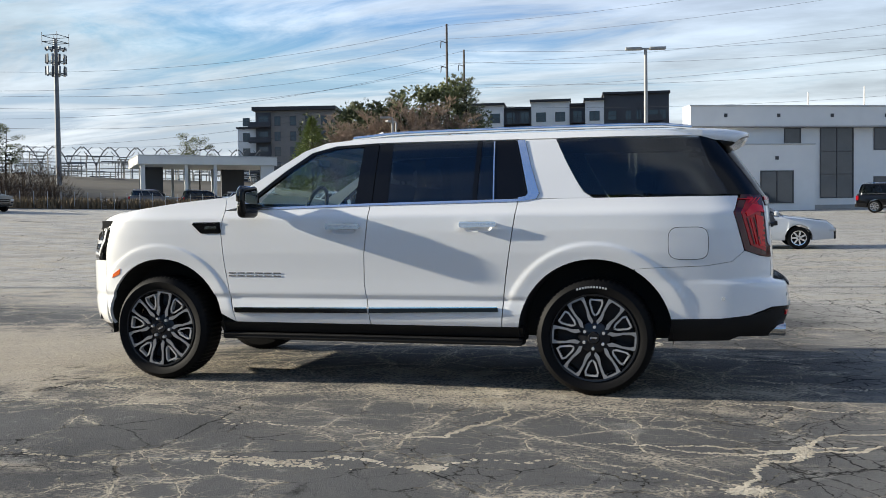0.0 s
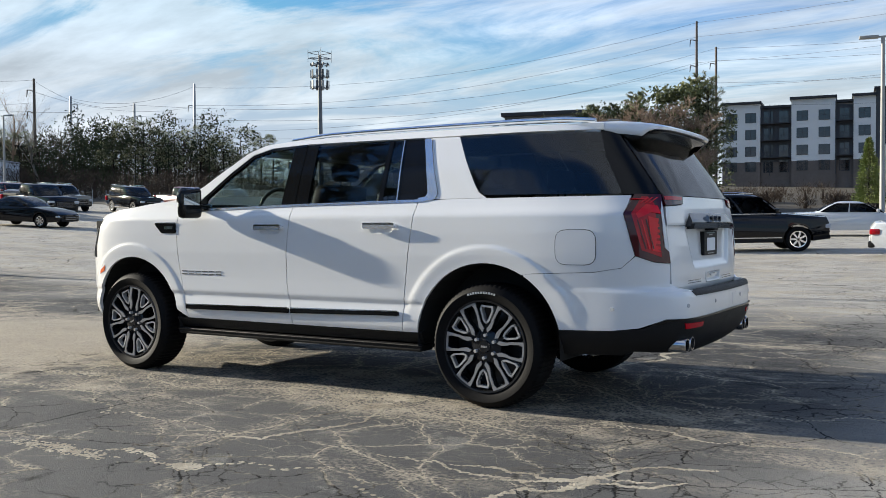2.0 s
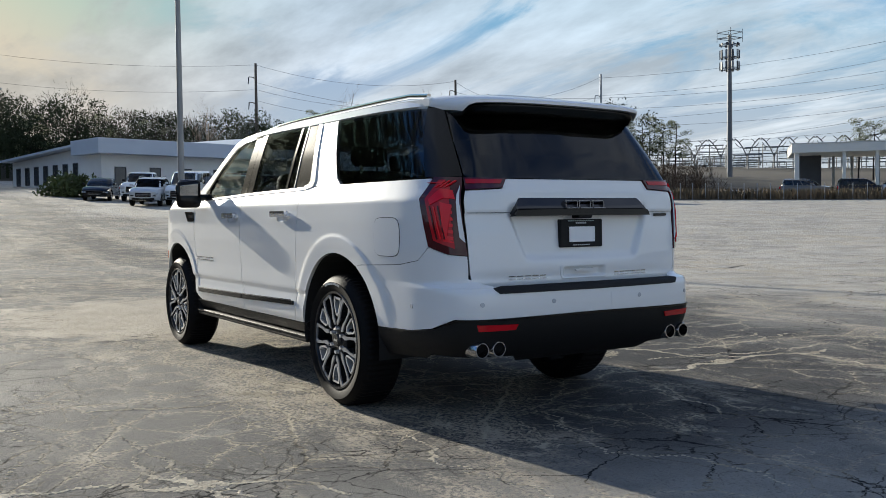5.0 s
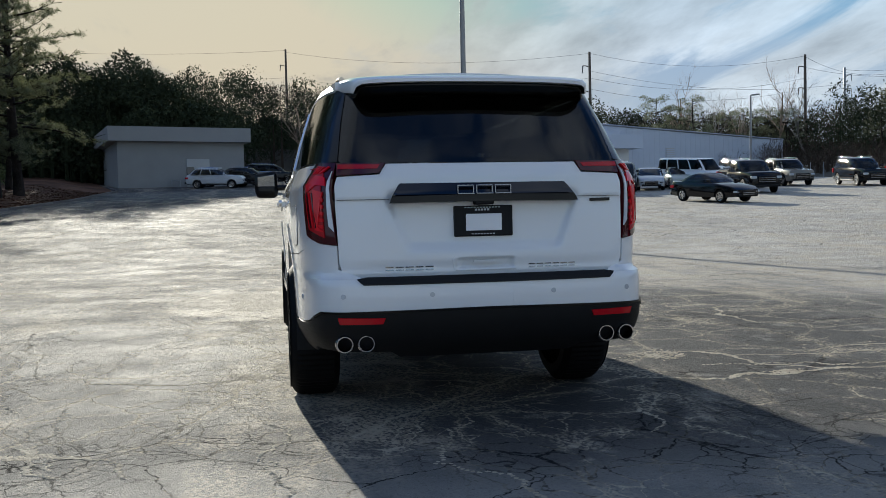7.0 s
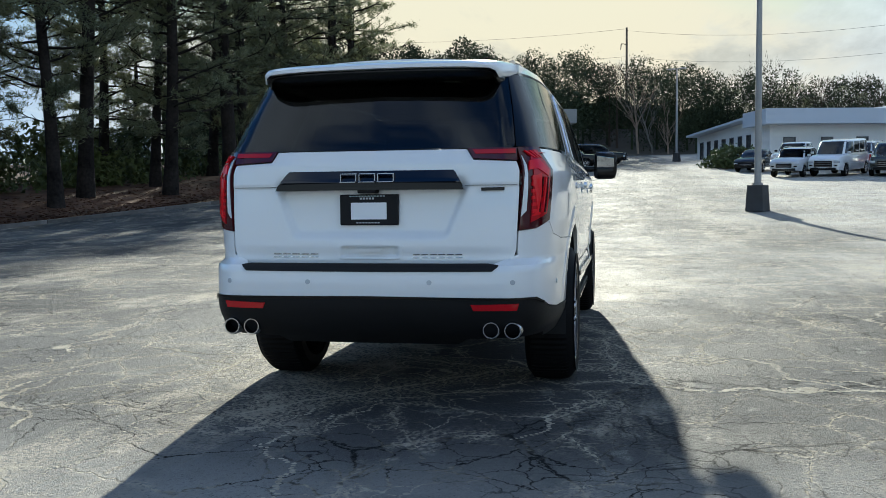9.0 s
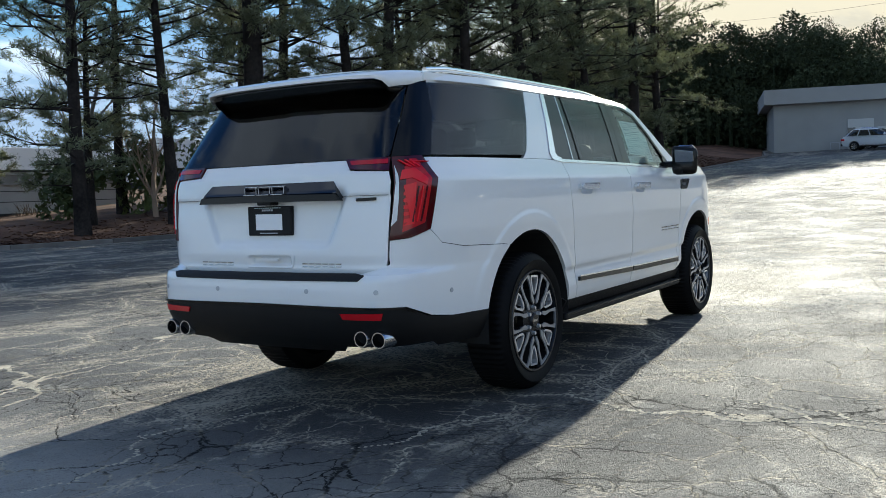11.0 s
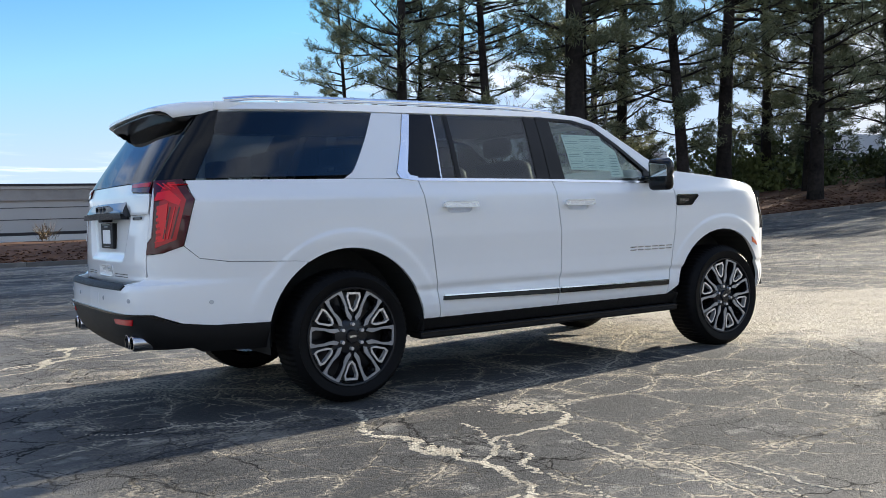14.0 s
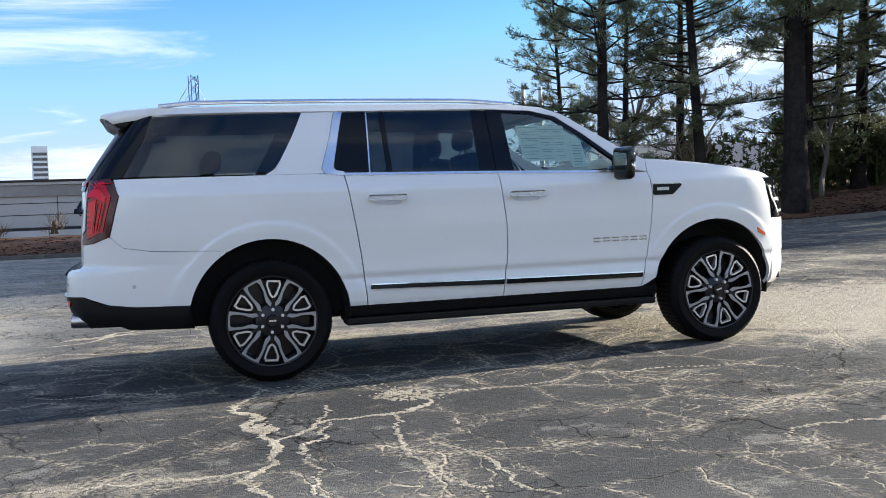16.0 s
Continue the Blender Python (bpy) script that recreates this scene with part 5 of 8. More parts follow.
    # unfilled cracks: shade of the recess painted near-black; filled ones: pale dirt
    col = blend(fill, (0.010, 0.010, 0.010), (0.46, 0.41, 0.32))
    base = blend(math_("MULTIPLY", crack, ramp(fine.outputs["Fac"], 0.34, 0.52, 0.5, 1.0)), base, col)
    # dirt spilled beside the filled cracks
    spill = math_("MULTIPLY", math_("MULTIPLY", math_("MAXIMUM", ramp(d1, 0.01, 0.16, 1.0, 0.0), math_("MULTIPLY", ramp(d2, 0.004, 0.05, 1.0, 0.0), 0.75)), fill), ramp(fine.outputs["Fac"], 0.44, 0.60))
    base = blend(math_("MULTIPLY", spill, 0.8), base, (0.42, 0.365, 0.28))
    l.new(base, b.inputs["Base Color"])
    rough = math_("ADD", ramp(mid_.outputs["Fac"], 0.34, 0.66, 0.78, 0.91), math_("MULTIPLY", crack, 0.1))
    l.new(rough, b.inputs["Roughness"])
    l.new(math_("MULTIPLY", math_("MULTIPLY_ADD", crack, -0.31, 0.34), ramp(big.outputs["Fac"], 0.42, 0.60, 0.6, 1.25)), b.inputs["Specular IOR Level"])
    b.inputs["Sheen Weight"].default_value, b.inputs["Sheen Roughness"].default_value = 0.03, 0.4     # dust
    h = math_("ADD", math_("MULTIPLY", fine.outputs["Fac"], 0.35), math_("MULTIPLY", grit.outputs["Fac"], 0.28))
    h = math_("SUBTRACT", h, math_("MULTIPLY", crack, math_("MULTIPLY_ADD", fill, 0.15, 0.12)))
    bp = n.new("ShaderNodeBump")
    bp.inputs["Strength"].default_value, bp.inputs["Distance"].default_value = 1.0, 0.034
    l.new(h, bp.inputs["Height"])
    l.new(bp.outputs[0], b.inputs["Normal"])
    return m


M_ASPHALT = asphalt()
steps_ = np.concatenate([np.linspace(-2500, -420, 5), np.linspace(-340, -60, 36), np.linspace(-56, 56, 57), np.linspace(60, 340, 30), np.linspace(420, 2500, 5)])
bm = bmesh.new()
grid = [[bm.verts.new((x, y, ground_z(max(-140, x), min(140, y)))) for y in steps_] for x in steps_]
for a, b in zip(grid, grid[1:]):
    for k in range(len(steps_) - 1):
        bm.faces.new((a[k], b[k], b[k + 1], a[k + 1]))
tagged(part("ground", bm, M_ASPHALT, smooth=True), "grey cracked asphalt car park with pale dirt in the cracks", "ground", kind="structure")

M_DIRT = mat("pale_dirt", (0.34, 0.29, 0.21), 0.95, var=0.3, scale=30, bump=0.8, bscale=60, second=(0.44, 0.39, 0.30))
rnd_c = random.Random(5)
dirt = bmesh.new()


def crumb(x, y, r):
    """A low ragged crumb of dirt."""
    c = dirt.verts.new((x, y, 0.0025 + 0.0015 * rnd_c.random() + r * 0.06))
    a0, q = rnd_c.uniform(0, 6.3), rnd_c.uniform(0.5, 1.0)
    rim = []
    for k in range(6):
        a = k * 1.0472
        u, v = r * rnd_c.uniform(0.55, 1.2) * math.cos(a), r * q * rnd_c.uniform(0.55, 1.2) * math.sin(a)
        rim.append(dirt.verts.new((x + u * math.cos(a0) - v * math.sin(a0), y + u * math.sin(a0) + v * math.cos(a0), 0.001)))
    for k in range(6):
        dirt.faces.new((c, rim[k], rim[(k + 1) % 6]))


def dirt_crack(pts, w):
    """Dirt lying in a long crack: a ragged low strip through a few bends."""
    line = [Vector((*p, 0)) for p in pts]
    for _ in range(5):
        nxt = [line[0]]
        for a, b_ in zip(line, line[1:]):
            d = b_ - a
            nxt += [(a + b_) / 2 + Vector((-d.y, d.x, 0)) * rnd_c.gauss(0, 0.12), b_]
        line = nxt
    n_ = len(line)
    for i, p in enumerate(line):
        k = 0.75 * w * math.sin(math.pi * (0.10 + 0.80 * i / (n_ - 1))) * (0.35 + 1.4 * abs(noise.noise(p * 2.3 + Vector((7, 0, 0)))))
        for _ in range(7):
            crumb(p.x + rnd_c.gauss(0, k * 0.8), p.y + rnd_c.gauss(0, k * 0.8), rnd_c.uniform(0.006, 0.010 + k * 0.75))


def dirt_patch(x, y, rx, ry, turn, n=46):
    ca, sa = math.cos(radians(turn)), math.sin(radians(turn))
    for _ in range(int(2600 * rx * ry) + 90):
        a, r = rnd_c.uniform(0, 6.283), math.sqrt(rnd_c.random()) * (0.75 + 0.5 * rnd_c.random() ** 3)
        u, v = rx * r * math.cos(a), ry * r * math.sin(a)
        crumb(x + u * ca - v * sa, y + u * sa + v * ca, rnd_c.uniform(0.008, 0.035 - 0.018 * r))


for pts, w in (([(1.79, 1.22), (1.93, 1.94), (1.95, 2.48), (1.93, 2.99), (2.01, 3.48)], 0.035), ([(1.88, 2.58), (1.64, 2.30), (1.20, 2.25), (0.95, 1.9)], 0.02), ([(1.21, 2.30), (1.33, 2.95), (1.32, 3.37), (1.15, 4.1)], 0.022), ([(2.86, 3.11), (2.32, 3.10), (2.06, 3.08)], 0.018),
               ([(1.8, 1.25), (0.5, 1.85), (-0.6, 1.75), (-1.6, 2.4)], 0.013), ([(-0.32, 3.62), (-1.2, 3.4), (-2.3, 3.7)], 0.02), ([(1.08, 3.2), (0.95, 3.9)], 0.02), ([(-1.37, -3.10), (0.03, -3.08), (1.1, -2.98), (2.56, -3.04)], 0.022), ([(2.56, -3.04), (2.68, -2.63), (2.97, -2.11), (3.42, -1.74)], 0.03),
               ([(1.12, -1.27), (1.16, -1.96), (1.02, -2.35), (0.80, -2.40)], 0.018), ([(3.35, -2.02), (2.87, -2.25), (2.24, -2.28)], 0.02), ([(1.8, -2.3), (2.65, -2.37), (3.22, -2.08)], 0.018), ([(1.52, 1.89), (1.81, 2.86), (1.75, 3.91)], 0.02), ([(2.5, -0.05), (3.53, -0.39), (4.37, -0.11)], 0.012),
               ([(3.17, -0.42), (2.58, -0.15)], 0.012), ([(3.24, 0.76), (2.38, 1.06)], 0.012), ([(4.07, -1.1), (3.24, -1.17), (2.52, -1.15)], 0.012), ([(-3.0, -2.2), (-1.8, -1.9), (-0.4, -2.3), (0.8, -2.4)], 0.016)):
    dirt_crack(pts, w)
for x, y, rx, ry, turn in ((1.02, 1.80, 0.26, 0.20, -30), (0.25, -3.06, 0.42, 0.09, 0), (0.93, -0.98, 0.36, 0.16, 10), (1.05, -1.25, 0.22, 0.12, 60), (2.62, -3.02, 0.12, 0.07, 20), (1.11, -2.98, 0.10, 0.08, 0), (-1.9, -1.35, 0.5, 0.12, 8), (1.92, 2.3, 0.09, 0.15, 0)):
    dirt_patch(x, y, rx, ry, turn)
bmesh.ops.recalc_face_normals(dirt, faces=dirt.faces)
tagged(part("crack_dirt", dirt, M_DIRT, smooth=True), "pale sandy dirt in cracks and patches of the asphalt", "dirt", kind="stuff")

# kerb and pine-straw bank along the south
KERB = [(60, -27), (20, -24.6), (4, -23.5), (-10, -20.6), (-24, -17.5), (-40, -14.4), (-52, -12.8), (-66, -12.6), (-74, -14.5), (-90, -18)]
kx, ky = [p[0] for p in KERB][::-1], [p[1] for p in KERB][::-1]


def kerb_y(x):
    return float(np.interp(x, kx, ky))


def bank_z(x, d):
    top = float(np.interp(x, [-90, -60, -20, -8, 4, 30], [0.7, 0.65, 0.45, 0.4, 0.4, 0.4]))
    return ground_z(x, kerb_y(x)) + 0.10 + top * smoothstep(0.2, 5.5, d) + 0.06 * noise.noise(Vector((x * 0.7, d * 0.9, 3))) * smoothstep(0.1, 1.5, d)


bm = bmesh.new()
dd = [0.0, 0.25, 0.6, 1.2, 2, 3, 4, 5, 6.5, 9, 13, 18, 30, 60, 120, 300]
xs_ = list(np.linspace(-90, 60, 120))
grid = [[bm.verts.new((x, kerb_y(x) - 0.16 - d, bank_z(x, d) if d else ground_z(x, kerb_y(x)) - 0.05)) for d in dd] for x in xs_]
for a, b in zip(grid, grid[1:]):
    for k in range(len(dd) - 1):
        bm.faces.new((a[k + 1], b[k + 1], b[k], a[k]))
tagged(part("mulch_bank", bm, M_MULCH, smooth=True), "reddish-brown pine straw bank behind the kerb", "ground", kind="structure")
kerb = thing("kerb", "dirty worn concrete kerb along the planted bank", "kerb", kind="structure")
x = 30.0
while x > -78:
    x1 = x - 3.0
    a, b_ = Vector((x, kerb_y(x), ground_z(x, kerb_y(x)))), Vector((x1, kerb_y(x1), ground_z(x1, kerb_y(x1))))
    d = (b_ - a)
    L_ = d.length - 0.012
    bm = box(0, L_, -0.01, 0.15, -0.1, 0.13, 0.012)
    ob = part("kerb_stone", bm, M_KERB, kerb)
    ob.matrix_basis = Matrix.Translation(a) @ d.to_track_quat("X", "Z").to_matrix().to_4x4()
    x = x1

# lawn and brown ground beyond the lot to the north and west, in one sheet
bm = bmesh.new()
azs = np.linspace(-75, 112, 95)
rr_ = [0, 2, 6, 12, 22, 36, 60, 110, 300, 900]


def edge_r(az):
    return float(np.interp(az, [-75, -20, 5, 20, 30, 45, 60, 75, 85, 95, 100, 112], [95, 95, 88, 78, 72, 68, 92, 112, 120, 115, 105, 92]))


def field_z(x, y, d):
    az = math.degrees(math.atan2(-x, y))
    hill = float(np.interp(az, [-75, -2, 3, 10, 16, 26, 37, 60, 75, 88, 112], [0.6, 0.6, 1.0, 1.2, 1.2, -0.4, -0.6, 0.5, 3.0, 4.5, 6.0]))
    far = 6.0 * smoothstep(30, 110, d)
    return ground_z(max(-140, x), min(140, y)) + 0.08 + hill * smoothstep(3, 30, d) + far * 0.6


grid = []
for az in azs:
    row = []
    for d in rr_:
        r = edge_r(az) + d
        x, y = -r * math.sin(radians(az)), r * math.cos(radians(az))
        row.append(bm.verts.new((x, y, field_z(x, y, d) if d else ground_z(x, y) - 0.05)))
    grid.append(row)
for a, b in zip(grid, grid[1:]):
    for k in range(len(rr_) - 1):
        bm.faces.new((a[k], a[k + 1], b[k + 1], b[k]))
bmesh.ops.recalc_face_normals(bm, faces=bm.faces)
tagged(part("field", bm, M_BANK, smooth=True), "brown winter verge and slope round the car park", "ground", kind="structure")


# ---- parked cars ----
def paint(name, c, rough=0.25):
    return mat(name, c, rough, var=0.03, coat=0.8)


CAR_PAINT = {"black": mat("black_car_paint", (0.005, 0.005, 0.006), 0.06, var=0.05, spec=0.35), "silver": paint("silver_car_paint", (0.50, 0.52, 0.54)), "white": paint("white_car_paint", (0.78, 0.79, 0.80)),
             "red": paint("dark_red_car_paint", (0.13, 0.006, 0.008)), "grey": paint("grey_car_paint", (0.16, 0.165, 0.17)), "tan": paint("tan_car_paint", (0.17, 0.15, 0.12)), "green": paint("dark_green_car_paint", (0.016, 0.024, 0.022)), "palegreen": paint("pale_green_car_paint", (0.38, 0.42, 0.38))}
M_CARGLASS = mat("dark_car_glass", (0.02, 0.024, 0.028), 0.06, var=0.2, coat=0.6)
# kind: length, width, wheel x, wheel radius, lower outline top (front to rear), roof outline
KINDS = {
    "suv": (5.2, 1.98, (-1.62, 1.50), 0.40, [(-2.60, 0.55), (-2.59, 0.92), (-2.52, 1.08), (-1.25, 1.20), (2.48, 1.20), (2.56, 1.0), (2.58, 0.6)], [(-1.28, 1.17), (-0.42, 1.82), (2.30, 1.86), (2.52, 1.17)]),
    "crossover": (4.7, 1.88, (-1.42, 1.40), 0.35, [(-2.35, 0.5), (-2.33, 0.85), (-2.15, 1.0), (-1.10, 1.10), (2.2, 1.12), (2.33, 0.95), (2.35, 0.55)], [(-1.15, 1.07), (-0.30, 1.62), (1.55, 1.66), (2.25, 1.10)]),
    "sedan": (4.9, 1.86, (-1.45, 1.40), 0.335, [(-2.45, 0.42), (-2.43, 0.66), (-2.25, 0.80), (-1.15, 0.95), (1.55, 1.0), (2.33, 0.98), (2.44, 0.82), (2.45, 0.45)], [(-1.15, 0.93), (-0.25, 1.42), (0.75, 1.45), (1.75, 0.98)]),
    "coupe": (4.5, 1.78, (-1.35, 1.30), 0.315, [(-2.25, 0.40), (-2.23, 0.62), (-2.0, 0.76), (-0.95, 0.92), (1.5, 0.98), (2.15, 0.97), (2.24, 0.8), (2.25, 0.45)], [(-0.95, 0.90), (0.0, 1.36), (0.65, 1.38), (1.75, 0.96)]),
    "pickup": (5.8, 2.02, (-1.78, 1.85), 0.41, [(-2.90, 0.60), (-2.88, 1.05), (-2.75, 1.18), (-1.45, 1.26), (2.80, 1.24), (2.88, 1.1), (2.90, 0.65)], [(-1.40, 1.23), (-0.70, 1.88), (0.75, 1.90), (0.95, 1.24)]),
    "van": (5.7, 2.0, (-1.85, 1.75), 0.37, [(-2.85, 0.50), (-2.82, 0.95), (-2.60, 1.12), (-1.95, 1.22), (2.75, 1.22), (2.82, 1.0), (2.84, 0.55)], [(-2.0, 1.19), (-1.30, 2.02), (2.60, 2.08), (2.78, 1.20)]),
}
CAR_PROTO = {}


def parked_car(kind, colour):
    """Faces -x, on the ground at z = 0."""
    length, width, wxs, wr, low, top = KINDS[kind]
    root = thing({"suv": "suv", "crossover": "crossover", "sedan": "sedan", "coupe": "coupe", "pickup": "pickup_truck", "van": "van"}[kind], "", "car")
    pm = CAR_PAINT[colour]
    hw = width / 2
    zb = 0.24 if kind in ("sedan", "coupe") else 0.34
    # lower body: outline with wheel openings, three rings across for rounded shoulders
    out = list(low)
    f, r = low[0][0], low[-1][0]
    under = [(r, zb + 0.06)]
    for wx in (wxs[1], wxs[0]):
        under += [(wx + wr * 1.17 * math.cos(radians(a)), max(zb, wr + wr * 1.17 * math.sin(radians(a)))) for a in range(-10, 191, 20)]
    under += [(f, zb + 0.06)]
    ring2 = out + under
    n_, n_o = len(ring2), len(out)
    bm = bmesh.new()
    zt = max(p[1] for p in low)
    cx = (f + r) / 2
    across = (1, 0.9, 0.6, 0.2, -0.2, -0.6, -0.9, -1)

    def pt(i, g):
        x, z = ring2[i]
        taper = 0.16 * abs((x - cx) / (length / 2)) ** 6
        y = hw - taper - 0.05 * smoothstep(zt - 0.28, zt, z) - 0.03 * smoothstep(zb + 0.25, zb, z)
        if i < n_o:
            x += 0.11 * (1 - g * g) * (smoothstep(r - 0.6, r, x) - smoothstep(f + 0.6, f, x))
            z += 0.045 * (1 - g * g) * smoothstep(zb + 0.3, zt - 0.1, z)
        return (x, g * y, z)

    V_ = [[bm.verts.new(pt(i, g)) for g in across] for i in range(n_)]
    from mathutils.geometry import delaunay_2d_cdt
    v2, _, fs, *_ = delaunay_2d_cdt([Vector(p) for p in ring2], [(i, (i + 1) % n_) for i in range(n_)], [], 1, 1e-6)
    for f_ in fs:
        if max(f_) < n_:
            bm.faces.new([V_[i][0] for i in f_])
            bm.faces.new([V_[i][-1] for i in reversed(f_)])
    for i in range(n_):
        j = (i + 1) % n_
        for k in range(len(across) - 1):
            bm.faces.new((V_[i][k], V_[j][k], V_[j][k + 1], V_[i][k + 1]))
    bmesh.ops.recalc_face_normals(bm, faces=bm.faces)
    flank = set(V_[i][0] for i in range(n_)) | set(V_[i][-1] for i in range(n_))
    es = [e for e in bm.edges if len(e.link_faces) == 2 and e.calc_face_angle(0) > 0.9 and min(v.co.z for v in e.verts) > zb + 0.3 and e.verts[0] in flank and e.verts[1] in flank]
    bmesh.ops.bevel(bm, geom=es, offset=0.045, segments=2, affect="EDGES", profile=0.5)
    part("body", bm, pm, root, "", True, 45)
    # cabin: stacked rounded outlines that draw in towards a crowned roof
    ins = 0.17 if kind not in ("van",) else 0.11
    (x0, z0), (x1, z1), (x2, z2), (x3, z3) = top
    yb, yt, N_ = hw - 0.055, hw - 0.055 - ins, 5.0

    def plan(v):
        """Front, rear, half width and heights of the cabin's outline at v, from belt to roof."""
        b_ = v + 0.10 * math.sin(math.pi * v)
        return x0 + (x1 - x0) * v, x3 + (x2 - x3) * v, yb + (yt - yb) * (0.55 * v + 0.45 * v * v), z0 + (z1 - z0) * b_, z3 + (z2 - z3) * b_

    def side_pt(u, v, s, off=0.0):
        xa, xb, hy, za, zb_ = plan(v)
        x = xa + (xb - xa) * u
        q = abs(2 * u - 1)
        return Vector((x, s * (hy * (1 - q ** N_) ** (1 / N_) + off), za + (zb_ - za) * u))

    def end_pt(g, v, e, off=0.0):
        xa, xb, hy, za, zb_ = plan(v)
        half = (xb - xa) / 2
        q = half * (1 - abs(g) ** N_) ** (1 / N_)
        x = (xa + xb) / 2 + e * q
        return Vector((x + e * off, g * hy, za + (zb_ - za) * (x - xa) / (xb - xa) + off * 0.5))

    bm = bmesh.new()
    rings = []
    angs = [2 * math.pi * k / 44 for k in range(44)]
    for v, sh in ((0, 1), (0.3, 1), (0.6, 1), (0.85, 1), (0.95, 0.985), (1.0, 0.955), (1.03, 0.88), (1.055, 0.66), (1.06, 0.3)):
        xa, xb, hy, za, zb_ = plan(min(v, 1.0))
        row = []
        for a in angs:
            c_, s_ = math.cos(a), math.sin(a)
            u = 0.5 + 0.5 * sh * math.copysign(abs(c_) ** (2 / N_), c_)
            y = hy * sh * math.copysign(abs(s_) ** (2 / N_), s_)
            row.append(bm.verts.new((xa + (xb - xa) * u, y, za + (zb_ - za) * u + max(0, v - 1) * 0.6)))
        rings.append(row)
    for a, b_ in zip(rings, rings[1:]):
        for k in range(44):
            bm.faces.new((a[k], a[(k + 1) % 44], b_[(k + 1) % 44], b_[k]))
    bm.faces.new(rings[-1])
    bm.faces.new(rings[0][::-1])
    bmesh.ops.recalc_face_normals(bm, faces=bm.faces)
    part("cabin", bm, pm, root, "", True, 60)

    def pane(name, place, a0, a1, v0, v1, slant0=0.0, slant1=0.0, nu=6):
        """Curved pane on the cabin, 1 cm proud, from a0 to a1 along and v0 to v1 up; slants move its upper corners."""
        b_ = bmesh.new()
        g_ = []
        for iv in range(5):
            t_ = iv / 4
            v = v0 + (v1 - v0) * t_
            a, b2 = a0 + slant0 * t_, a1 + slant1 * t_
            g_.append([b_.verts.new(place(a + (b2 - a) * iu / nu, v, 0.010)) for iu in range(nu + 1)])
        fs_ = [b_.faces.new((p[k], p[k + 1], q[k + 1], q[k])) for p, q in zip(g_, g_[1:]) for k in range(nu)]
        bmesh.ops.solidify(b_, geom=fs_, thickness=-0.02)
        bmesh.ops.recalc_face_normals(b_, faces=b_.faces)
        part(name, b_, M_CARGLASS, root, "", True, 50)

    splits = {"suv": (0.04, 0.36, 0.62, 0.95), "crossover": (0.05, 0.40, 0.68, 0.93), "sedan": (0.06, 0.50, 0.92), "coupe": (0.06, 0.60, 0.92), "pickup": (0.08, 0.52, 0.93), "van": (0.04, 0.26, 0.50, 0.74, 0.97)}[kind]
    for s in (1, -1):
        for a, b_ in zip(splits, splits[1:]):
            pane("side_window", lambda u, v, o, s=s: side_pt(u, v, s, o), a + 0.012, b_ - 0.012, 0.10, 0.86)
    pane("windscreen", lambda g, v, o: end_pt(g, v, -1, o), -0.90, 0.90, 0.06, 0.90, 0.03, -0.03, 10)
    pane("rear_window", lambda g, v, o: end_pt(g, v, 1, o), -0.84, 0.84, 0.16 if kind != "van" else 0.3, 0.86, 0.03, -0.03, 10)
    # lamps, grille, bumpers, rails, plate
    zl = low[1][1] - 0.09
    tall = kind in ("suv", "pickup", "van")
    for s in (1, -1):
        part("headlight", box(f - 0.045, f + 0.30, s * (hw - 0.44), s * (hw - 0.13), zl - (0.10 if tall else 0.05), zl + 0.05, 0.03), M_LENSCLEAR, root, "clear headlight", True)
        part("fog_lamp", box(f - 0.05, f + 0.1, s * (hw - 0.42), s * (hw - 0.22), zb + 0.26, zb + 0.33, 0.02), M_BLACKGLOSS, root, "", True)
        tl = low[-2][1]
        if tall:
            part("tail_lamp", box(r - 0.14, r + 0.03, s * (hw - 0.24), s * (hw - 0.085), tl - 0.18, tl + 0.12, 0.025), M_RED, root, "red tail lamp", True)
        else:
            part("tail_lamp", box(r - 0.22, r + 0.05, s * (hw - 0.46), s * (hw - 0.11), tl - 0.16, tl + 0.0, 0.03), M_RED, root, "red tail lamp", True)
        part("mirror", box(x0 + 0.28, x0 + 0.40, s * (hw - 0.06), s * (hw + 0.13), z0 + 0.08, z0 + 0.22, 0.035), pm if kind != "pickup" else M_BLACKPLAST, root, "", True)
        for u_ in splits[1:-1]:
            xh = x0 + (x3 - x0) * u_ - 0.16
            part("door_handle", box(xh, xh + 0.18, s * (hw - 0.075), s * (hw - 0.02), zt - 0.17, zt - 0.14, 0.01), pm, root)
        if kind in ("suv", "crossover"):
            bm = bmesh.new()
            add_path(bm, [(x1 + 0.15 + (x2 - x1 - 0.3) * q, s * (yt - 0.07), z1 + (z2 - z1) * q + 0.045 + 0.035 * math.sin(math.pi * min(1, 8 * min(q, 1 - q)) / 2)) for q in np.linspace(0, 1, 9)], 0.018, 5)
            part("roof_rail", bm, M_CHROME, root, "", True)
    if kind in ("suv", "crossover"):
        for s in (1, -1):
            part("belt_trim", box(x0 + 0.35, x3 - 0.30, s * (yb - 0.03), s * (yb + 0.012), zt + 0.012, zt + 0.03), M_CHROME, root, "bright trim under the windows")
            part("sill_strip", box(wxs[0] + wr * 1.3, wxs[1] - wr * 1.3, s * (hw - 0.06), s * (hw + 0.006), zb + 0.10, zb + 0.125), M_CHROME, root)
            part("sill", box(wxs[0] + wr * 1.2, wxs[1] - wr * 1.2, s * (hw - 0.12), s * (hw + 0.0), zb - 0.04, zb + 0.06, 0.02), M_BLACKPLAST, root)
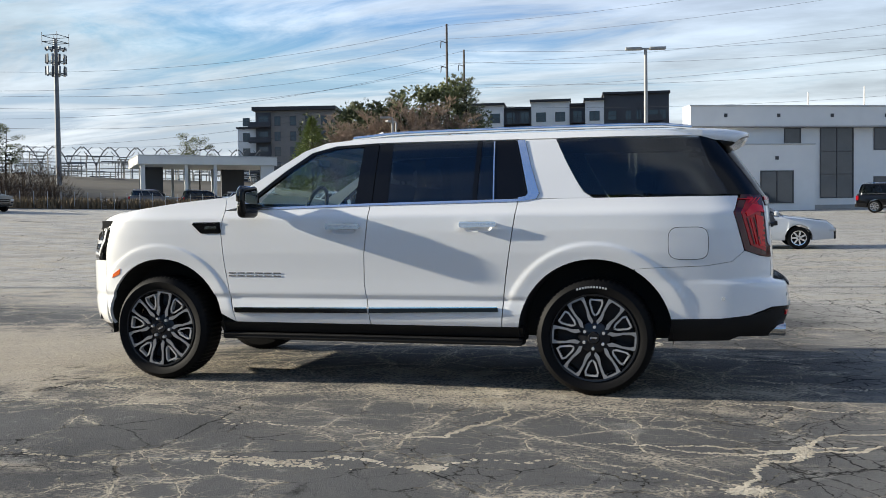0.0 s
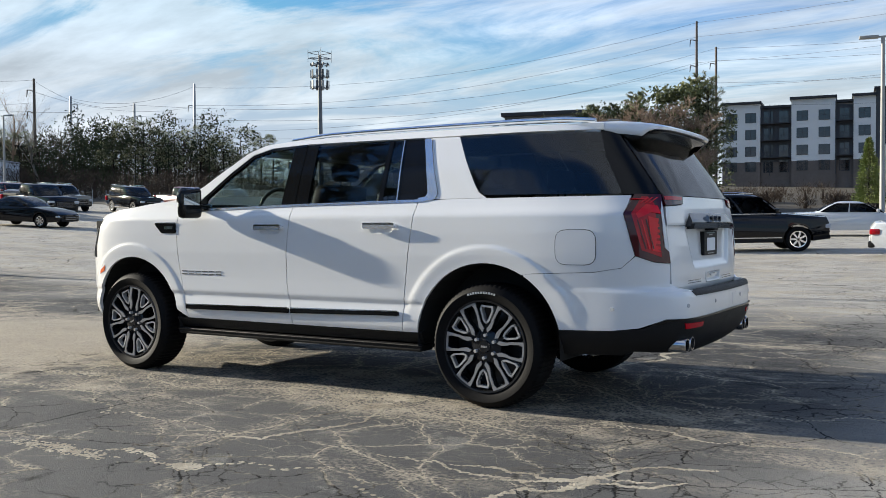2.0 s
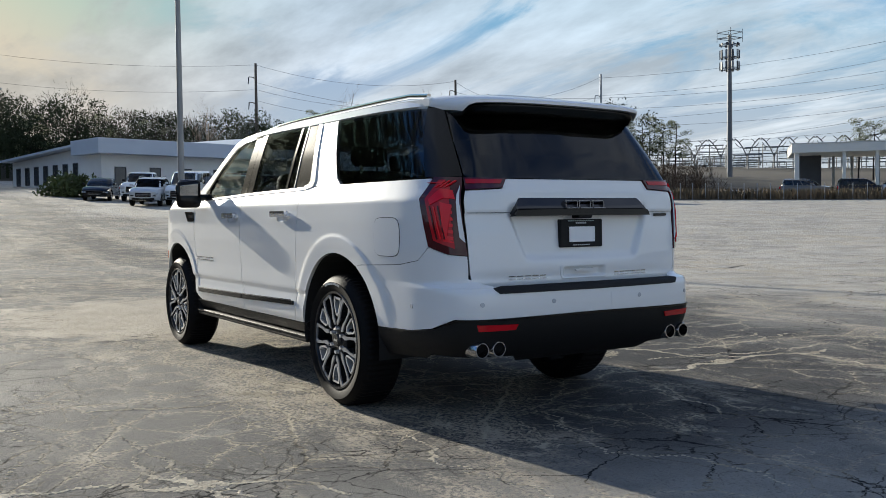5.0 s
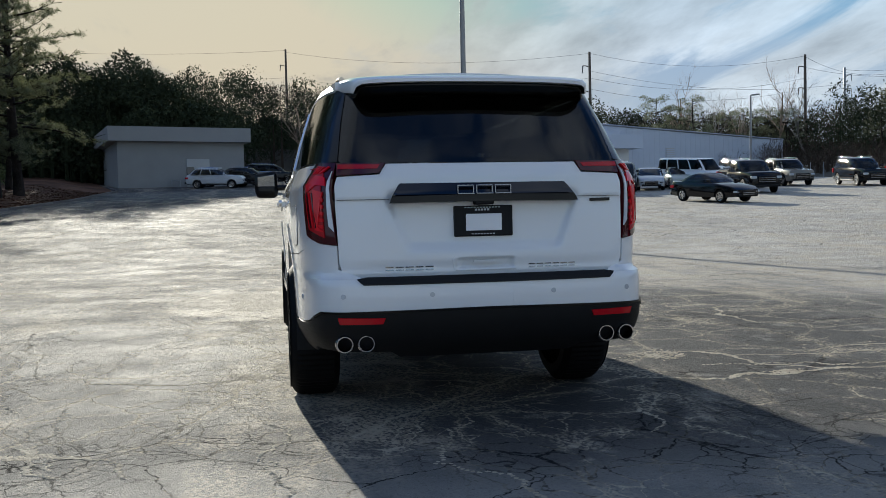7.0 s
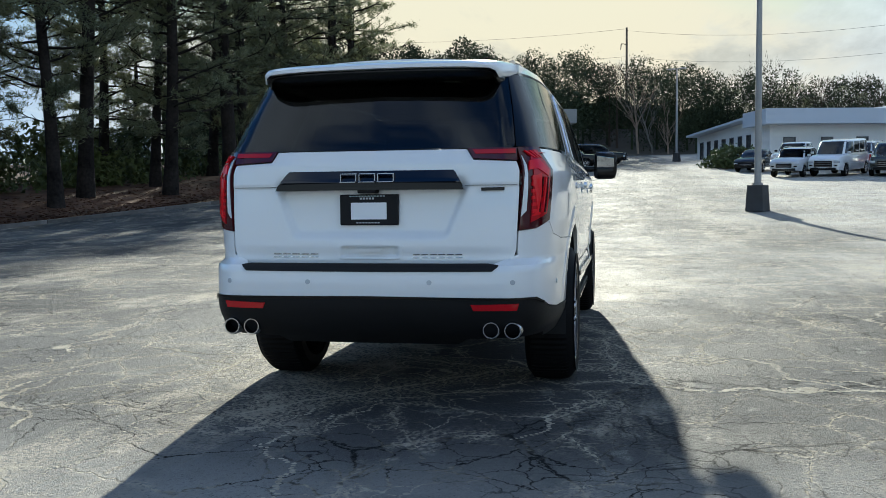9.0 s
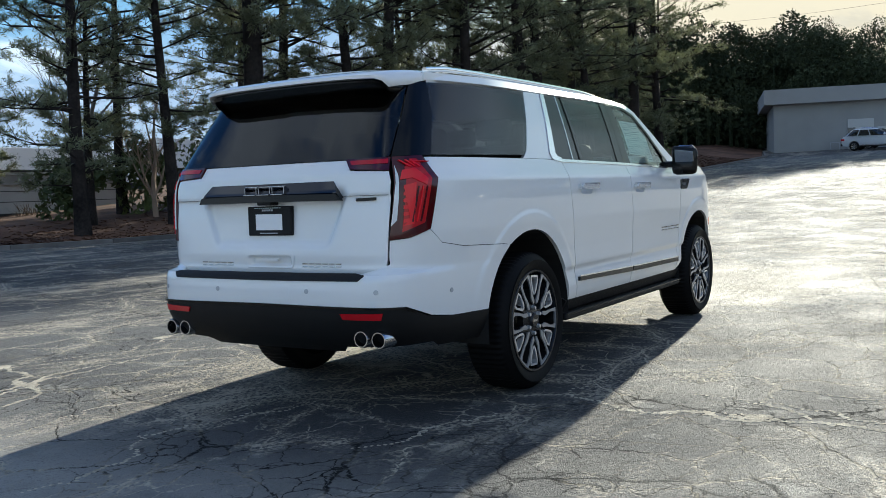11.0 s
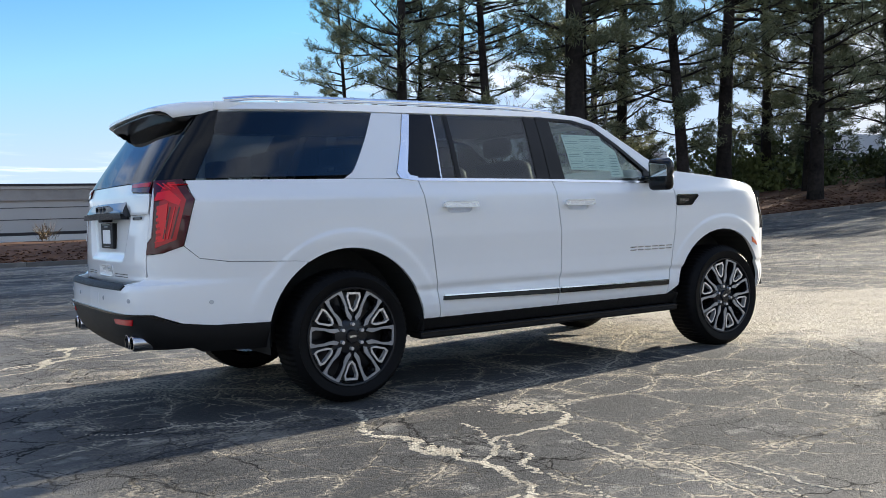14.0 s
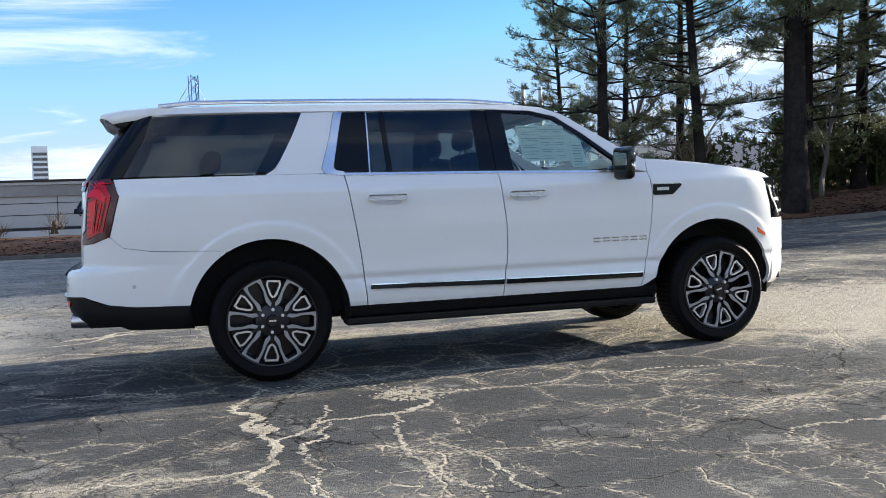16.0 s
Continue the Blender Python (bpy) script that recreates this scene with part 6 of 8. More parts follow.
    gr = part("grille", box(f - 0.115, f + 0.1, -hw + 0.50, hw - 0.50, zl - (0.34 if tall else 0.20), zl + 0.04, 0.03), M_BLACKGLOSS, root)
    for q in ((0.06, 0.17, 0.28) if tall else (0.05, 0.13)):
        part("grille_bar", box(f - 0.122, f, -hw + 0.53, hw - 0.53, zl - q - 0.012, zl - q + 0.012, 0.004), M_BADGE, gr)
    part("lower_grille", box(f - 0.09, f + 0.2, -hw + 0.30, hw - 0.30, zb + 0.05, zb + 0.18, 0.03), M_BLACKPLAST, root, "", True)
    part("bumper", box(r - 0.2, r + 0.10, -hw + 0.16, hw - 0.16, zb + 0.05, zb + 0.24, 0.05), M_BLACKPLAST if kind not in ("pickup",) else M_CHROME, root, "", True)
    part("plate", box(r + 0.05, r + 0.115, -0.16, 0.16, low[-2][1] - 0.36, low[-2][1] - 0.22), M_WHITEFLAT, root, "blank plate")
    if kind == "pickup":
        part("bed_opening", box(1.05, 2.70, -hw + 0.16, hw - 0.16, 1.20, 1.315, 0.02), M_UNDER, root, "dark cargo bed cover")
        part("tailgate_line", box(r - 0.1, r + 0.112, -hw + 0.26, hw - 0.26, 0.86, 0.875), M_UNDER, root)
    for wx in wxs:
        for s in (1, -1):
            bm = lathe([(wr * 0.66, 0.0), (wr * 0.78, 0.012), (wr * 0.94, 0.004), (wr, -0.03), (wr, -0.19), (wr * 0.94, -0.22), (wr * 0.6, -0.22)], 24)
            bmesh.ops.recalc_face_normals(bm, faces=bm.faces)
            if s < 0:
                bm = flipped(bm)
            bm.transform(Matrix.Translation((wx, s * (hw - 0.03), wr)))
            ty = part("wheel", bm, M_RUBBER, root, "", True, 35)
            bm = bmesh.new()
            for k in range(7):
                a = 2 * math.pi * k / 7
                vs = add_box(bm, 0.02, wr * 0.64, -0.03, -0.004, -wr * 0.075, wr * 0.075)
                bmesh.ops.transform(bm, verts=vs, matrix=Matrix.Rotation(a, 4, "Y"))
            lb = lathe([(wr * 0.60, -0.002), (wr * 0.67, 0.002), (wr * 0.665, -0.03)], 24)
            tmp = bpy.data.meshes.new("t")
            lb.to_mesh(tmp)
            lb.free()
            bm.from_mesh(tmp)
            bpy.data.meshes.remove(tmp)
            bmesh.ops.recalc_face_normals(bm, faces=bm.faces)
            if s < 0:
                bm = flipped(bm)
            bm.transform(Matrix.Translation((wx, s * (hw - 0.03), wr)))
            part("rim", bm, M_RIMFACE, ty, "silver alloy rim")
            bm = tube((wx, s * (hw - 0.10), wr), (wx, s * (hw - 0.24), wr), wr * 0.62, n=20)
            part("well", bm, M_UNDER, ty)
    return root


WORDS = {"suv": "large SUV", "crossover": "crossover", "sedan": "saloon", "coupe": "two-door coupe", "pickup": "crew-cab pickup truck", "van": "passenger van"}


def put_car(kind, colour, x, y, heading, where="parked across the lot", group="parked cars"):
    """heading: degrees by which the car's nose is turned from -x, counter-clockwise."""
    m = pose(x, y, ground_z(x, y) + 0.005, 0, 0, heading)
    slope = Vector((ground_z(x + 1, y) - ground_z(x - 1, y), ground_z(x, y + 1) - ground_z(x, y - 1), 0)) / 2
    up = Vector((-slope.x, -slope.y, 1)).normalized()
    m = Matrix.Translation(m.translation) @ Vector((0, 0, 1)).rotation_difference(up).to_matrix().to_4x4() @ pose(0, 0, 0, 0, 0, heading)
    key = (kind, colour)
    if key in CAR_PROTO:
        ob = copy_thing(CAR_PROTO[key], m)
    else:
        ob = parked_car(kind, colour)
        ob.matrix_basis = m
        CAR_PROTO[key] = ob
    return tagged(ob, "%s %s %s" % ({"palegreen": "pale green", "green": "dark green", "red": "dark red"}.get(colour, colour), WORDS[kind], where), "car", group)


put_car("sedan", "silver", 3.75, 22.8, 182, "parked across the lot in the sun")
put_car("suv", "black", -3.0, 24.9, 205, "parked beside the light pole")
put_car("sedan", "silver", -1.0, 36.5, 190)
put_car("suv", "black", 2.0, 45.5, 170)
put_car("suv", "black", 14.8, 57.3, 165, "in front of the white showroom")
put_car("crossover", "white", -23.6, 57.4, 218)
put_car("crossover", "white", -21.6, 61.0, 220)
for kind, colour, x, y, h in (("suv", "tan", -52.5, 35.0, 172), ("suv", "black", -49.0, 38.4, 168), ("pickup", "red", -46.6, 41.2, 172), ("suv", "tan", -44.4, 43.6, 168), 
                              ("suv", "red", -55.5, 33.0, 172), ("sedan", "white", -53.5, 30.0, 172)):
    put_car(kind, colour, x, y, h)
for kind, colour, x, y, h in (("coupe", "black", -34.8, 20.4, 196), ("pickup", "black", -43.8, 27.2, 172), ("sedan", "grey", -49.0, 29.5, 300), ("sedan", "palegreen", -52.5, 26.8, 165),
                              ("suv", "black", -50.0, 21.6, 158), ("pickup", "white", -49.8, 19.0, 330), ("suv", "green", -49.3, 16.4, 160), ("van", "white", -50.6, 13.9, 150), ("crossover", "silver", -50.0, 11.3, 155),
                              ("pickup", "white", -57.0, 12.6, 155), ("suv", "silver", -57.0, 16.6, 158), ("pickup", "red", -58.0, 19.6, 330), ("sedan", "silver", -51.5, 24.2, 160), ("van", "white", -52.0, 27.6, 200), ("sedan", "black", -58.5, 10.2, 158), ("suv", "white", -59.0, 25.0, 160)):
    put_car(kind, colour, x, y, h)
for kind, colour, x, y, h in (("crossover", "silver", -71.5, -5.6, 262), ("crossover", "black", -73.5, -3.0, 262), ("suv", "black", -79.0, -1.0, 262), ("sedan", "silver", -75.0, -5.0, 262)):
    put_car(kind, colour, x, y, h, "beside the small flat-roofed building")


# ---- buildings ----
def frame_of(p0, p1, z):
    """Local x from p0 to p1 along the front, local y away from the lot's middle."""
    a = Vector((*p0, z))
    d = Vector((p1[0] - p0[0], p1[1] - p0[1], 0))
    ang = math.atan2(d.y, d.x)
    return pose(a.x, a.y, z, 0, 0, math.degrees(ang)), d.length


def window(parent, x0, x1, z0, z1, y=0.0, bars=1, rows=1, fmat=None):
    """Pane set back in a frame that stands proud of the wall."""
    fr = bmesh.new()
    t = 0.07
    loops = []
    for yy in (y - 0.06, y + 0.02):
        loops.append([fr.verts.new((a, yy, c)) for a, c in ((x0 - t, z0 - t), (x1 + t, z0 - t), (x1 + t, z1 + t), (x0 - t, z1 + t))])
        loops.append([fr.verts.new((a, yy, c)) for a, c in ((x0, z0), (x1, z0), (x1, z1), (x0, z1))])
    for k in range(4):
        j = (k + 1) % 4
        for a, b_ in ((0, 1), (1, 3), (3, 2), (2, 0)):
            fr.faces.new((loops[a][k], loops[a][j], loops[b_][j], loops[b_][k]))
    bmesh.ops.recalc_face_normals(fr, faces=fr.faces)
    w = part("window", fr, fmat or M_WINFRAME, parent)
    for k in range(1, bars + 1):
        xm = x0 + (x1 - x0) * k / (bars + 1)
        part("mullion", box(xm - 0.035, xm + 0.035, y - 0.045, y + 0.02, z0, z1), fmat or M_WINFRAME, w)
    for k in range(1, rows + 1):
        zm = z0 + (z1 - z0) * k / (rows + 1)
        part("mullion", box(x0, x1, y - 0.04, y + 0.015, zm - 0.03, zm + 0.03), fmat or M_WINFRAME, w)
    part("pane", box(x0, x1, y - 0.02, y + 0.01, z0, z1), M_WINDOW, w)


# apartment block on the slope to the north
m, L_ = frame_of((-39.2, 160.0), (-3.1, 165.0), 9.4)
apt = thing("apartment_building", "four-storey white and dark grey apartment block on the slope", "building", m)
bays = [(0, 6.0, 0.0, 12.6, "w"), (6.0, 10.8, 0.7, 11.8, "b"), (10.8, 17.4, 0.0, 13.0, "w"), (17.4, 20.0, 0.8, 12.2, "b"), (20.0, 23.2, 0.0, 13.0, "w"), (23.2, 34.1, 0.25, 14.0, "d")]
for x0, x1, back, h, kind in [(a * L_ / 34.1, min(L_, b_ * L_ / 34.1), *rest) for a, b_, *rest in bays]:
    wm = {"w": M_WALLWHITE, "b": M_DARKPANEL, "d": M_DARKPANEL}[kind]
    part("wall", box(x0, x1 - 0.004, back, 14, 2.4, h), wm, apt)
    part("ground_floor_wall", box(x0, x1 - 0.004, back - 0.02, 13.9, -3, 2.396), M_BROWNBRICK, apt)
    part("roof_edge", box(x0 - 0.25, x1 + 0.2, back - 0.6, 14.3, h + 0.004, h + 0.42), M_ROOFDARK, apt, "dark overhanging roof edge")
    for s in range(4):
        z0 = 0.3 + s * 2.95 + (0.5 if s == 0 else 0.25)
        if kind == "w":
            k = 2 if x1 - x0 > 4 else 1
            for j in range(k):
                xc = x0 + (x1 - x0) * (j + 0.5) / k
                window(apt, xc - 0.85, xc + 0.85, z0, z0 + 1.6, back)
        elif kind == "b":
            k = 2 if x1 - x0 > 4 else 1
            for j in range(k):
                xc = x0 + (x1 - x0) * (j + 0.5) / k
                window(apt, xc - 0.75, xc + 0.75, z0 - 0.2, z0 + 1.85, back)
            if s:
                bal = part("balcony", box(x0 + 0.05, x1 - 0.05, -0.75, back - 0.01, z0 - 0.45, z0 - 0.28), M_ROOFDARK, apt)
                bm = bmesh.new()
                add_box(bm, x0 + 0.05, x1 - 0.05, -0.75, -0.71, z0 + 0.65, z0 + 0.70)
                for j in range(int((x1 - x0) / 0.16)):
                    add_box(bm, x0 + 0.1 + j * 0.16, x0 + 0.125 + j * 0.16, -0.74, -0.72, z0 - 0.28, z0 + 0.65)
                part("railing", bm, M_WINFRAME, bal)
        else:
            for xc, hw_ in ((x0 + 1.6, 0.8), (x0 + 4.4, 0.45), (x0 + 6.3, 0.45), (x0 + 8.8, 0.9), (x0 + 10.6, 0.5)):
                if xc + hw_ < x1:
                    window(apt, xc - hw_, xc + hw_, z0, z0 + 1.6, back)
            if s:
                bal = part("balcony", box(x0 + 7.6, x0 + 10.4, -0.8, back - 0.01, z0 - 0.45, z0 - 0.28), M_ROOFDARK, apt)
                part("railing", box(x0 + 7.6, x0 + 10.4, -0.8, -0.76, z0 - 0.28, z0 + 0.65), M_WINFRAME, bal)
for xx in (8.0, 18.6, 27.1, 31.1):
    part("downpipe", box(xx - 0.06, xx + 0.06, -0.10, -0.005, 0, 12.4), M_WINFRAME, apt)
# second block, farther
m, L_ = frame_of((-94.6, 173.7), (-74.0, 178.5), 7.5)
apt2 = thing("apartment_building", "five-storey grey-brown apartment block with balconies in the distance", "building", m)
part("wall", box(0, 4.0, 0.3, 14, 0, 13.6), M_WALLWHITE, apt2)
part("roof_edge", box(-0.3, 4.3, 0, 14, 13.604, 14.0), M_ROOFDARK, apt2)
part("wall", box(4.004, L_, 0, 14, 0, 17.4), mat("grey_brown_panel", (0.20, 0.185, 0.17), 0.8, var=0.1), apt2)
part("wall", box(4.2, 7.4, -0.25, -0.004, 3, 17.0), M_DARKPANEL, apt2)
part("roof_edge", box(3.4, L_ + 0.5, -0.9, 14, 17.404, 18.2), M_ROOFDARK, apt2)
for s in range(5):
    z0 = 1.0 + s * 3.3
    window(apt2, 1.2, 2.6, z0, z0 + 1.7, 0.3)
    for xc in (8.8, 12.2, 15.6, 19.0):
        window(apt2, xc - 0.6, xc + 0.6, z0, z0 + 1.9, 0.0)
    window(apt2, 4.8, 6.8, z0, z0 + 2.0, -0.25)
    bal = part("balcony", box(2.8, 7.4, -1.6, -0.26, z0 - 0.5, z0 - 0.3), M_ROOFDARK, apt2)
    part("railing", box(2.8, 7.4, -1.6, -1.55, z0 - 0.3, z0 + 0.7), M_WINFRAME, bal)
# white showroom to the north
m, L_ = frame_of((2.1, 64.8), (40.0, 80.0), 1.0)
show = thing("showroom", "two-storey white stucco showroom with dark glazing", "building", m)
part("wall", box(0, L_, 0.6, 1.6, -0.5, 6.95), M_WALLWHITE, show)
part("parapet", box(-0.45, L_, 0.0, 1.6, 6.954, 8.42), M_WALLWHITE, show)
part("parapet_cap", box(-0.5, L_, -0.06, 1.6, 8.424, 8.52), M_WALLGREY, show)
part("soffit", box(-0.4, L_, 0.02, 0.59, 6.85, 6.95), M_CONCRETE, show)
part("porch", box(-5.1, 8.6, -1.5, 0.59, -0.5, 5.4), M_WALLWHITE, show)
part("porch_cap", box(-5.15, 8.65, -1.56, 0.59, 5.404, 5.48), M_WALLGREY, show)
part("sill", box(8.7, L_, 0.3, 0.59, -0.3, 0.9), M_CONCRETE, show)
for xx in (-3.75, 0.3, 4.4):
    window(show, xx, xx + 2.45, 1.1, 3.4, -1.5, 1, 0)
    part("scupper", box(xx + 1.1, xx + 1.36, -1.53, -1.48, 4.28, 4.54), M_WINFRAME, show)
window(show, 7.3, 8.5, 5.6, 6.75, 0.6, 0, 0)
window(show, 10.2, 12.8, 1.5, 6.8, 0.6, 1, 2)
window(show, 14.6, 15.9, 5.2, 6.8, 0.6, 0, 0)
window(show, 14.6, 17.8, 1.5, 3.0, 0.6, 2, 0)
window(show, 20.5, 23.0, 1.5, 6.8, 0.6, 1, 2)
for xx in (2.3, 6.5, 10.8, 15.2, 19.6, 24.0):
    part("scupper", box(xx - 0.13, xx + 0.13, -0.03, 0.02, 7.6, 7.87), M_WINFRAME, show)
for xx, hh in ((9.4, 1.1), (14.0, 1.6), (21.0, 0.5)):
    part("roof_pipe", tube((xx, 1.0, 8.5), (xx, 1.0, 8.5 + hh), 0.06, n=6), M_STEEL, show)
# filling-station style canopy building to the north-west
m, L_ = frame_of((-58.7, 83.8), (-46.9, 93.6), 4.2)
can = thing("canopy_building", "low white flat-roofed canopy building with open bays", "building", m)
M_CANOPY = mat("cream_canopy_paint", (0.74, 0.72, 0.66), 0.8, var=0.07, scale=0.8)
part("roof", box(-0.3, L_ + 0.3, -0.3, 11, 3.55, 4.5), M_CANOPY, can)
part("roof_edge", box(-0.34, L_ + 0.34, -0.34, 11, 4.504, 4.6), M_WALLGREY, can)
for xx, w_ in ((0.0, 0.5), (4.9, 0.35), (8.2, 0.35), (L_ - 1.6, 1.6)):
    part("pillar", box(xx, xx + w_, 0, 0.6, -0.5, 3.546), M_CANOPY, can)
part("side_wall", box(0.504, 3.2, 6.0, 6.4, -0.5, 3.546), M_DARKPANEL, can)
part("back_wall", box(L_ - 4.5, L_ - 1.604, 9.6, 10, -0.5, 3.546), M_DARKPANEL, can)
for xx in (1.6, 4.6, 6.6, 9.5):
    part("rear_post", box(xx, xx + 0.3, 9.0, 9.3, -0.5, 3.546), M_STEEL, can)
for k, (c_, x_) in enumerate((("tan", 1.0), ("black", 6.5), ("silver", 10.5), ("silver", 14.0))):
    p = m @ Vector((x_, -4, 0))
    ob = put_car("suv" if k < 2 else "crossover", c_, p.x, p.y, 200 + 20 * k, "beside the canopy building")
    ob.location.z = field_z(p.x, p.y, math.hypot(p.x, p.y) - edge_r(math.degrees(math.atan2(-p.x, p.y))))
# dealership to the west: fascia block, siding hall, side wing
m, L_ = frame_of((-71.7, 12.8), (-77.0, 34.5), 3.0)
west = thing("dealership_building", "low white dealership with a wide pale fascia", "building", m)
part("wall", box(0.8, L_ - 0.8, 1.2, 5, -1.5, 3.7), M_WALLWHITE, west)
part("fascia", box(0, L_, 0, 5.2, 3.704, 4.95), M_METALBLUE, west, "pale blue-grey fascia")
for xx, w_ in ((2.0, 0.9), (5.2, 0.9), (8.2, 0.9), (11.5, 0.9), (14.0, 1.3), (17.0, 0.9)):
    window(west, xx, xx + w_, 1.2 if w_ < 1 else 0.0, 2.6, 1.2, 0, 0)
part("roof_unit", box(18.3, 19.2, 3, 4.0, 4.954, 5.75), M_WALLWHITE, west)
part("roof_unit", box(15.4, 15.9, 4, 4.8, 4.954, 5.4), M_WALLWHITE, west)
m, L_ = frame_of((-80.5, 33.5), (-95.5, 60.4), 2.9)
hall = thing("metal_hall", "long pale blue metal-sided hall with a low gable", "building", m)
bm = bmesh.new()
prof = [(-9, 4.9), (-3, 6.3), (L_, 5.9)]
fr_ = [bm.verts.new((-9, 0, -2.0))] + [bm.verts.new((x, 0, z)) for x, z in prof] + [bm.verts.new((L_, 0, -2.0))]
bk_ = [bm.verts.new((v.co.x, 24, v.co.z)) for v in fr_]
bm.faces.new(fr_)
bm.faces.new(bk_[::-1])
for i in range(5):
    bm.faces.new((fr_[i], fr_[(i + 1) % 5], bk_[(i + 1) % 5], bk_[i]))
bmesh.ops.recalc_face_normals(bm, faces=bm.faces)
part("wall", bm, M_METALBLUE, hall)
for k in range(int(L_ / 0.9)):
    xx = 0.2 + k * 0.9
    part("siding_rib", box(xx, xx + 0.05, -0.012, -0.002, -0.5, float(np.interp(xx, [-3, L_], [6.3, 5.9])) - 0.12), M_METALBLUE, hall)
bm = bmesh.new()
add_path(bm, [(-9, -0.05, 4.92), (-3, -0.05, 6.32), (L_, -0.05, 5.92)], 0.10, 4)
part("gutter", bm, M_STEEL, hall)
louvre = part("louvre", box(7.5, 9.0, -0.05, -0.002, 3.0, 4.3), M_WALLGREY, hall)
for k in range(6):
    part("slat", box(7.55, 8.95, -0.09, -0.052, 3.08 + k * 0.2, 3.2 + k * 0.2), M_METALBLUE, louvre)
# side wing of the dealership
m, L_ = frame_of((-92.3, 8.2), (-77.5, 12.2), 4.0)
wing = thing("service_wing", "low white wing with a sloping eave", "building", m)
bm = bmesh.new()
vs = [bm.verts.new((x, y, z)) for y in (0.8, 14) for x, z in ((0, -1.5), (L_, -1.5), (L_, 3.55), (0, 2.85))]
for f_ in ((0, 1, 2, 3), (7, 6, 5, 4), (1, 5, 6, 2), (2, 6, 7, 3), (3, 7, 4, 0), (0, 4, 5, 1)):
    bm.faces.new([vs[i] for i in f_])
bmesh.ops.recalc_face_normals(bm, faces=bm.faces)
part("wall", bm, M_WALLWHITE, wing)
bm = bmesh.new()
vs = [bm.verts.new(p) for p in ((-0.6, -0.2, 2.9), (L_, -0.2, 3.6), (L_, 14.2, 3.6), (-0.6, 14.2, 2.9), (-0.6, -0.2, 3.1), (L_, -0.2, 3.8), (L_, 14.2, 3.8), (-0.6, 14.2, 3.1))]
for f_ in ((0, 1, 5, 4), (1, 2, 6, 5), (2, 3, 7, 6), (3, 0, 4, 7), (4, 5, 6, 7), (3, 2, 1, 0)):
    bm.faces.new([vs[i] for i in f_])
part("roof", bm, M_METALBLUE, wing)
for k in range(7):
    window(wing, 1.0 + k * 2.0, 1.8 + k * 2.0, 0.6, 2.2, 0.8, 0, 0)
# small building to the west
m, L_ = frame_of((-74.4, -14.6), (-77.6, -3.0), 3.2)
hut = thing("small_building", "small grey flat-roofed building with a deep fascia", "building", m)
part("wall", box(0.8, L_ - 0.3, 0.7, 12, -1.2, 4.4), M_HUT, hut)
part("fascia", box(0, L_ + 0.2, 0, 12.4, 4.404, 5.65), M_HUT, hut)
part("door", box(6.6, 8.6, 0.62, 0.72, -0.2, 2.9), M_WALLGREY, hut, "grey panelled door")
part("door", box(8.9, 9.7, 0.62, 0.72, -0.2, 2.2), M_WALLGREY, hut, "grey panelled door")
part("opening", box(6.6, 7.2, 0.58, 0.62, 0.6, 2.2), M_WINDOW, hut)
bm = bmesh.new()
add_path(bm, [(5.2, 0.2, -0.3), (5.2, 0.2, 1.0), (5.9, 0.2, 1.0), (5.9, 0.2, -0.3)], 0.05, 6)
part("guard_rail", bm, M_STEEL, hut)
# panelled wall of the low building to the south
m, L_ = frame_of((22.0, -37.0), (-27.0, -38.4), 0.35)
low_b = thing("warehouse", "long low grey panelled warehouse wall with a dark coping", "building", m)
part("wall", box(0, L_, 0, 30, -0.2, 2.25), M_WALLGREY, low_b)
part("base_band", box(0, L_, -0.06, 0, -0.2, 0.42), M_WALLWHITE, low_b)
part("dark_band", box(0, L_, -0.04, -0.002, 0.424, 0.56), M_ROOFDARK, low_b)
part("upper_panel", box(0, L_, -0.10, -0.002, 1.95, 2.45), M_CONCRETE, low_b)
part("coping", box(0, L_, -0.16, 30, 2.454, 2.62), M_WALLGREY, low_b)
part("coping_edge", box(0, L_, -0.20, -0.161, 2.58, 2.68), M_ROOFDARK, low_b)
for z in (1.1, 1.62):
    part("panel_joint", box(0, L_, -0.012, -0.001, z, z + 0.035), M_WINFRAME, low_b)
for k in range(8):
    part("panel_joint", box(3 + k * 6.0, 3.03 + k * 6.0, -0.012, -0.001, 0.57, 1.94), M_WINFRAME, low_b)
for x_, y_, w_, h_ in ((-38, -58, 16, 2.6), (-62, -66, 18, 2.8), (-92, -58, 14, 2.6)):
    ob = thing("trailer", "long pale trailer behind the pines", "trailer", pose(x_, y_, bank_z(x_, 20)))
    part("body", box(-w_ / 2, w_ / 2, -1.3, 1.3, 0.9, 0.9 + h_, 0.05), M_WALLWHITE, ob)
    part("skirt", box(-w_ / 2 + 0.5, w_ / 2 - 0.5, -1.0, 1.0, 0.0, 0.9), M_DARKPANEL, ob)
    for k in range(4):
        window(ob, -w_ / 2 + 1.5 + k * 3.6, -w_ / 2 + 2.6 + k * 3.6, 1.8, 2.7, -1.3, 0, 0)


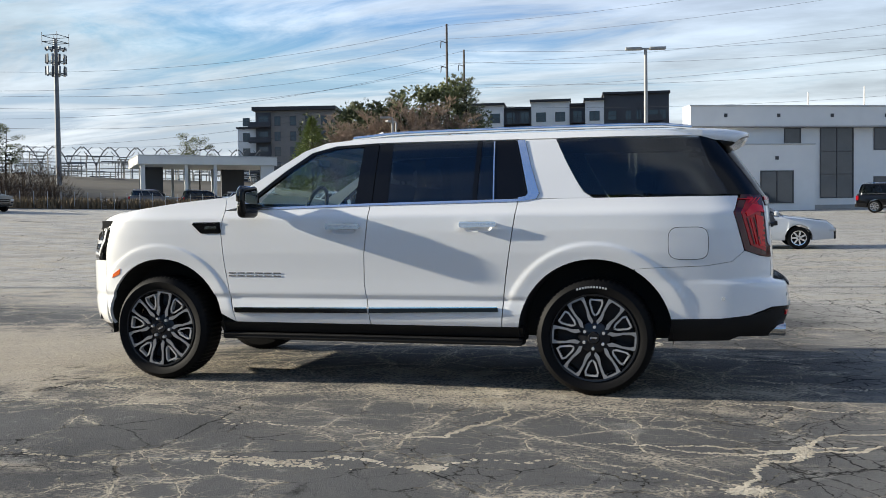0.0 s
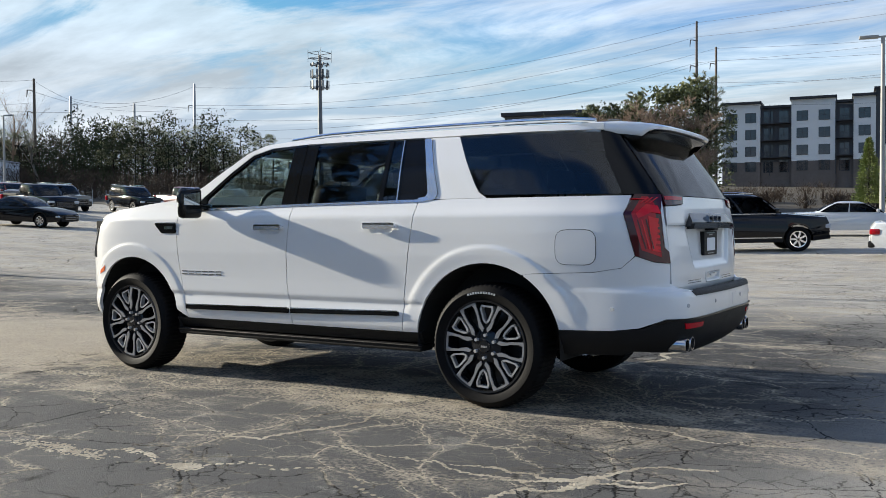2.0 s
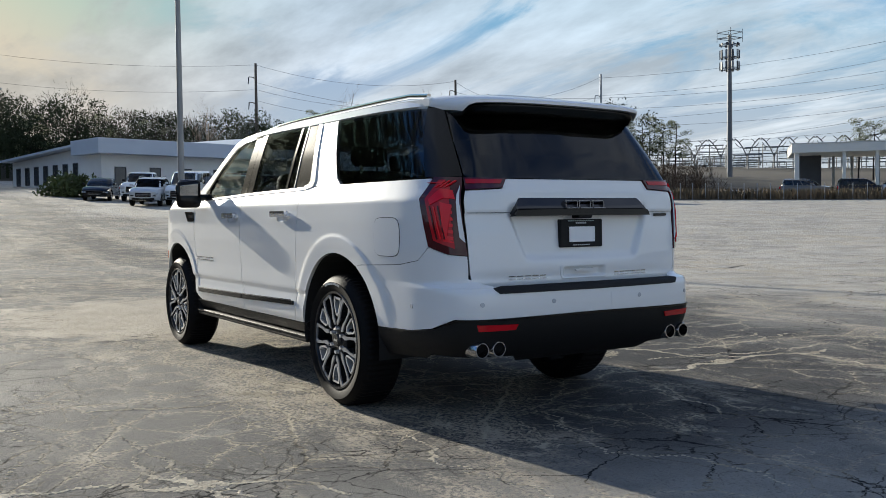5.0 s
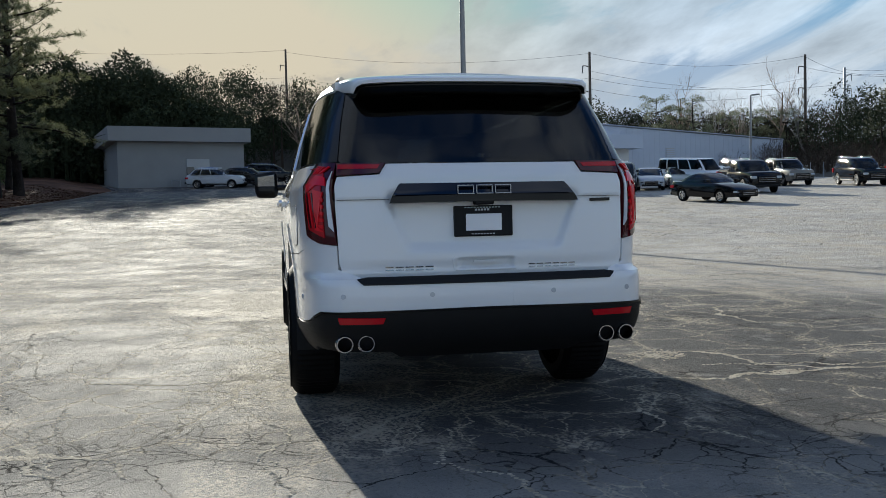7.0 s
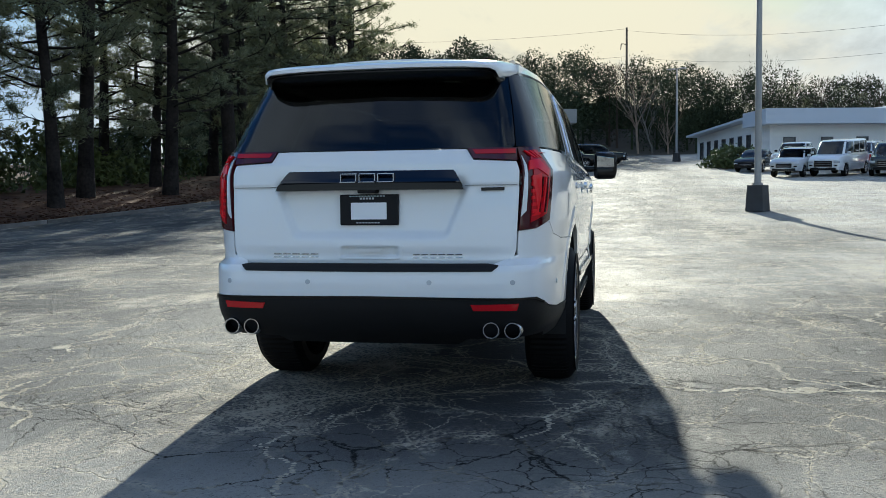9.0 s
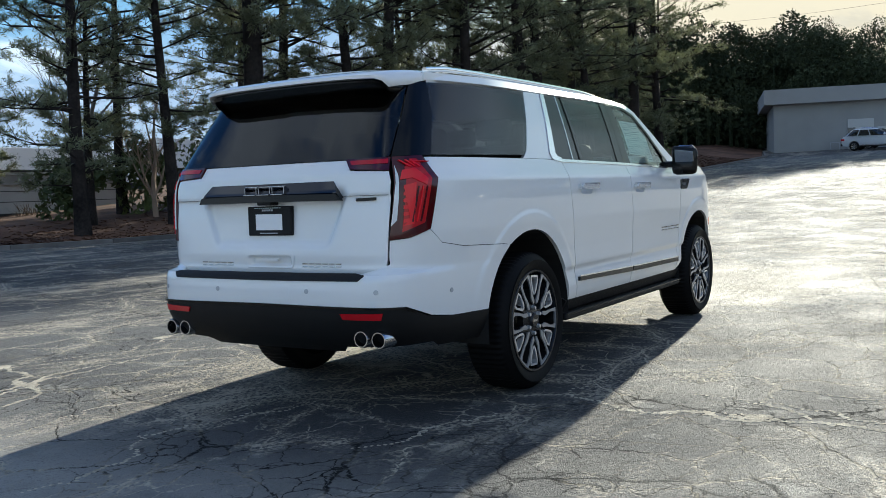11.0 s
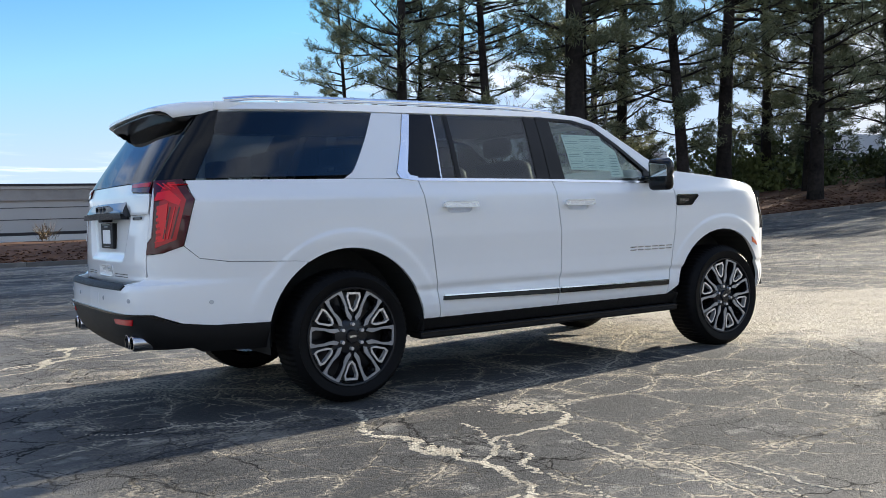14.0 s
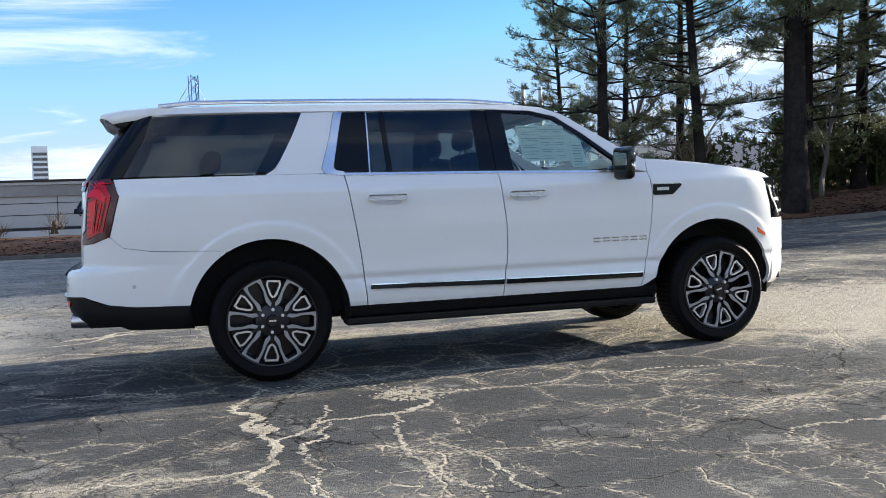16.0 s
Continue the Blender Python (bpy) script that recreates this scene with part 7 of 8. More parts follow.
# ---- poles, tower, wires ----
def light_pole(x, y, h, heads, turn=0, base=0.85, z=None):
    ob = thing("street_lamp", "tall grey car park light pole on a concrete base", "lamp", pose(x, y, ground_z(x, y) if z is None else z, 0, 0, turn), "car park lamps")
    bm = lathe([(0.0001, 0), (0.42, 0), (0.36, base), (0.0001, base)], 4)
    bm.transform(Matrix.Rotation(radians(90), 4, "X") @ Matrix.Rotation(radians(45), 4, "Y"))
    for v in bm.verts:
        v.co.z = abs(v.co.z)
    bmesh.ops.recalc_face_normals(bm, faces=bm.faces)
    part("base", bm, M_BASEDARK, ob, "dark tapered concrete base")
    part("collar", tube((0, 0, base), (0, 0, base + 0.08), 0.17, n=12), M_POLEGREY, ob)
    part("pole", tube((0, 0, base + 0.05), (0, 0, h), 0.115, 0.075, 12), M_POLEGREY, ob, "", True)
    for s in heads:
        bm = bmesh.new()
        add_box(bm, min(0.18 * s, 0.95 * s), max(0.18 * s, 0.95 * s), -0.17, 0.17, h - 0.02, h + 0.10, 0.03)
        part("lamp_head", bm, M_POLEGREY, ob, "flat box lamp head", True)
        part("arm", box(min(0, 0.2 * s), max(0, 0.2 * s), -0.04, 0.04, h + 0.0, h + 0.07), M_POLEGREY, ob)


light_pole(-0.1, 37.7, 8.5, (1, -1), 12)
light_pole(-24.1, 5.62, 10.2, (1, -1), 60)
light_pole(-20.4, 59.9, 7.4, (-1,), 20)
light_pole(-20.31, 60.47, 7.1, (-1,), 60)
light_pole(-70.0, 42.0, 7.5, (1,), 20)
light_pole(-86.0, 6.5, 9.0, (1, -1), 60)

tower = thing("cell_tower", "grey steel monopole with antenna panels on top", "tower", pose(-92, 112.2, 5.6))
part("mast", tube((0, 0, 0), (0, 0, 23.5), 0.46, 0.28, 14), M_TOWER, tower, "", True)
for z in (18.2, 20.0, 22.0):
    bm = bmesh.new()
    ring_ = [(1.45 * math.cos(a), 1.45 * math.sin(a), z) for a in np.linspace(0, 2 * math.pi, 13)]
    add_path(bm, ring_, 0.05, 4)
    for a in range(0, 360, 60):
        add_tube(bm, (0, 0, z), (1.45 * math.cos(radians(a)), 1.45 * math.sin(radians(a)), z), 0.05, n=4)
    part("platform", bm, M_TOWER, tower)
    for a in range(0, 360, 36):
        bm = bmesh.new()
        add_box(bm, 1.4, 1.55, -0.16, 0.16, z - 0.2, z + 1.1 if z < 21 else z + 0.2)
        bm.transform(Matrix.Rotation(radians(a + z * 20), 4, "Z"))
        part("antenna_panel", bm, M_POLEGREY if a % 72 else M_DARKPANEL, tower)
bm = bmesh.new()
for z in (23.0, 23.9):
    for k in range(4):
        a, b_ = radians(45 + 90 * k), radians(135 + 90 * k)
        add_tube(bm, (1.9 * math.cos(a), 1.9 * math.sin(a), z), (1.9 * math.cos(b_), 1.9 * math.sin(b_), z), 0.05, n=4)
for k in range(4):
    a = radians(45 + 90 * k)
    add_tube(bm, (1.9 * math.cos(a), 1.9 * math.sin(a), 22.4), (1.9 * math.cos(a), 1.9 * math.sin(a), 24.4), 0.05, n=4)
    add_tube(bm, (0, 0, 23.0), (1.9 * math.cos(a), 1.9 * math.sin(a), 23.0), 0.05, n=4)
part("top_frame", bm, M_TOWER, tower)


def power_pole(x, y, z0, z1, arms, turn=0, r=0.28, material=None, wood=False):
    ob = thing("power_pole", "tall %s transmission pole with insulator arms" % ("weathered wooden" if wood else "grey steel"), "pole", pose(x, y, z0, 0, 0, turn), "transmission poles")
    mm = material or (M_POLEBROWN if wood else M_STEEL)
    part("pole", tube((0, 0, -1), (0, 0, z1 - z0), r, r * 0.6, 10), mm, ob, "", True)
    for z, s in arms:
        bm = bmesh.new()
        zz = z - z0
        add_path(bm, [(0, 0, zz), (s * 0.5, 0, zz + 0.22), (s * 0.95, 0, zz + 0.25)], 0.07, 6)
        part("arm", bm, mm, ob)
        part("insulator", tube((s * 0.95, 0, zz + 0.25), (s * 1.05, 0, zz - 0.75), 0.09, 0.06, 6), M_WALLGREY if not wood else M_DARKPANEL, ob)
    return ob


power_pole(-37.2, 137.3, 8, 32.6, ((29.5, -1), (25.5, -1), (21.5, -1)), 30, wood=True)
power_pole(-37.2, 148.5, 8, 30.4, ((27.5, -1), (23.8, -1), (20.0, -1)), 30, wood=True)
power_pole(-104.6, 96.7, 5, 23.6, ((20, -1), (16, -1), (12, -1)), 30)
power_pole(-103.2, 83.8, 5, 19.0, ((17, 1), (14.5, 1)), 30)
power_pole(-110.5, 72.8, 5, 21.8, ((20, -1), (17, -1)), 30, wood=True)
power_pole(-115.9, 82.6, 5, 20.9, ((19.5, 1), (17.5, 1), (15.5, 1)), 30)
power_pole(-115.0, 42.8, 6, 22.6, ((20.5, -1), (17.0, -1), (13, -1)), 60, wood=True)
power_pole(-158.0, 2.0, 8, 30.0, ((27, -1), (23.5, -1), (19.5, 1)), 80, wood=True)
power_pole(-42.9, -105.0, 1, 16.4, (), 0, 0.4)
power_pole(-44.9, -104.0, 1, 16.2, (), 0, 0.4)


def sagged(a, b_, sag, n=14):
    a, b_ = Vector(a), Vector(b_)
    return [a.lerp(b_, k / n) - Vector((0, 0, sag * 4 * (k / n) * (1 - k / n))) for k in range(n + 1)]


def wire(a, b_, sag, r=0.02):
    bm = bmesh.new()
    add_path(bm, sagged(a, b_, sag), r, 3)
    tagged(part("power_line", bm, M_WIRE), "thin dark overhead power line", "cable", "overhead lines")


for za, zb, zc in ((32.4, 23.0, 37.0), (30.2, 20.2, 33.5), (26.2, 16.2, 29.0), (22.2, 12.2, 25.5)):
    wire((-37.2, 137.3, za), (-104.6, 96.7, zb), 3.0)
    wire((-37.2, 137.3, za), (75.0, 105.0, zc), 3.0)
for za, zb, zc in ((30.2, 18.8, 31.5), (28.2, 17.2, 29.5), (24.5, 14.8, 27.0), (20.8, 12.6, 23.0)):
    wire((-37.2, 148.5, za), (-103.2, 83.8, zb), 4.0)
    wire((-37.2, 148.5, za), (90.0, 135.0, zc), 3.5)
for (xa, ya, za), (xb, yb_, zb) in (((-104.6, 96.7, 23.2), (-115.9, 82.6, 20.6)), ((-103.2, 83.8, 18.8), (-110.5, 72.8, 21.5)), ((-110.5, 72.8, 21.6), (-115, 42.8, 22.4)), ((-110.5, 72.8, 18.5), (-115, 42.8, 19.0)), ((-110.5, 72.8, 17.0), (-115, 42.8, 17.5)),
                                    ((-115, 42.8, 22.4), (-158, 2, 29.5)), ((-115, 42.8, 19), (-158, 2, 25)), ((-115, 42.8, 13), (-158, 2, 18)), ((-158, 2, 29.8), (-150, -70, 30)), ((-158, 2, 25), (-150, -70, 26)), ((-158, 2, 18), (-150, -70, 20)), ((-104.6, 96.7, 20), (-110.5, 72.8, 20)), ((-115.9, 82.6, 18.5), (-115, 42.8, 20))):
    wire((xa, ya, za), (xb, yb_, zb), 1.6)

# substation: posts, beams, Y-shaped conductors
M_SUBSTEEL = mat("weathered_grey_steel", (0.15, 0.155, 0.16), 0.6, 0.3, var=0.2, scale=2)
sub = thing("substation", "steel lattice substation with many posts and bus bars", "substation", pose(-106, 149, 6.5, 0, 0, 40))
random.seed(11)
for i in range(22):
    for j in range(4):
        x_, y_ = -36 + i * 3.2 + random.uniform(-0.8, 0.8), -8 + j * 9
        h = random.choice((4.0, 5.5, 6.5, 7.5))
        part("post", tube((x_, y_, -1), (x_, y_, h), 0.14, 0.10, 5), M_SUBSTEEL, sub)
        if i % 2 == 0 or j == 1:
            bm = bmesh.new()
            add_tube(bm, (x_ - 2.6, y_, h), (x_ + 2.6, y_, h), 0.10, n=4)
            add_tube(bm, (x_ - 2.6, y_, h - 1.3), (x_ + 2.6, y_, h - 1.3), 0.08, n=4)
            for k in range(5):
                add_tube(bm, (x_ - 2.4 + k * 1.2, y_, h - 0.7), (x_ - 2.4 + k * 1.2, y_, h + 0.1), 0.06, n=4)
            part("cross_beam", bm, M_SUBSTEEL, sub)
for i in range(12):
    x_ = -30 + i * 5.0
    bm = bmesh.new()
    add_tube(bm, (x_, 2, -1), (x_, 2, 6.4), 0.16, n=5)
    for s in (1, -1):
        add_path(bm, [(x_, 2, 5.6), (x_ + s * 0.7, 2, 7.4), (x_ + s * 1.5, 2, 8.6), (x_ + s * 2.3, 2, 9.4)], 0.11, 4)
        add_path(bm, [(x_ + s * 0.7, 2, 7.4), (x_ + s * 1.7, 2, 7.8), (x_ + s * 2.2, 2, 8.5)], 0.07, 4)
        add_tube(bm, (x_ + s * 1.5, 2, 8.6), (x_ + s * 0.7, 2, 9.3), 0.07, n=4)
        add_tube(bm, (x_ + s * 2.3, 2, 9.4), (x_ + s * 2.4, 2, 9.0), 0.09, n=4)
    add_tube(bm, (x_ - 0.75, 2, 7.4), (x_ + 0.75, 2, 7.4), 0.08, n=4)
    part("switch_arm", bm, M_SUBSTEEL, sub)
for k in range(9):
    bm = bmesh.new()
    add_path(bm, sagged((-36, -8 + k * 3.0, 5.0 + (k % 3) * 1.4), (32, -8 + k * 3.0, 5.0 + (k % 3) * 1.4), 0.6), 0.04, 3)
    part("bus_bar", bm, M_SUBSTEEL, sub)
for k in range(6):
    part("transformer", box(-22 + k * 8.5, -19 + k * 8.5, 4, 7, -0.5, 2.6, 0.1), M_POLEGREY, sub)

# lattice pylon beyond the warehouse
pylon = thing("transmission_pylon", "grey steel lattice pylon with three pairs of arms far off", "pylon", pose(-76.7, -231, 0, 0, 0, 25))
bm = bmesh.new()
for sx in (-1, 1):
    for sy in (-1, 1):
        add_path(bm, [(2.4 * sx, 2.4 * sy, 0), (0.75 * sx, 0.75 * sy, 15), (0.45 * sx, 0.45 * sy, 24), (0, 0, 26.5)], 0.10, 4)
for k in range(14):
    z0_, z1_ = k * 1.75, (k + 1) * 1.75
    w0_, w1_ = (float(np.interp(z, [0, 15, 24], [2.4, 0.75, 0.45])) for z in (z0_, z1_))
    s = 1 if k % 2 else -1
    for q in (1, -1):
        add_tube(bm, (-w0_ * s, q * w0_, z0_), (w1_ * s, q * w1_, z1_), 0.07, n=4)
        add_tube(bm, (q * w0_, -w0_ * s, z0_), (q * w1_, w1_ * s, z1_), 0.07, n=4)
part("mast", bm, M_TOWER, pylon)
for z, ln in ((16.0, 3.0), (19.5, 3.6), (23.0, 2.8)):
    for s in (1, -1):
        bm = bmesh.new()
        add_tube(bm, (0, 0, z + 1.0), (s * ln, 0, z + 0.1), 0.08, n=4)
        add_tube(bm, (0, 0, z), (s * ln, 0, z + 0.1), 0.08, n=4)
        add_tube(bm, (s * ln, 0, z + 0.1), (s * ln, 0, z - 1.1), 0.10, n=4)
        part("arm", bm, M_TOWER, pylon)
# tower crane and far tower
crane = thing("tower_crane", "tall blue lattice tower crane far off with a pale jib", "crane", pose(-12, -413, 5, 0, 0, 20))
M_BLUESTEEL = mat("blue_painted_steel", (0.04, 0.12, 0.30), 0.5, 0.3, var=0.2)
bm = bmesh.new()
for sx in (-1.6, 1.6):
    for sy in (-1.6, 1.6):
        add_tube(bm, (sx, sy, 0), (sx, sy, 58), 0.28, n=4)
for k in range(19):
    z = k * 3.05
    s = 1 if k % 2 else -1
    add_tube(bm, (-1.6 * s, -1.6, z), (1.6 * s, -1.6, z + 3.05), 0.18, n=4)
    add_tube(bm, (-1.6, 1.6 * s, z), (-1.6, -1.6 * s, z + 3.05), 0.18, n=4)
    add_tube(bm, (1.6 * s, 1.6, z), (-1.6 * s, 1.6, z + 3.05), 0.18, n=4)
part("mast", bm, M_BLUESTEEL, crane)
bm = bmesh.new()
add_box(bm, 0, 22, -0.9, 0.9, 36, 38.2)
bm.transform(Matrix.Translation((0, 0, 37)) @ Matrix.Rotation(radians(12), 4, "Y") @ Matrix.Translation((0, 0, -37)))
part("jib", bm, M_WALLWHITE, crane, "pale jib")
part("counterweight", box(-9, -4.5, -2, 2, 35, 43), M_WALLWHITE, crane)
bm = bmesh.new()
for a, b_ in (((0, 0, 57), (14, 0, 36)), ((0, 0, 54), (9, 0, 38)), ((0, 0, 57), (-7, 0, 43))):
    add_tube(bm, a, b_, 0.14, n=4)
part("stay", bm, M_STEEL, crane)
far_t = thing("office_tower", "pale distant glass office tower", "building", pose(85, -690, 0, 0, 0, 10))
part("shaft", box(-5, 5, -5, 5, 0, 54), M_METALBLUE, far_t)
for k in range(12):
    part("window_band", box(-4.6, 4.6, 5.01, 5.06, 8 + k * 3.6, 10 + k * 3.6), M_WINDOW, far_t)


# ---- trees ----
def grow_pine(seed, height, bare_to, reach):
    """Trunk and limbs, and needle tufts; returns two meshes."""
    rnd = random.Random(seed)
    wood, leaf_v, leaf_f = bmesh.new(), [], []
    lean = Vector((rnd.uniform(-0.03, 0.03), rnd.uniform(-0.03, 0.03), 1))
    ts = [k / 10 for k in range(11)]
    axis = [Vector((lean.x * height * t + 0.15 * math.sin(t * 5 + seed), lean.y * height * t + 0.12 * math.cos(t * 4 + seed), height * t - 0.3)) for t in ts]
    r0 = height * 0.016
    add_path(wood, axis, [r0 * (1.25 if k == 0 else 1) * (1 - 0.85 * t) for k, t in enumerate(ts)], 8)

    def tuft(p, d, size):
        n_ = 30
        for _ in range(n_):
            v = (d * 0.55 + Vector((rnd.gauss(0, 0.6), rnd.gauss(0, 0.6), rnd.gauss(0.15, 0.5)))).normalized()
            o = p + Vector((rnd.gauss(0, 0.13), rnd.gauss(0, 0.13), rnd.gauss(0, 0.10))) * (size / 0.3)
            s = v.cross(Vector((rnd.random() - 0.5, rnd.random() - 0.5, rnd.random() - 0.5))).normalized() * 0.020
            q = o + v * size * rnd.uniform(0.55, 1.1)
            i = len(leaf_v)
            leaf_v.extend((o - s, o + s, q))
            leaf_f.append((i, i + 1, i + 2))

    n_l = int(height * 3.6)
    for k in range(n_l):
        t = bare_to + (0.985 - bare_to) * (k + rnd.random()) / n_l
        i = min(9, int(t * 10))
        p = axis[i].lerp(axis[i + 1], t * 10 - i)
        a = rnd.uniform(0, 2 * math.pi)
        u = (t - bare_to) / (1 - bare_to)
        ln = reach * (0.35 + 0.85 * math.sin(math.pi * min(1, 0.18 + u * 0.80))) * rnd.uniform(0.55, 1.15)
        if u < 0.15 and rnd.random() < 0.5:
            ln *= 0.6
        rise = rnd.uniform(-0.18, 0.28) + 0.35 * u
        pts = [p]
        d = Vector((math.cos(a), math.sin(a), rise)).normalized()
        for s in range(5):
            d = (d + Vector((rnd.gauss(0, 0.12), rnd.gauss(0, 0.12), rnd.gauss(0.03, 0.09)))).normalized()
            pts.append(pts[-1] + d * ln / 5)
        rb = 0.022 + 0.011 * ln
        add_path(wood, pts, [rb * (1 - 0.17 * j) for j in range(6)], 4)
        for j in range(1, 6):
            for _ in range(2 if j < 3 else 3):
                if j < 2 and rnd.random() < 0.6:
                    continue
                b_ = (d + Vector((rnd.gauss(0, 0.7), rnd.gauss(0, 0.7), rnd.gauss(0.15, 0.35)))).normalized()
                tip = pts[j] + b_ * rnd.uniform(0.3, 0.9) * (0.5 + ln * 0.14)
                add_tube(wood, pts[j], tip, rb * 0.38, rb * 0.15, 3, False)
                if rnd.random() < 0.76:
                    tuft(tip, b_, rnd.uniform(0.20, 0.31))
                    if rnd.random() < 0.75:
                        tuft(pts[j].lerp(tip, 0.65), b_, rnd.uniform(0.18, 0.28))
    me = bpy.data.meshes.new("needles")
    me.from_pydata(leaf_v, [], leaf_f)
    me.materials.append(M_NEEDLE)
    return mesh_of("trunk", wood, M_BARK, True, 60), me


def grow_round_pine(seed, height):
    """A bare trunk under a rounded head of flattened needle clumps; returns two meshes."""
    rnd = random.Random(seed)
    wood, vs, fs = bmesh.new(), [], []
    lean = rnd.uniform(-0.05, 0.05)
    axis = [Vector((lean * height * t + 0.2 * math.sin(3 * t + seed), 0.15 * math.cos(4 * t + seed), height * t - 0.3)) for t in np.linspace(0, 1, 9)]
    add_path(wood, axis, [height * 0.016 * (1 - 0.8 * k / 8) for k in range(9)], 7)
    for k in range(26):
        t = rnd.uniform(0.42, 1.0)
        i = min(7, int(t * 8))
        p = axis[i].lerp(axis[i + 1], t * 8 - i)
        u = (t - 0.42) / 0.58
        ln = height * 0.24 * math.sqrt(max(0.05, 1 - (1.5 * u - 0.62) ** 2)) * rnd.uniform(0.55, 1.1)
        a = rnd.uniform(0, 6.283)
        tip = p + Vector((math.cos(a) * ln, math.sin(a) * ln, ln * rnd.uniform(0.05, 0.4)))
        add_path(wood, [p, p.lerp(tip, 0.5) - Vector((0, 0, 0.05 * ln)), tip], [0.07, 0.05, 0.025], 4)
        rc = height * rnd.uniform(0.050, 0.085)
        for _ in range(260):
            d = Vector((rnd.gauss(0, 1), rnd.gauss(0, 1), rnd.gauss(0, 1))).normalized()
            o = tip + Vector((d.x, d.y, d.z * 0.55)) * rc * rnd.random() ** 0.4
            q = o + (d + Vector((0, 0, 0.5))).normalized() * rnd.uniform(0.18, 0.34)
            s = d.cross(Vector((rnd.random() - 0.5, rnd.random() - 0.5, rnd.random() - 0.5))).normalized() * 0.030
            n0 = len(vs)
            vs.extend((o - s, o + s, q))
            fs.append((n0, n0 + 1, n0 + 2))
    me = bpy.data.meshes.new("needles")
    me.from_pydata(vs, [], fs)
    me.materials.append(M_NEEDLE)
    return mesh_of("trunk", wood, M_BARK, True, 60), me


def grow_bare(seed, height, spread=1.0, material=None, levels=4, first=0.25, least=0.0):
    rnd = random.Random(seed)
    wood = bmesh.new()

    def branch(p, d, ln, r, lev):
        n_ = 4 if lev else 6
        pts = [p]
        for _ in range(n_):
            d = (d + Vector((rnd.gauss(0, 0.10), rnd.gauss(0, 0.10), rnd.gauss(0.03, 0.06)))).normalized()
            pts.append(pts[-1] + d * ln / n_)
        add_path(wood, pts, [max(least, r * (1 - 0.7 * j / n_)) for j in range(n_ + 1)], 6 if lev == 0 else 3)
        if lev < levels:
            for k in range(7 if lev == 0 else 5):
                j = rnd.uniform(first if lev == 0 else 0.25, 1) * n_
                i = min(n_ - 1, int(j))
                q = pts[i].lerp(pts[i + 1], j - i)
                a = rnd.uniform(0, 2 * math.pi)
                side = Vector((math.cos(a), math.sin(a), 0.25)) * spread
                branch(q, (d + side * rnd.uniform(0.6, 1.1)).normalized(), ln * rnd.uniform(0.38, 0.62), r * (1 - 0.7 * j / n_) * 0.6, lev + 1)

    branch(Vector((0, 0, -0.3)), Vector((0, 0, 1)), height * 0.72, height * 0.016, 0)
    return mesh_of("trunk", wood, material or M_TWIGGREY, True, 60)


PINES = [grow_pine(3, 19, 0.12, 3.6), grow_pine(8, 21, 0.22, 3.3), grow_pine(14, 18, 0.16, 3.0), grow_pine(21, 20, 0.10, 4.2), grow_round_pine(27, 15), grow_round_pine(33, 15)]


def plant_pine(k, x, y, z, size, turn, label="tall dark loblolly pine with open crown"):
    ob = thing("pine_tree", label, "tree", Matrix.LocRotScale((x, y, z), Euler((0, 0, radians(turn))), (size, size, size)), "row of pines")
    for name, me in zip(("trunk", "crown"), PINES[k]):
        o = new(name, me)
        o.parent = ob


random.seed(4)
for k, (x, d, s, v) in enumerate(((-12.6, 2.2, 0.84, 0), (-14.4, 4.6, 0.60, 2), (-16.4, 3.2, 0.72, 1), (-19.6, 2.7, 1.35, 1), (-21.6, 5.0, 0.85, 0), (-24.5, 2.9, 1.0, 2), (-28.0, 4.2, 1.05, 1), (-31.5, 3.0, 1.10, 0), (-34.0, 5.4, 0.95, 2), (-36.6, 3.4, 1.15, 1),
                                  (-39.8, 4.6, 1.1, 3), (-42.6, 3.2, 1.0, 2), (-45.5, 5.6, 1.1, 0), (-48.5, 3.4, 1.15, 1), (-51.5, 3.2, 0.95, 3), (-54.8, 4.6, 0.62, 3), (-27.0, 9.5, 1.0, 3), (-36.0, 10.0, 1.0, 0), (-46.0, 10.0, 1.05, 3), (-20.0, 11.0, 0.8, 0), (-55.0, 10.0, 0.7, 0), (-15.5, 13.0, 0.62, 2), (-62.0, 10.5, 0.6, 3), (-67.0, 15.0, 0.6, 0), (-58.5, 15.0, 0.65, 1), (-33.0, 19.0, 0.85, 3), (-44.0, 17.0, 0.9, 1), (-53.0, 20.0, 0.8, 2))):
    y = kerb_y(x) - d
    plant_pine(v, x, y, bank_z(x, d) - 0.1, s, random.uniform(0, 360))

BARE = [grow_bare(5, 11, 1.0, M_TWIGGREY), grow_bare(9, 12, 0.8, M_TWIG), grow_bare(12, 10, 0.9, M_TWIG, 4, 0.1)]


def plant_bare(k, x, y, z, s, turn, label="bare leafless winter tree"):
    ob = thing("bare_tree", label, "tree", Matrix.LocRotScale((x, y, z), Euler((0, 0, radians(turn))), (s, s, s)), "bare trees")
    o = new("trunk", BARE[k])
    o.parent = ob


for x, y, s, k in ((-14.8, -25.5, 0.85, 0), (-17.5, -24.5, 0.75, 2), (-23.0, -24.0, 0.7, 0), (-104, 108, 0.6, 0), (-112, 100, 0.62, 0), (-118, 96, 0.6, 2), (-81.2, 93.7, 0.62, 0), (-79.8, 95.0, 0.55, 0)):
    plant_bare(k, x, y, (bank_z(x, kerb_y(x) - y) if y < 0 else 5) - 0.1, s, 40 * k)


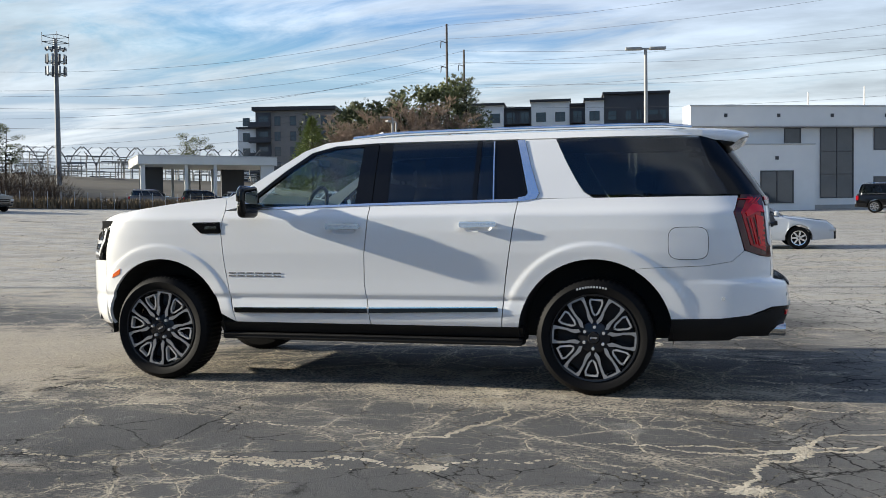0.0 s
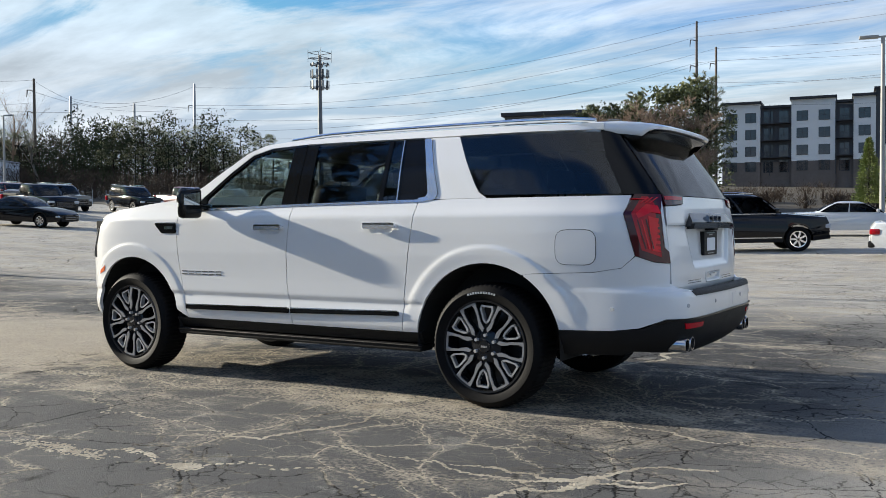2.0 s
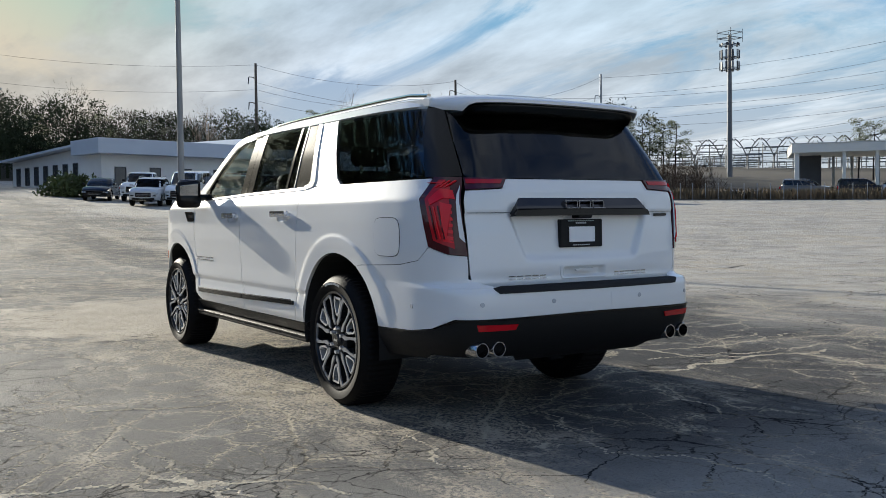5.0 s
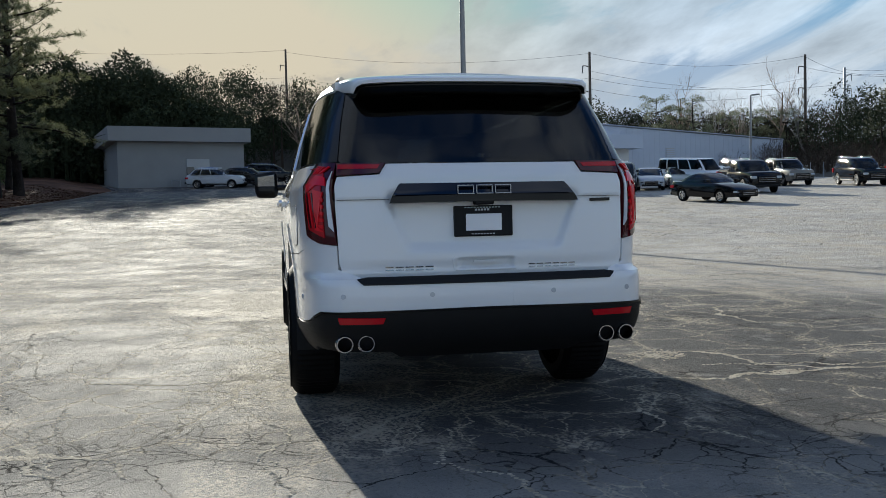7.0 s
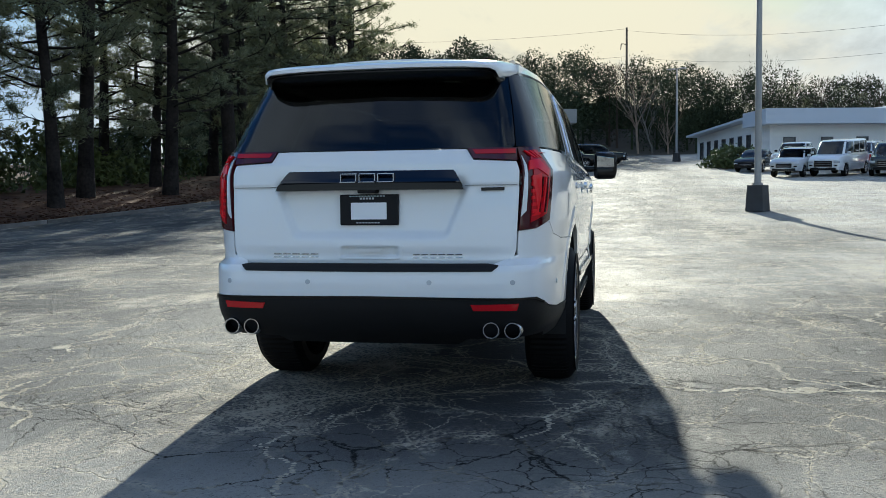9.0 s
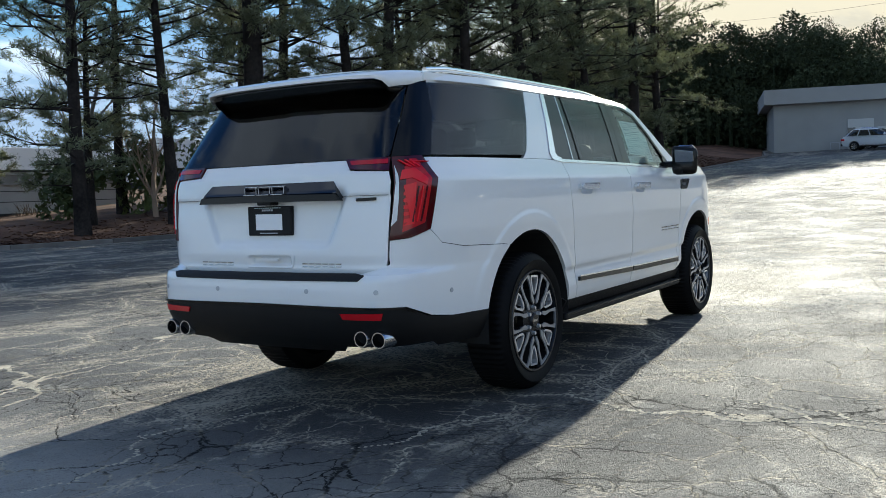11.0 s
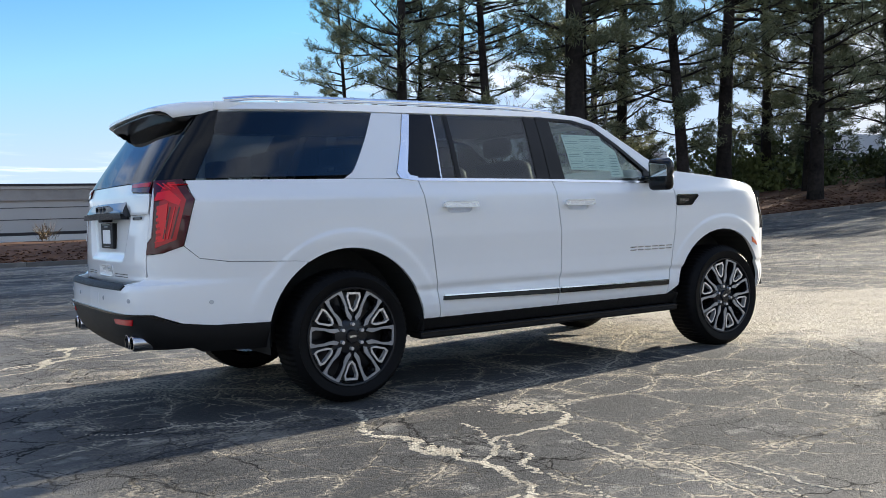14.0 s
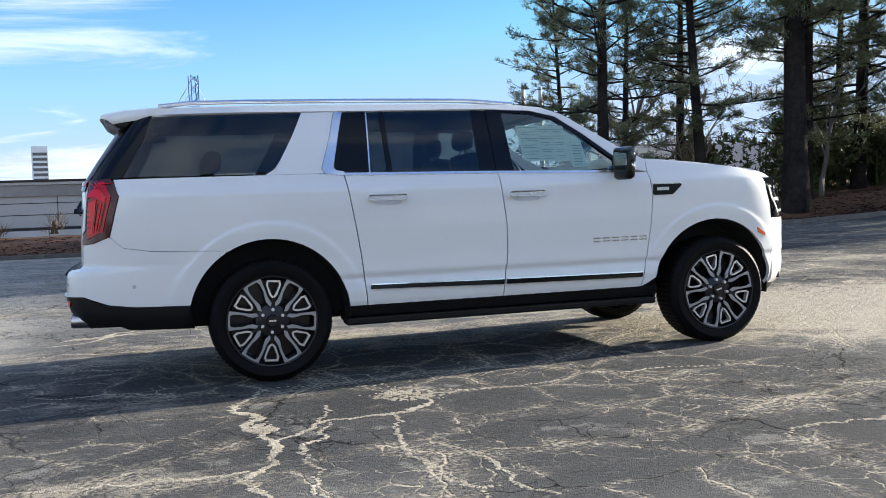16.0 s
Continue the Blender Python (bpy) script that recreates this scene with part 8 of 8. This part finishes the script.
def scatter_wood(name, spots, material, label, seed, size=0.55, per=70, stretch=1.0, rod=0.0):
    """Distant trees in one mesh: rough crowns of many small leaf or twig pieces with gaps, on thin trunks."""
    rnd = random.Random(seed)
    vs, fs = [], []

    def tri(a, b_, c):
        i = len(vs)
        vs.extend((a, b_, c))
        fs.append((i, i + 1, i + 2))

    for x, y, z, h, w in spots:
        base = Vector((x, y, z))
        for s in (Vector((0.18, 0, 0)), Vector((0, 0.18, 0))):
            tri(base - s, base + s, base + Vector((0, 0, h * 0.9)))
        lobes = [(Vector((rnd.gauss(0, w * 0.28), rnd.gauss(0, w * 0.28), h * rnd.uniform(0.12, 0.92))), rnd.uniform(0.25, 0.5) * w) for _ in range(6)]
        lobes.append((Vector((0, 0, h * 0.93)), 0.22 * w))
        for _ in range(per):
            c, r = lobes[rnd.randrange(len(lobes))]
            d = Vector((rnd.gauss(0, 1), rnd.gauss(0, 1), rnd.gauss(0, 0.8)))
            d.normalize()
            p = base + c + d * r * rnd.uniform(0.6, 1.05)
            if rod:
                u = (Vector((d.x, d.y, abs(d.z) + 0.7)).normalized()) * size * rnd.uniform(1.2, 2.8)
                t = u.cross(Vector((rnd.random() - 0.5, rnd.random() - 0.5, rnd.random()))).normalized() * rod
                tri(p - t, p + t, p + u)
            else:
                u = Vector((rnd.gauss(0, 1), rnd.gauss(0, 1), rnd.gauss(0, 1))).normalized() * size * rnd.uniform(0.5, 1.2)
                t = u.cross(Vector((rnd.gauss(0, 1), rnd.gauss(0, 1), rnd.gauss(0, 1)))).normalized() * size * rnd.uniform(0.22, 0.5)
                tri(p - u, p + t, p + u)
                tri(p - u + t * 2.5, p + u + t * 2.0, p + u * 1.2 - t * 1.5)
    me = bpy.data.meshes.new(name)
    me.from_pydata(vs, [], fs)
    me.materials.append(material)
    return tagged(new(name, me), label, "trees", kind="stuff")


def polar(az, r):
    return -r * math.sin(radians(az)), r * math.cos(radians(az))


random.seed(8)
spots, brown, grey = [], [], []
for az in np.arange(46, 118, 0.62):
    for r in (128, 139, 151):
        a = az + random.uniform(-0.4, 0.4)
        x, y = polar(a, r + random.uniform(-5, 5))
        h = float(np.interp(a, [46, 54, 58, 64, 72, 80, 88, 94, 100, 108, 118], [7.5, 8.5, 6.5, 8, 9.5, 11, 12.5, 13, 12.5, 13, 15])) * random.uniform(0.75, 1.12)
        (brown if (a < 78 and random.random() < 0.55) or random.random() < 0.12 else spots).append((x, y, 6.0 + 0.05 * (r - 128) + 2 * smoothstep(80, 95, a), h, random.uniform(4.5, 7)))
STAND = ([92.0, 94.5, 96.5, 98.0, 99.3, 101.0, 103.0, 107.0, 114.0], [5.5, 8.5, 10.0, 12.5, 13.8, 13.0, 12.0, 13.5, 14.5])
for az in np.arange(93.5, 114, 0.5):      # nearer dark stand behind the small building
    for r in (90, 96):
        a = az + random.uniform(-0.3, 0.3)
        x, y = polar(a, r + random.uniform(-2.5, 2.5))
        spots.append((x, y, 4.5, float(np.interp(a, *STAND)) * random.uniform(0.80, 1.04), random.uniform(3.8, 5.4)))
for az in np.arange(112, 182, 0.9):     # woods south, beyond the trailers
    x, y = polar(az + random.uniform(-0.4, 0.4), 120 + random.uniform(-15, 15))
    hh = float(np.interp(az, [112, 135, 148, 155, 158, 160.5, 166, 182], [5, 6, 8.5, 10.5, 9, 5, 4, 3.2]))
    spots.append((x, y, 0.5, hh * random.uniform(0.7, 1.2), random.uniform(4.5, 7)))
for az in (44.0, 46.5, 49, 51, 53, 54.5):
    x, y = polar(az, 118)
    spots.append((x, y, 5.5, random.uniform(8, 10.5), 6))
# dark sheet behind the wood's edge, added for the shade between the trees
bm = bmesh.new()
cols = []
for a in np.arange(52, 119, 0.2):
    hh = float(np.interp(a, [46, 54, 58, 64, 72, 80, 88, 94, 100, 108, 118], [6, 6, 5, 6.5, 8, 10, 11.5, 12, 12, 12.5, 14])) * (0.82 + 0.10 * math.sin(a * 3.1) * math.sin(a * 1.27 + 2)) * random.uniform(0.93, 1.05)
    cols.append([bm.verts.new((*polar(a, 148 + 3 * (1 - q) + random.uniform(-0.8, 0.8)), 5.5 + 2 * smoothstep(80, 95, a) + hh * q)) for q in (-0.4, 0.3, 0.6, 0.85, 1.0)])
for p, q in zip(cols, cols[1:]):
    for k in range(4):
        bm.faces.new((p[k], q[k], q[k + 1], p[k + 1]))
tagged(part("wood_interior", bm, M_FOREST), "dark sheet standing in for the shade inside the wood", "trees", kind="stuff")
# the same added sheet of shade behind the nearer stand
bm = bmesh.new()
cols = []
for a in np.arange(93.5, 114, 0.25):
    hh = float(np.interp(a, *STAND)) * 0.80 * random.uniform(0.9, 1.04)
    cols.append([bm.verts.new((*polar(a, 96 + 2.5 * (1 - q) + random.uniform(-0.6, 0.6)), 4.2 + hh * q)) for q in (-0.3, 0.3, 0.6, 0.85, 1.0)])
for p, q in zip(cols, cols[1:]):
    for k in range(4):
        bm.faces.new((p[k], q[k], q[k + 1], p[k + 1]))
tagged(part("wood_interior", bm, M_FOREST), "dark sheet standing in for the shade inside the nearer pine stand", "trees", kind="stuff")
scatter_wood("evergreen_wood", spots, M_FOREST, "dark evergreen wood round the lot", 1, 0.16, 1000)
scatter_wood("bare_wood", brown, M_FORESTBROWN, "brown leafless wood round the lot", 2, 0.32, 620, rod=0.03)
for k, az in enumerate((56.5, 58, 60, 62, 63.5, 65, 70, 73, 86.5, 87.5, 88.4)):
    x, y = polar(az, 122)
    plant_bare(k % 3, x, y, 6.5, random.uniform(0.85, 1.15), 50 * k)
for k, (az, r, s) in enumerate(((65.4, 118, 0.56), (63.1, 118, 0.54), (63.9, 120, 0.50), (31.9, 138, 0.50), (31.1, 138, 0.47), (47, 122, 0.52), (45.6, 123, 0.48), (44.5, 124, 0.52), (43.2, 124, 0.48), (42.4, 123, 0.46), (50.5, 120, 0.55), (52.3, 121, 0.52), (57.6, 122, 0.44), (58.5, 123, 0.46), (59.3, 122, 0.45), (60.1, 124, 0.47), (60.9, 122, 0.45), (61.6, 123, 0.44), (48.6, 124, 0.5), (49.6, 122, 0.5), (76, 130, 0.55), (79, 132, 0.58), (83, 134, 0.6))):
    x, y = polar(az, r)
    plant_pine(4 + k % 2, x, y, 5.0, s * 1.25, 70 * k, "distant dark pine with a bare lower trunk")
# thicket by the light pole: bare many-stemmed trees before green pines, a cedar at its end
random.seed(15)
THICKET = [grow_bare(31, 10, 0.75, M_TWIG, 5, 0.03, 0.013), grow_bare(37, 10, 0.95, M_TWIG, 5, 0.06, 0.013)]
for k in range(13):
    t = (k + 0.5) / 13
    ob = thing("bare_tree", "brown many-stemmed leafless tree in the thicket", "tree", Matrix.LocRotScale((-33.0 + 12.6 * t + random.uniform(-0.5, 0.5), 77.5 + 6.0 * t + random.uniform(-1, 4), 3.6), Euler((0, 0, random.uniform(0, 6.3))), (1.0, 1.0, 1.0 * random.uniform(0.72, 0.95) * (0.8 + 0.25 * t))), "bare trees")
    o = new("trunk", THICKET[k % 2])
    o.parent = ob
th_g = []
for k in range(26):
    t = random.random()
    th_g.append((-35.5 + 14 * t + random.uniform(-1, 1), 82 + 6 * t + random.uniform(-1.5, 4), 4.0, (7.6 + 3.6 * t) * random.uniform(0.85, 1.12), random.uniform(3.0, 4.6)))
M_THICKET = mat("pine_thicket_leaves", (0.045, 0.065, 0.022), 0.7, var=0.4, scale=0.6, second=(0.12, 0.13, 0.05))
scatter_wood("green_thicket", th_g, M_THICKET, "green pine thicket beside the slope", 5, 0.20, 900)
for k, (x, y, s_) in enumerate(((-31.0, 84.0, 0.46), (-28.2, 86.0, 0.52), (-25.5, 87.0, 0.60), (-23.0, 88.5, 0.62), (-21.4, 87.0, 0.58), (-22.2, 91.0, 0.6))):
    plant_pine(k % 4, x, y, 4.0, s_, 80 * k, "green pine at the back of the thicket")


M_CEDAR = mat("cedar_sprays", (0.085, 0.13, 0.035), 0.7, var=0.35, scale=1.0, second=(0.19, 0.22, 0.06))


def cedar(x, y, z, h, w, seed):
    """Cone of drooping sprays on a short trunk."""
    rnd = random.Random(seed)
    ob = thing("young_cedar", "bright green young conifer", "tree", pose(x, y, z))
    part("trunk", tube((0, 0, -0.2), (0, 0, h * 0.9), h * 0.018, h * 0.004, 6), M_BARK, ob)
    vs, fs = [], []
    for _ in range(5200):
        t = rnd.random() ** 1.4
        a, rr = rnd.uniform(0, 6.283), w * (1 - t) ** 0.75 * (0.55 + 0.45 * rnd.random()) * (0.8 + 0.25 * math.sin(11 * t + 5 * rnd.random()))
        p = Vector((rr * math.cos(a), rr * math.sin(a), h * (0.04 + 0.96 * t)))
        d = Vector((math.cos(a), math.sin(a), rnd.uniform(-0.2, 0.9))).normalized() * h * 0.035 * rnd.uniform(0.6, 1.5)
        q = d.cross(Vector((rnd.random() - 0.5, rnd.random() - 0.5, rnd.random() - 0.5))).normalized() * h * 0.010
        i = len(vs)
        vs.extend((p - q, p + q, p + d))
        fs.append((i, i + 1, i + 2))
    me = bpy.data.meshes.new("crown")
    me.from_pydata(vs, [], fs)
    me.materials.append(M_CEDAR)
    o = new("crown", me)
    o.parent = ob


cedar(-3.6, 62.5, 2.3, 4.6, 1.1, 3)
cedar(-34.4, 76.5, 3.8, 7.4, 3.2, 4)
cedar(-32.2, 77.6, 3.8, 5.4, 2.6, 5)
# reeds along the fence, scrub on the slopes, shrubs by the wall
random.seed(21)
vs, fs = [], []
for k in range(5200):
    az = random.uniform(22, 50)
    r = edge_r(az) + random.uniform(0.3, 3.4)
    x, y = polar(az, r)
    z = field_z(x, y, r - edge_r(az))
    h = random.uniform(0.45, 0.95)
    a = random.uniform(0, math.pi)
    i = len(vs)
    vs += [(x - 0.10 * math.cos(a), y - 0.10 * math.sin(a), z - 0.05), (x + 0.10 * math.cos(a), y + 0.10 * math.sin(a), z - 0.05), (x + random.uniform(-0.2, 0.2), y + random.uniform(-0.2, 0.2), z + h)]
    fs.append((i, i + 1, i + 2))
me = bpy.data.meshes.new("dry_reeds")
me.from_pydata(vs, [], fs)
me.materials.append(M_DRYGRASS)
tagged(new("dry_reeds", me), "tall dry tan reeds along the fence", "grass", kind="stuff")
scr = []
for k in range(70):
    az = random.uniform(40, 62)
    r = edge_r(az) + random.uniform(6, 34)
    x, y = polar(az, r)
    scr.append((x, y, field_z(x, y, r - edge_r(az)), random.uniform(1.5, 3.2), random.uniform(2, 4)))
for k in range(40):
    az = random.uniform(2, 16)
    r = edge_r(az) + random.uniform(2, 26)
    x, y = polar(az, r)
    scr.append((x, y, field_z(x, y, r - edge_r(az)), random.uniform(0.6, 1.4), random.uniform(1.5, 3)))
scatter_wood("brown_scrub", scr, M_FORESTBROWN, "brown winter scrub on the bank", 9, 0.22, 420, rod=0.02)
scatter_wood("clipped_hedge", [(-66.5 + q * 0.9, 8.4 + 0.25 * q, ground_z(-64, 8.5), 1.3, 1.8) for q in range(6)], M_SHRUB, "dark clipped hedge before the service wing", 14, 0.14, 500)
sh = [(-19.0 + random.uniform(-1, 1), -27.5, 0.9, 2.6, 2.2), (-16.5, -28.5, 0.9, 2.0, 1.8), (-23.5, -27.0, 1.0, 3.4, 2.4), (-26.0, -28.0, 1.0, 3.8, 2.6), (-28.5, -27.0, 1.0, 3.0, 2.6)]
for k in range(34):
    sh.append((-27 - k * 1.3, kerb_y(-27 - k * 1.3) - random.uniform(9, 20), 1.2, random.uniform(1.6, 4.4), random.uniform(2.4, 3.6)))
scatter_wood("evergreen_shrubs", sh, M_SHRUB, "dark green shrubs behind the pines", 10, 0.16, 900)
scatter_wood("dry_weeds", [(x_, -36.4, 0.6, random.uniform(0.3, 0.8), 0.8) for x_ in np.linspace(-20, 12, 14)], M_DRYGRASS, "dry weeds at the foot of the wall", 12, 0.2, 120, rod=0.015)
# pine straw and leaves on the bank, grit on the lot near the car
random.seed(33)
vs, fs = [], []
for k in range(9000):
    x = random.uniform(-62, 14)
    d = abs(random.gauss(0, 2.6)) + 0.02
    y, z = kerb_y(x) - 0.2 - d, bank_z(x, d) + 0.01
    a, ln = random.uniform(0, 6.28), random.uniform(0.08, 0.22)
    i = len(vs)
    vs += [(x, y, z), (x + ln * math.cos(a), y + ln * math.sin(a), z + random.uniform(0, 0.05)), (x + 0.03, y + 0.03, z + 0.03)]
    fs.append((i, i + 1, i + 2))
me = bpy.data.meshes.new("pine_straw")
me.from_pydata(vs, [], fs)
me.materials.append(M_MULCH)
tagged(new("pine_straw", me), "loose pine straw on the bank", "litter", kind="stuff")
# chain-link fence posts along the verge
fence = thing("fence", "low steel post fence along the verge", "fence", pose(0, 0, 0))
for az in np.arange(22, 66, 0.8):
    r = edge_r(az) + 0.4
    x, y = polar(az, r)
    z = field_z(x, y, 0.4)
    part("post", tube((x, y, z - 0.2), (x, y, z + 1.25), 0.03, n=5), M_STEEL, fence)
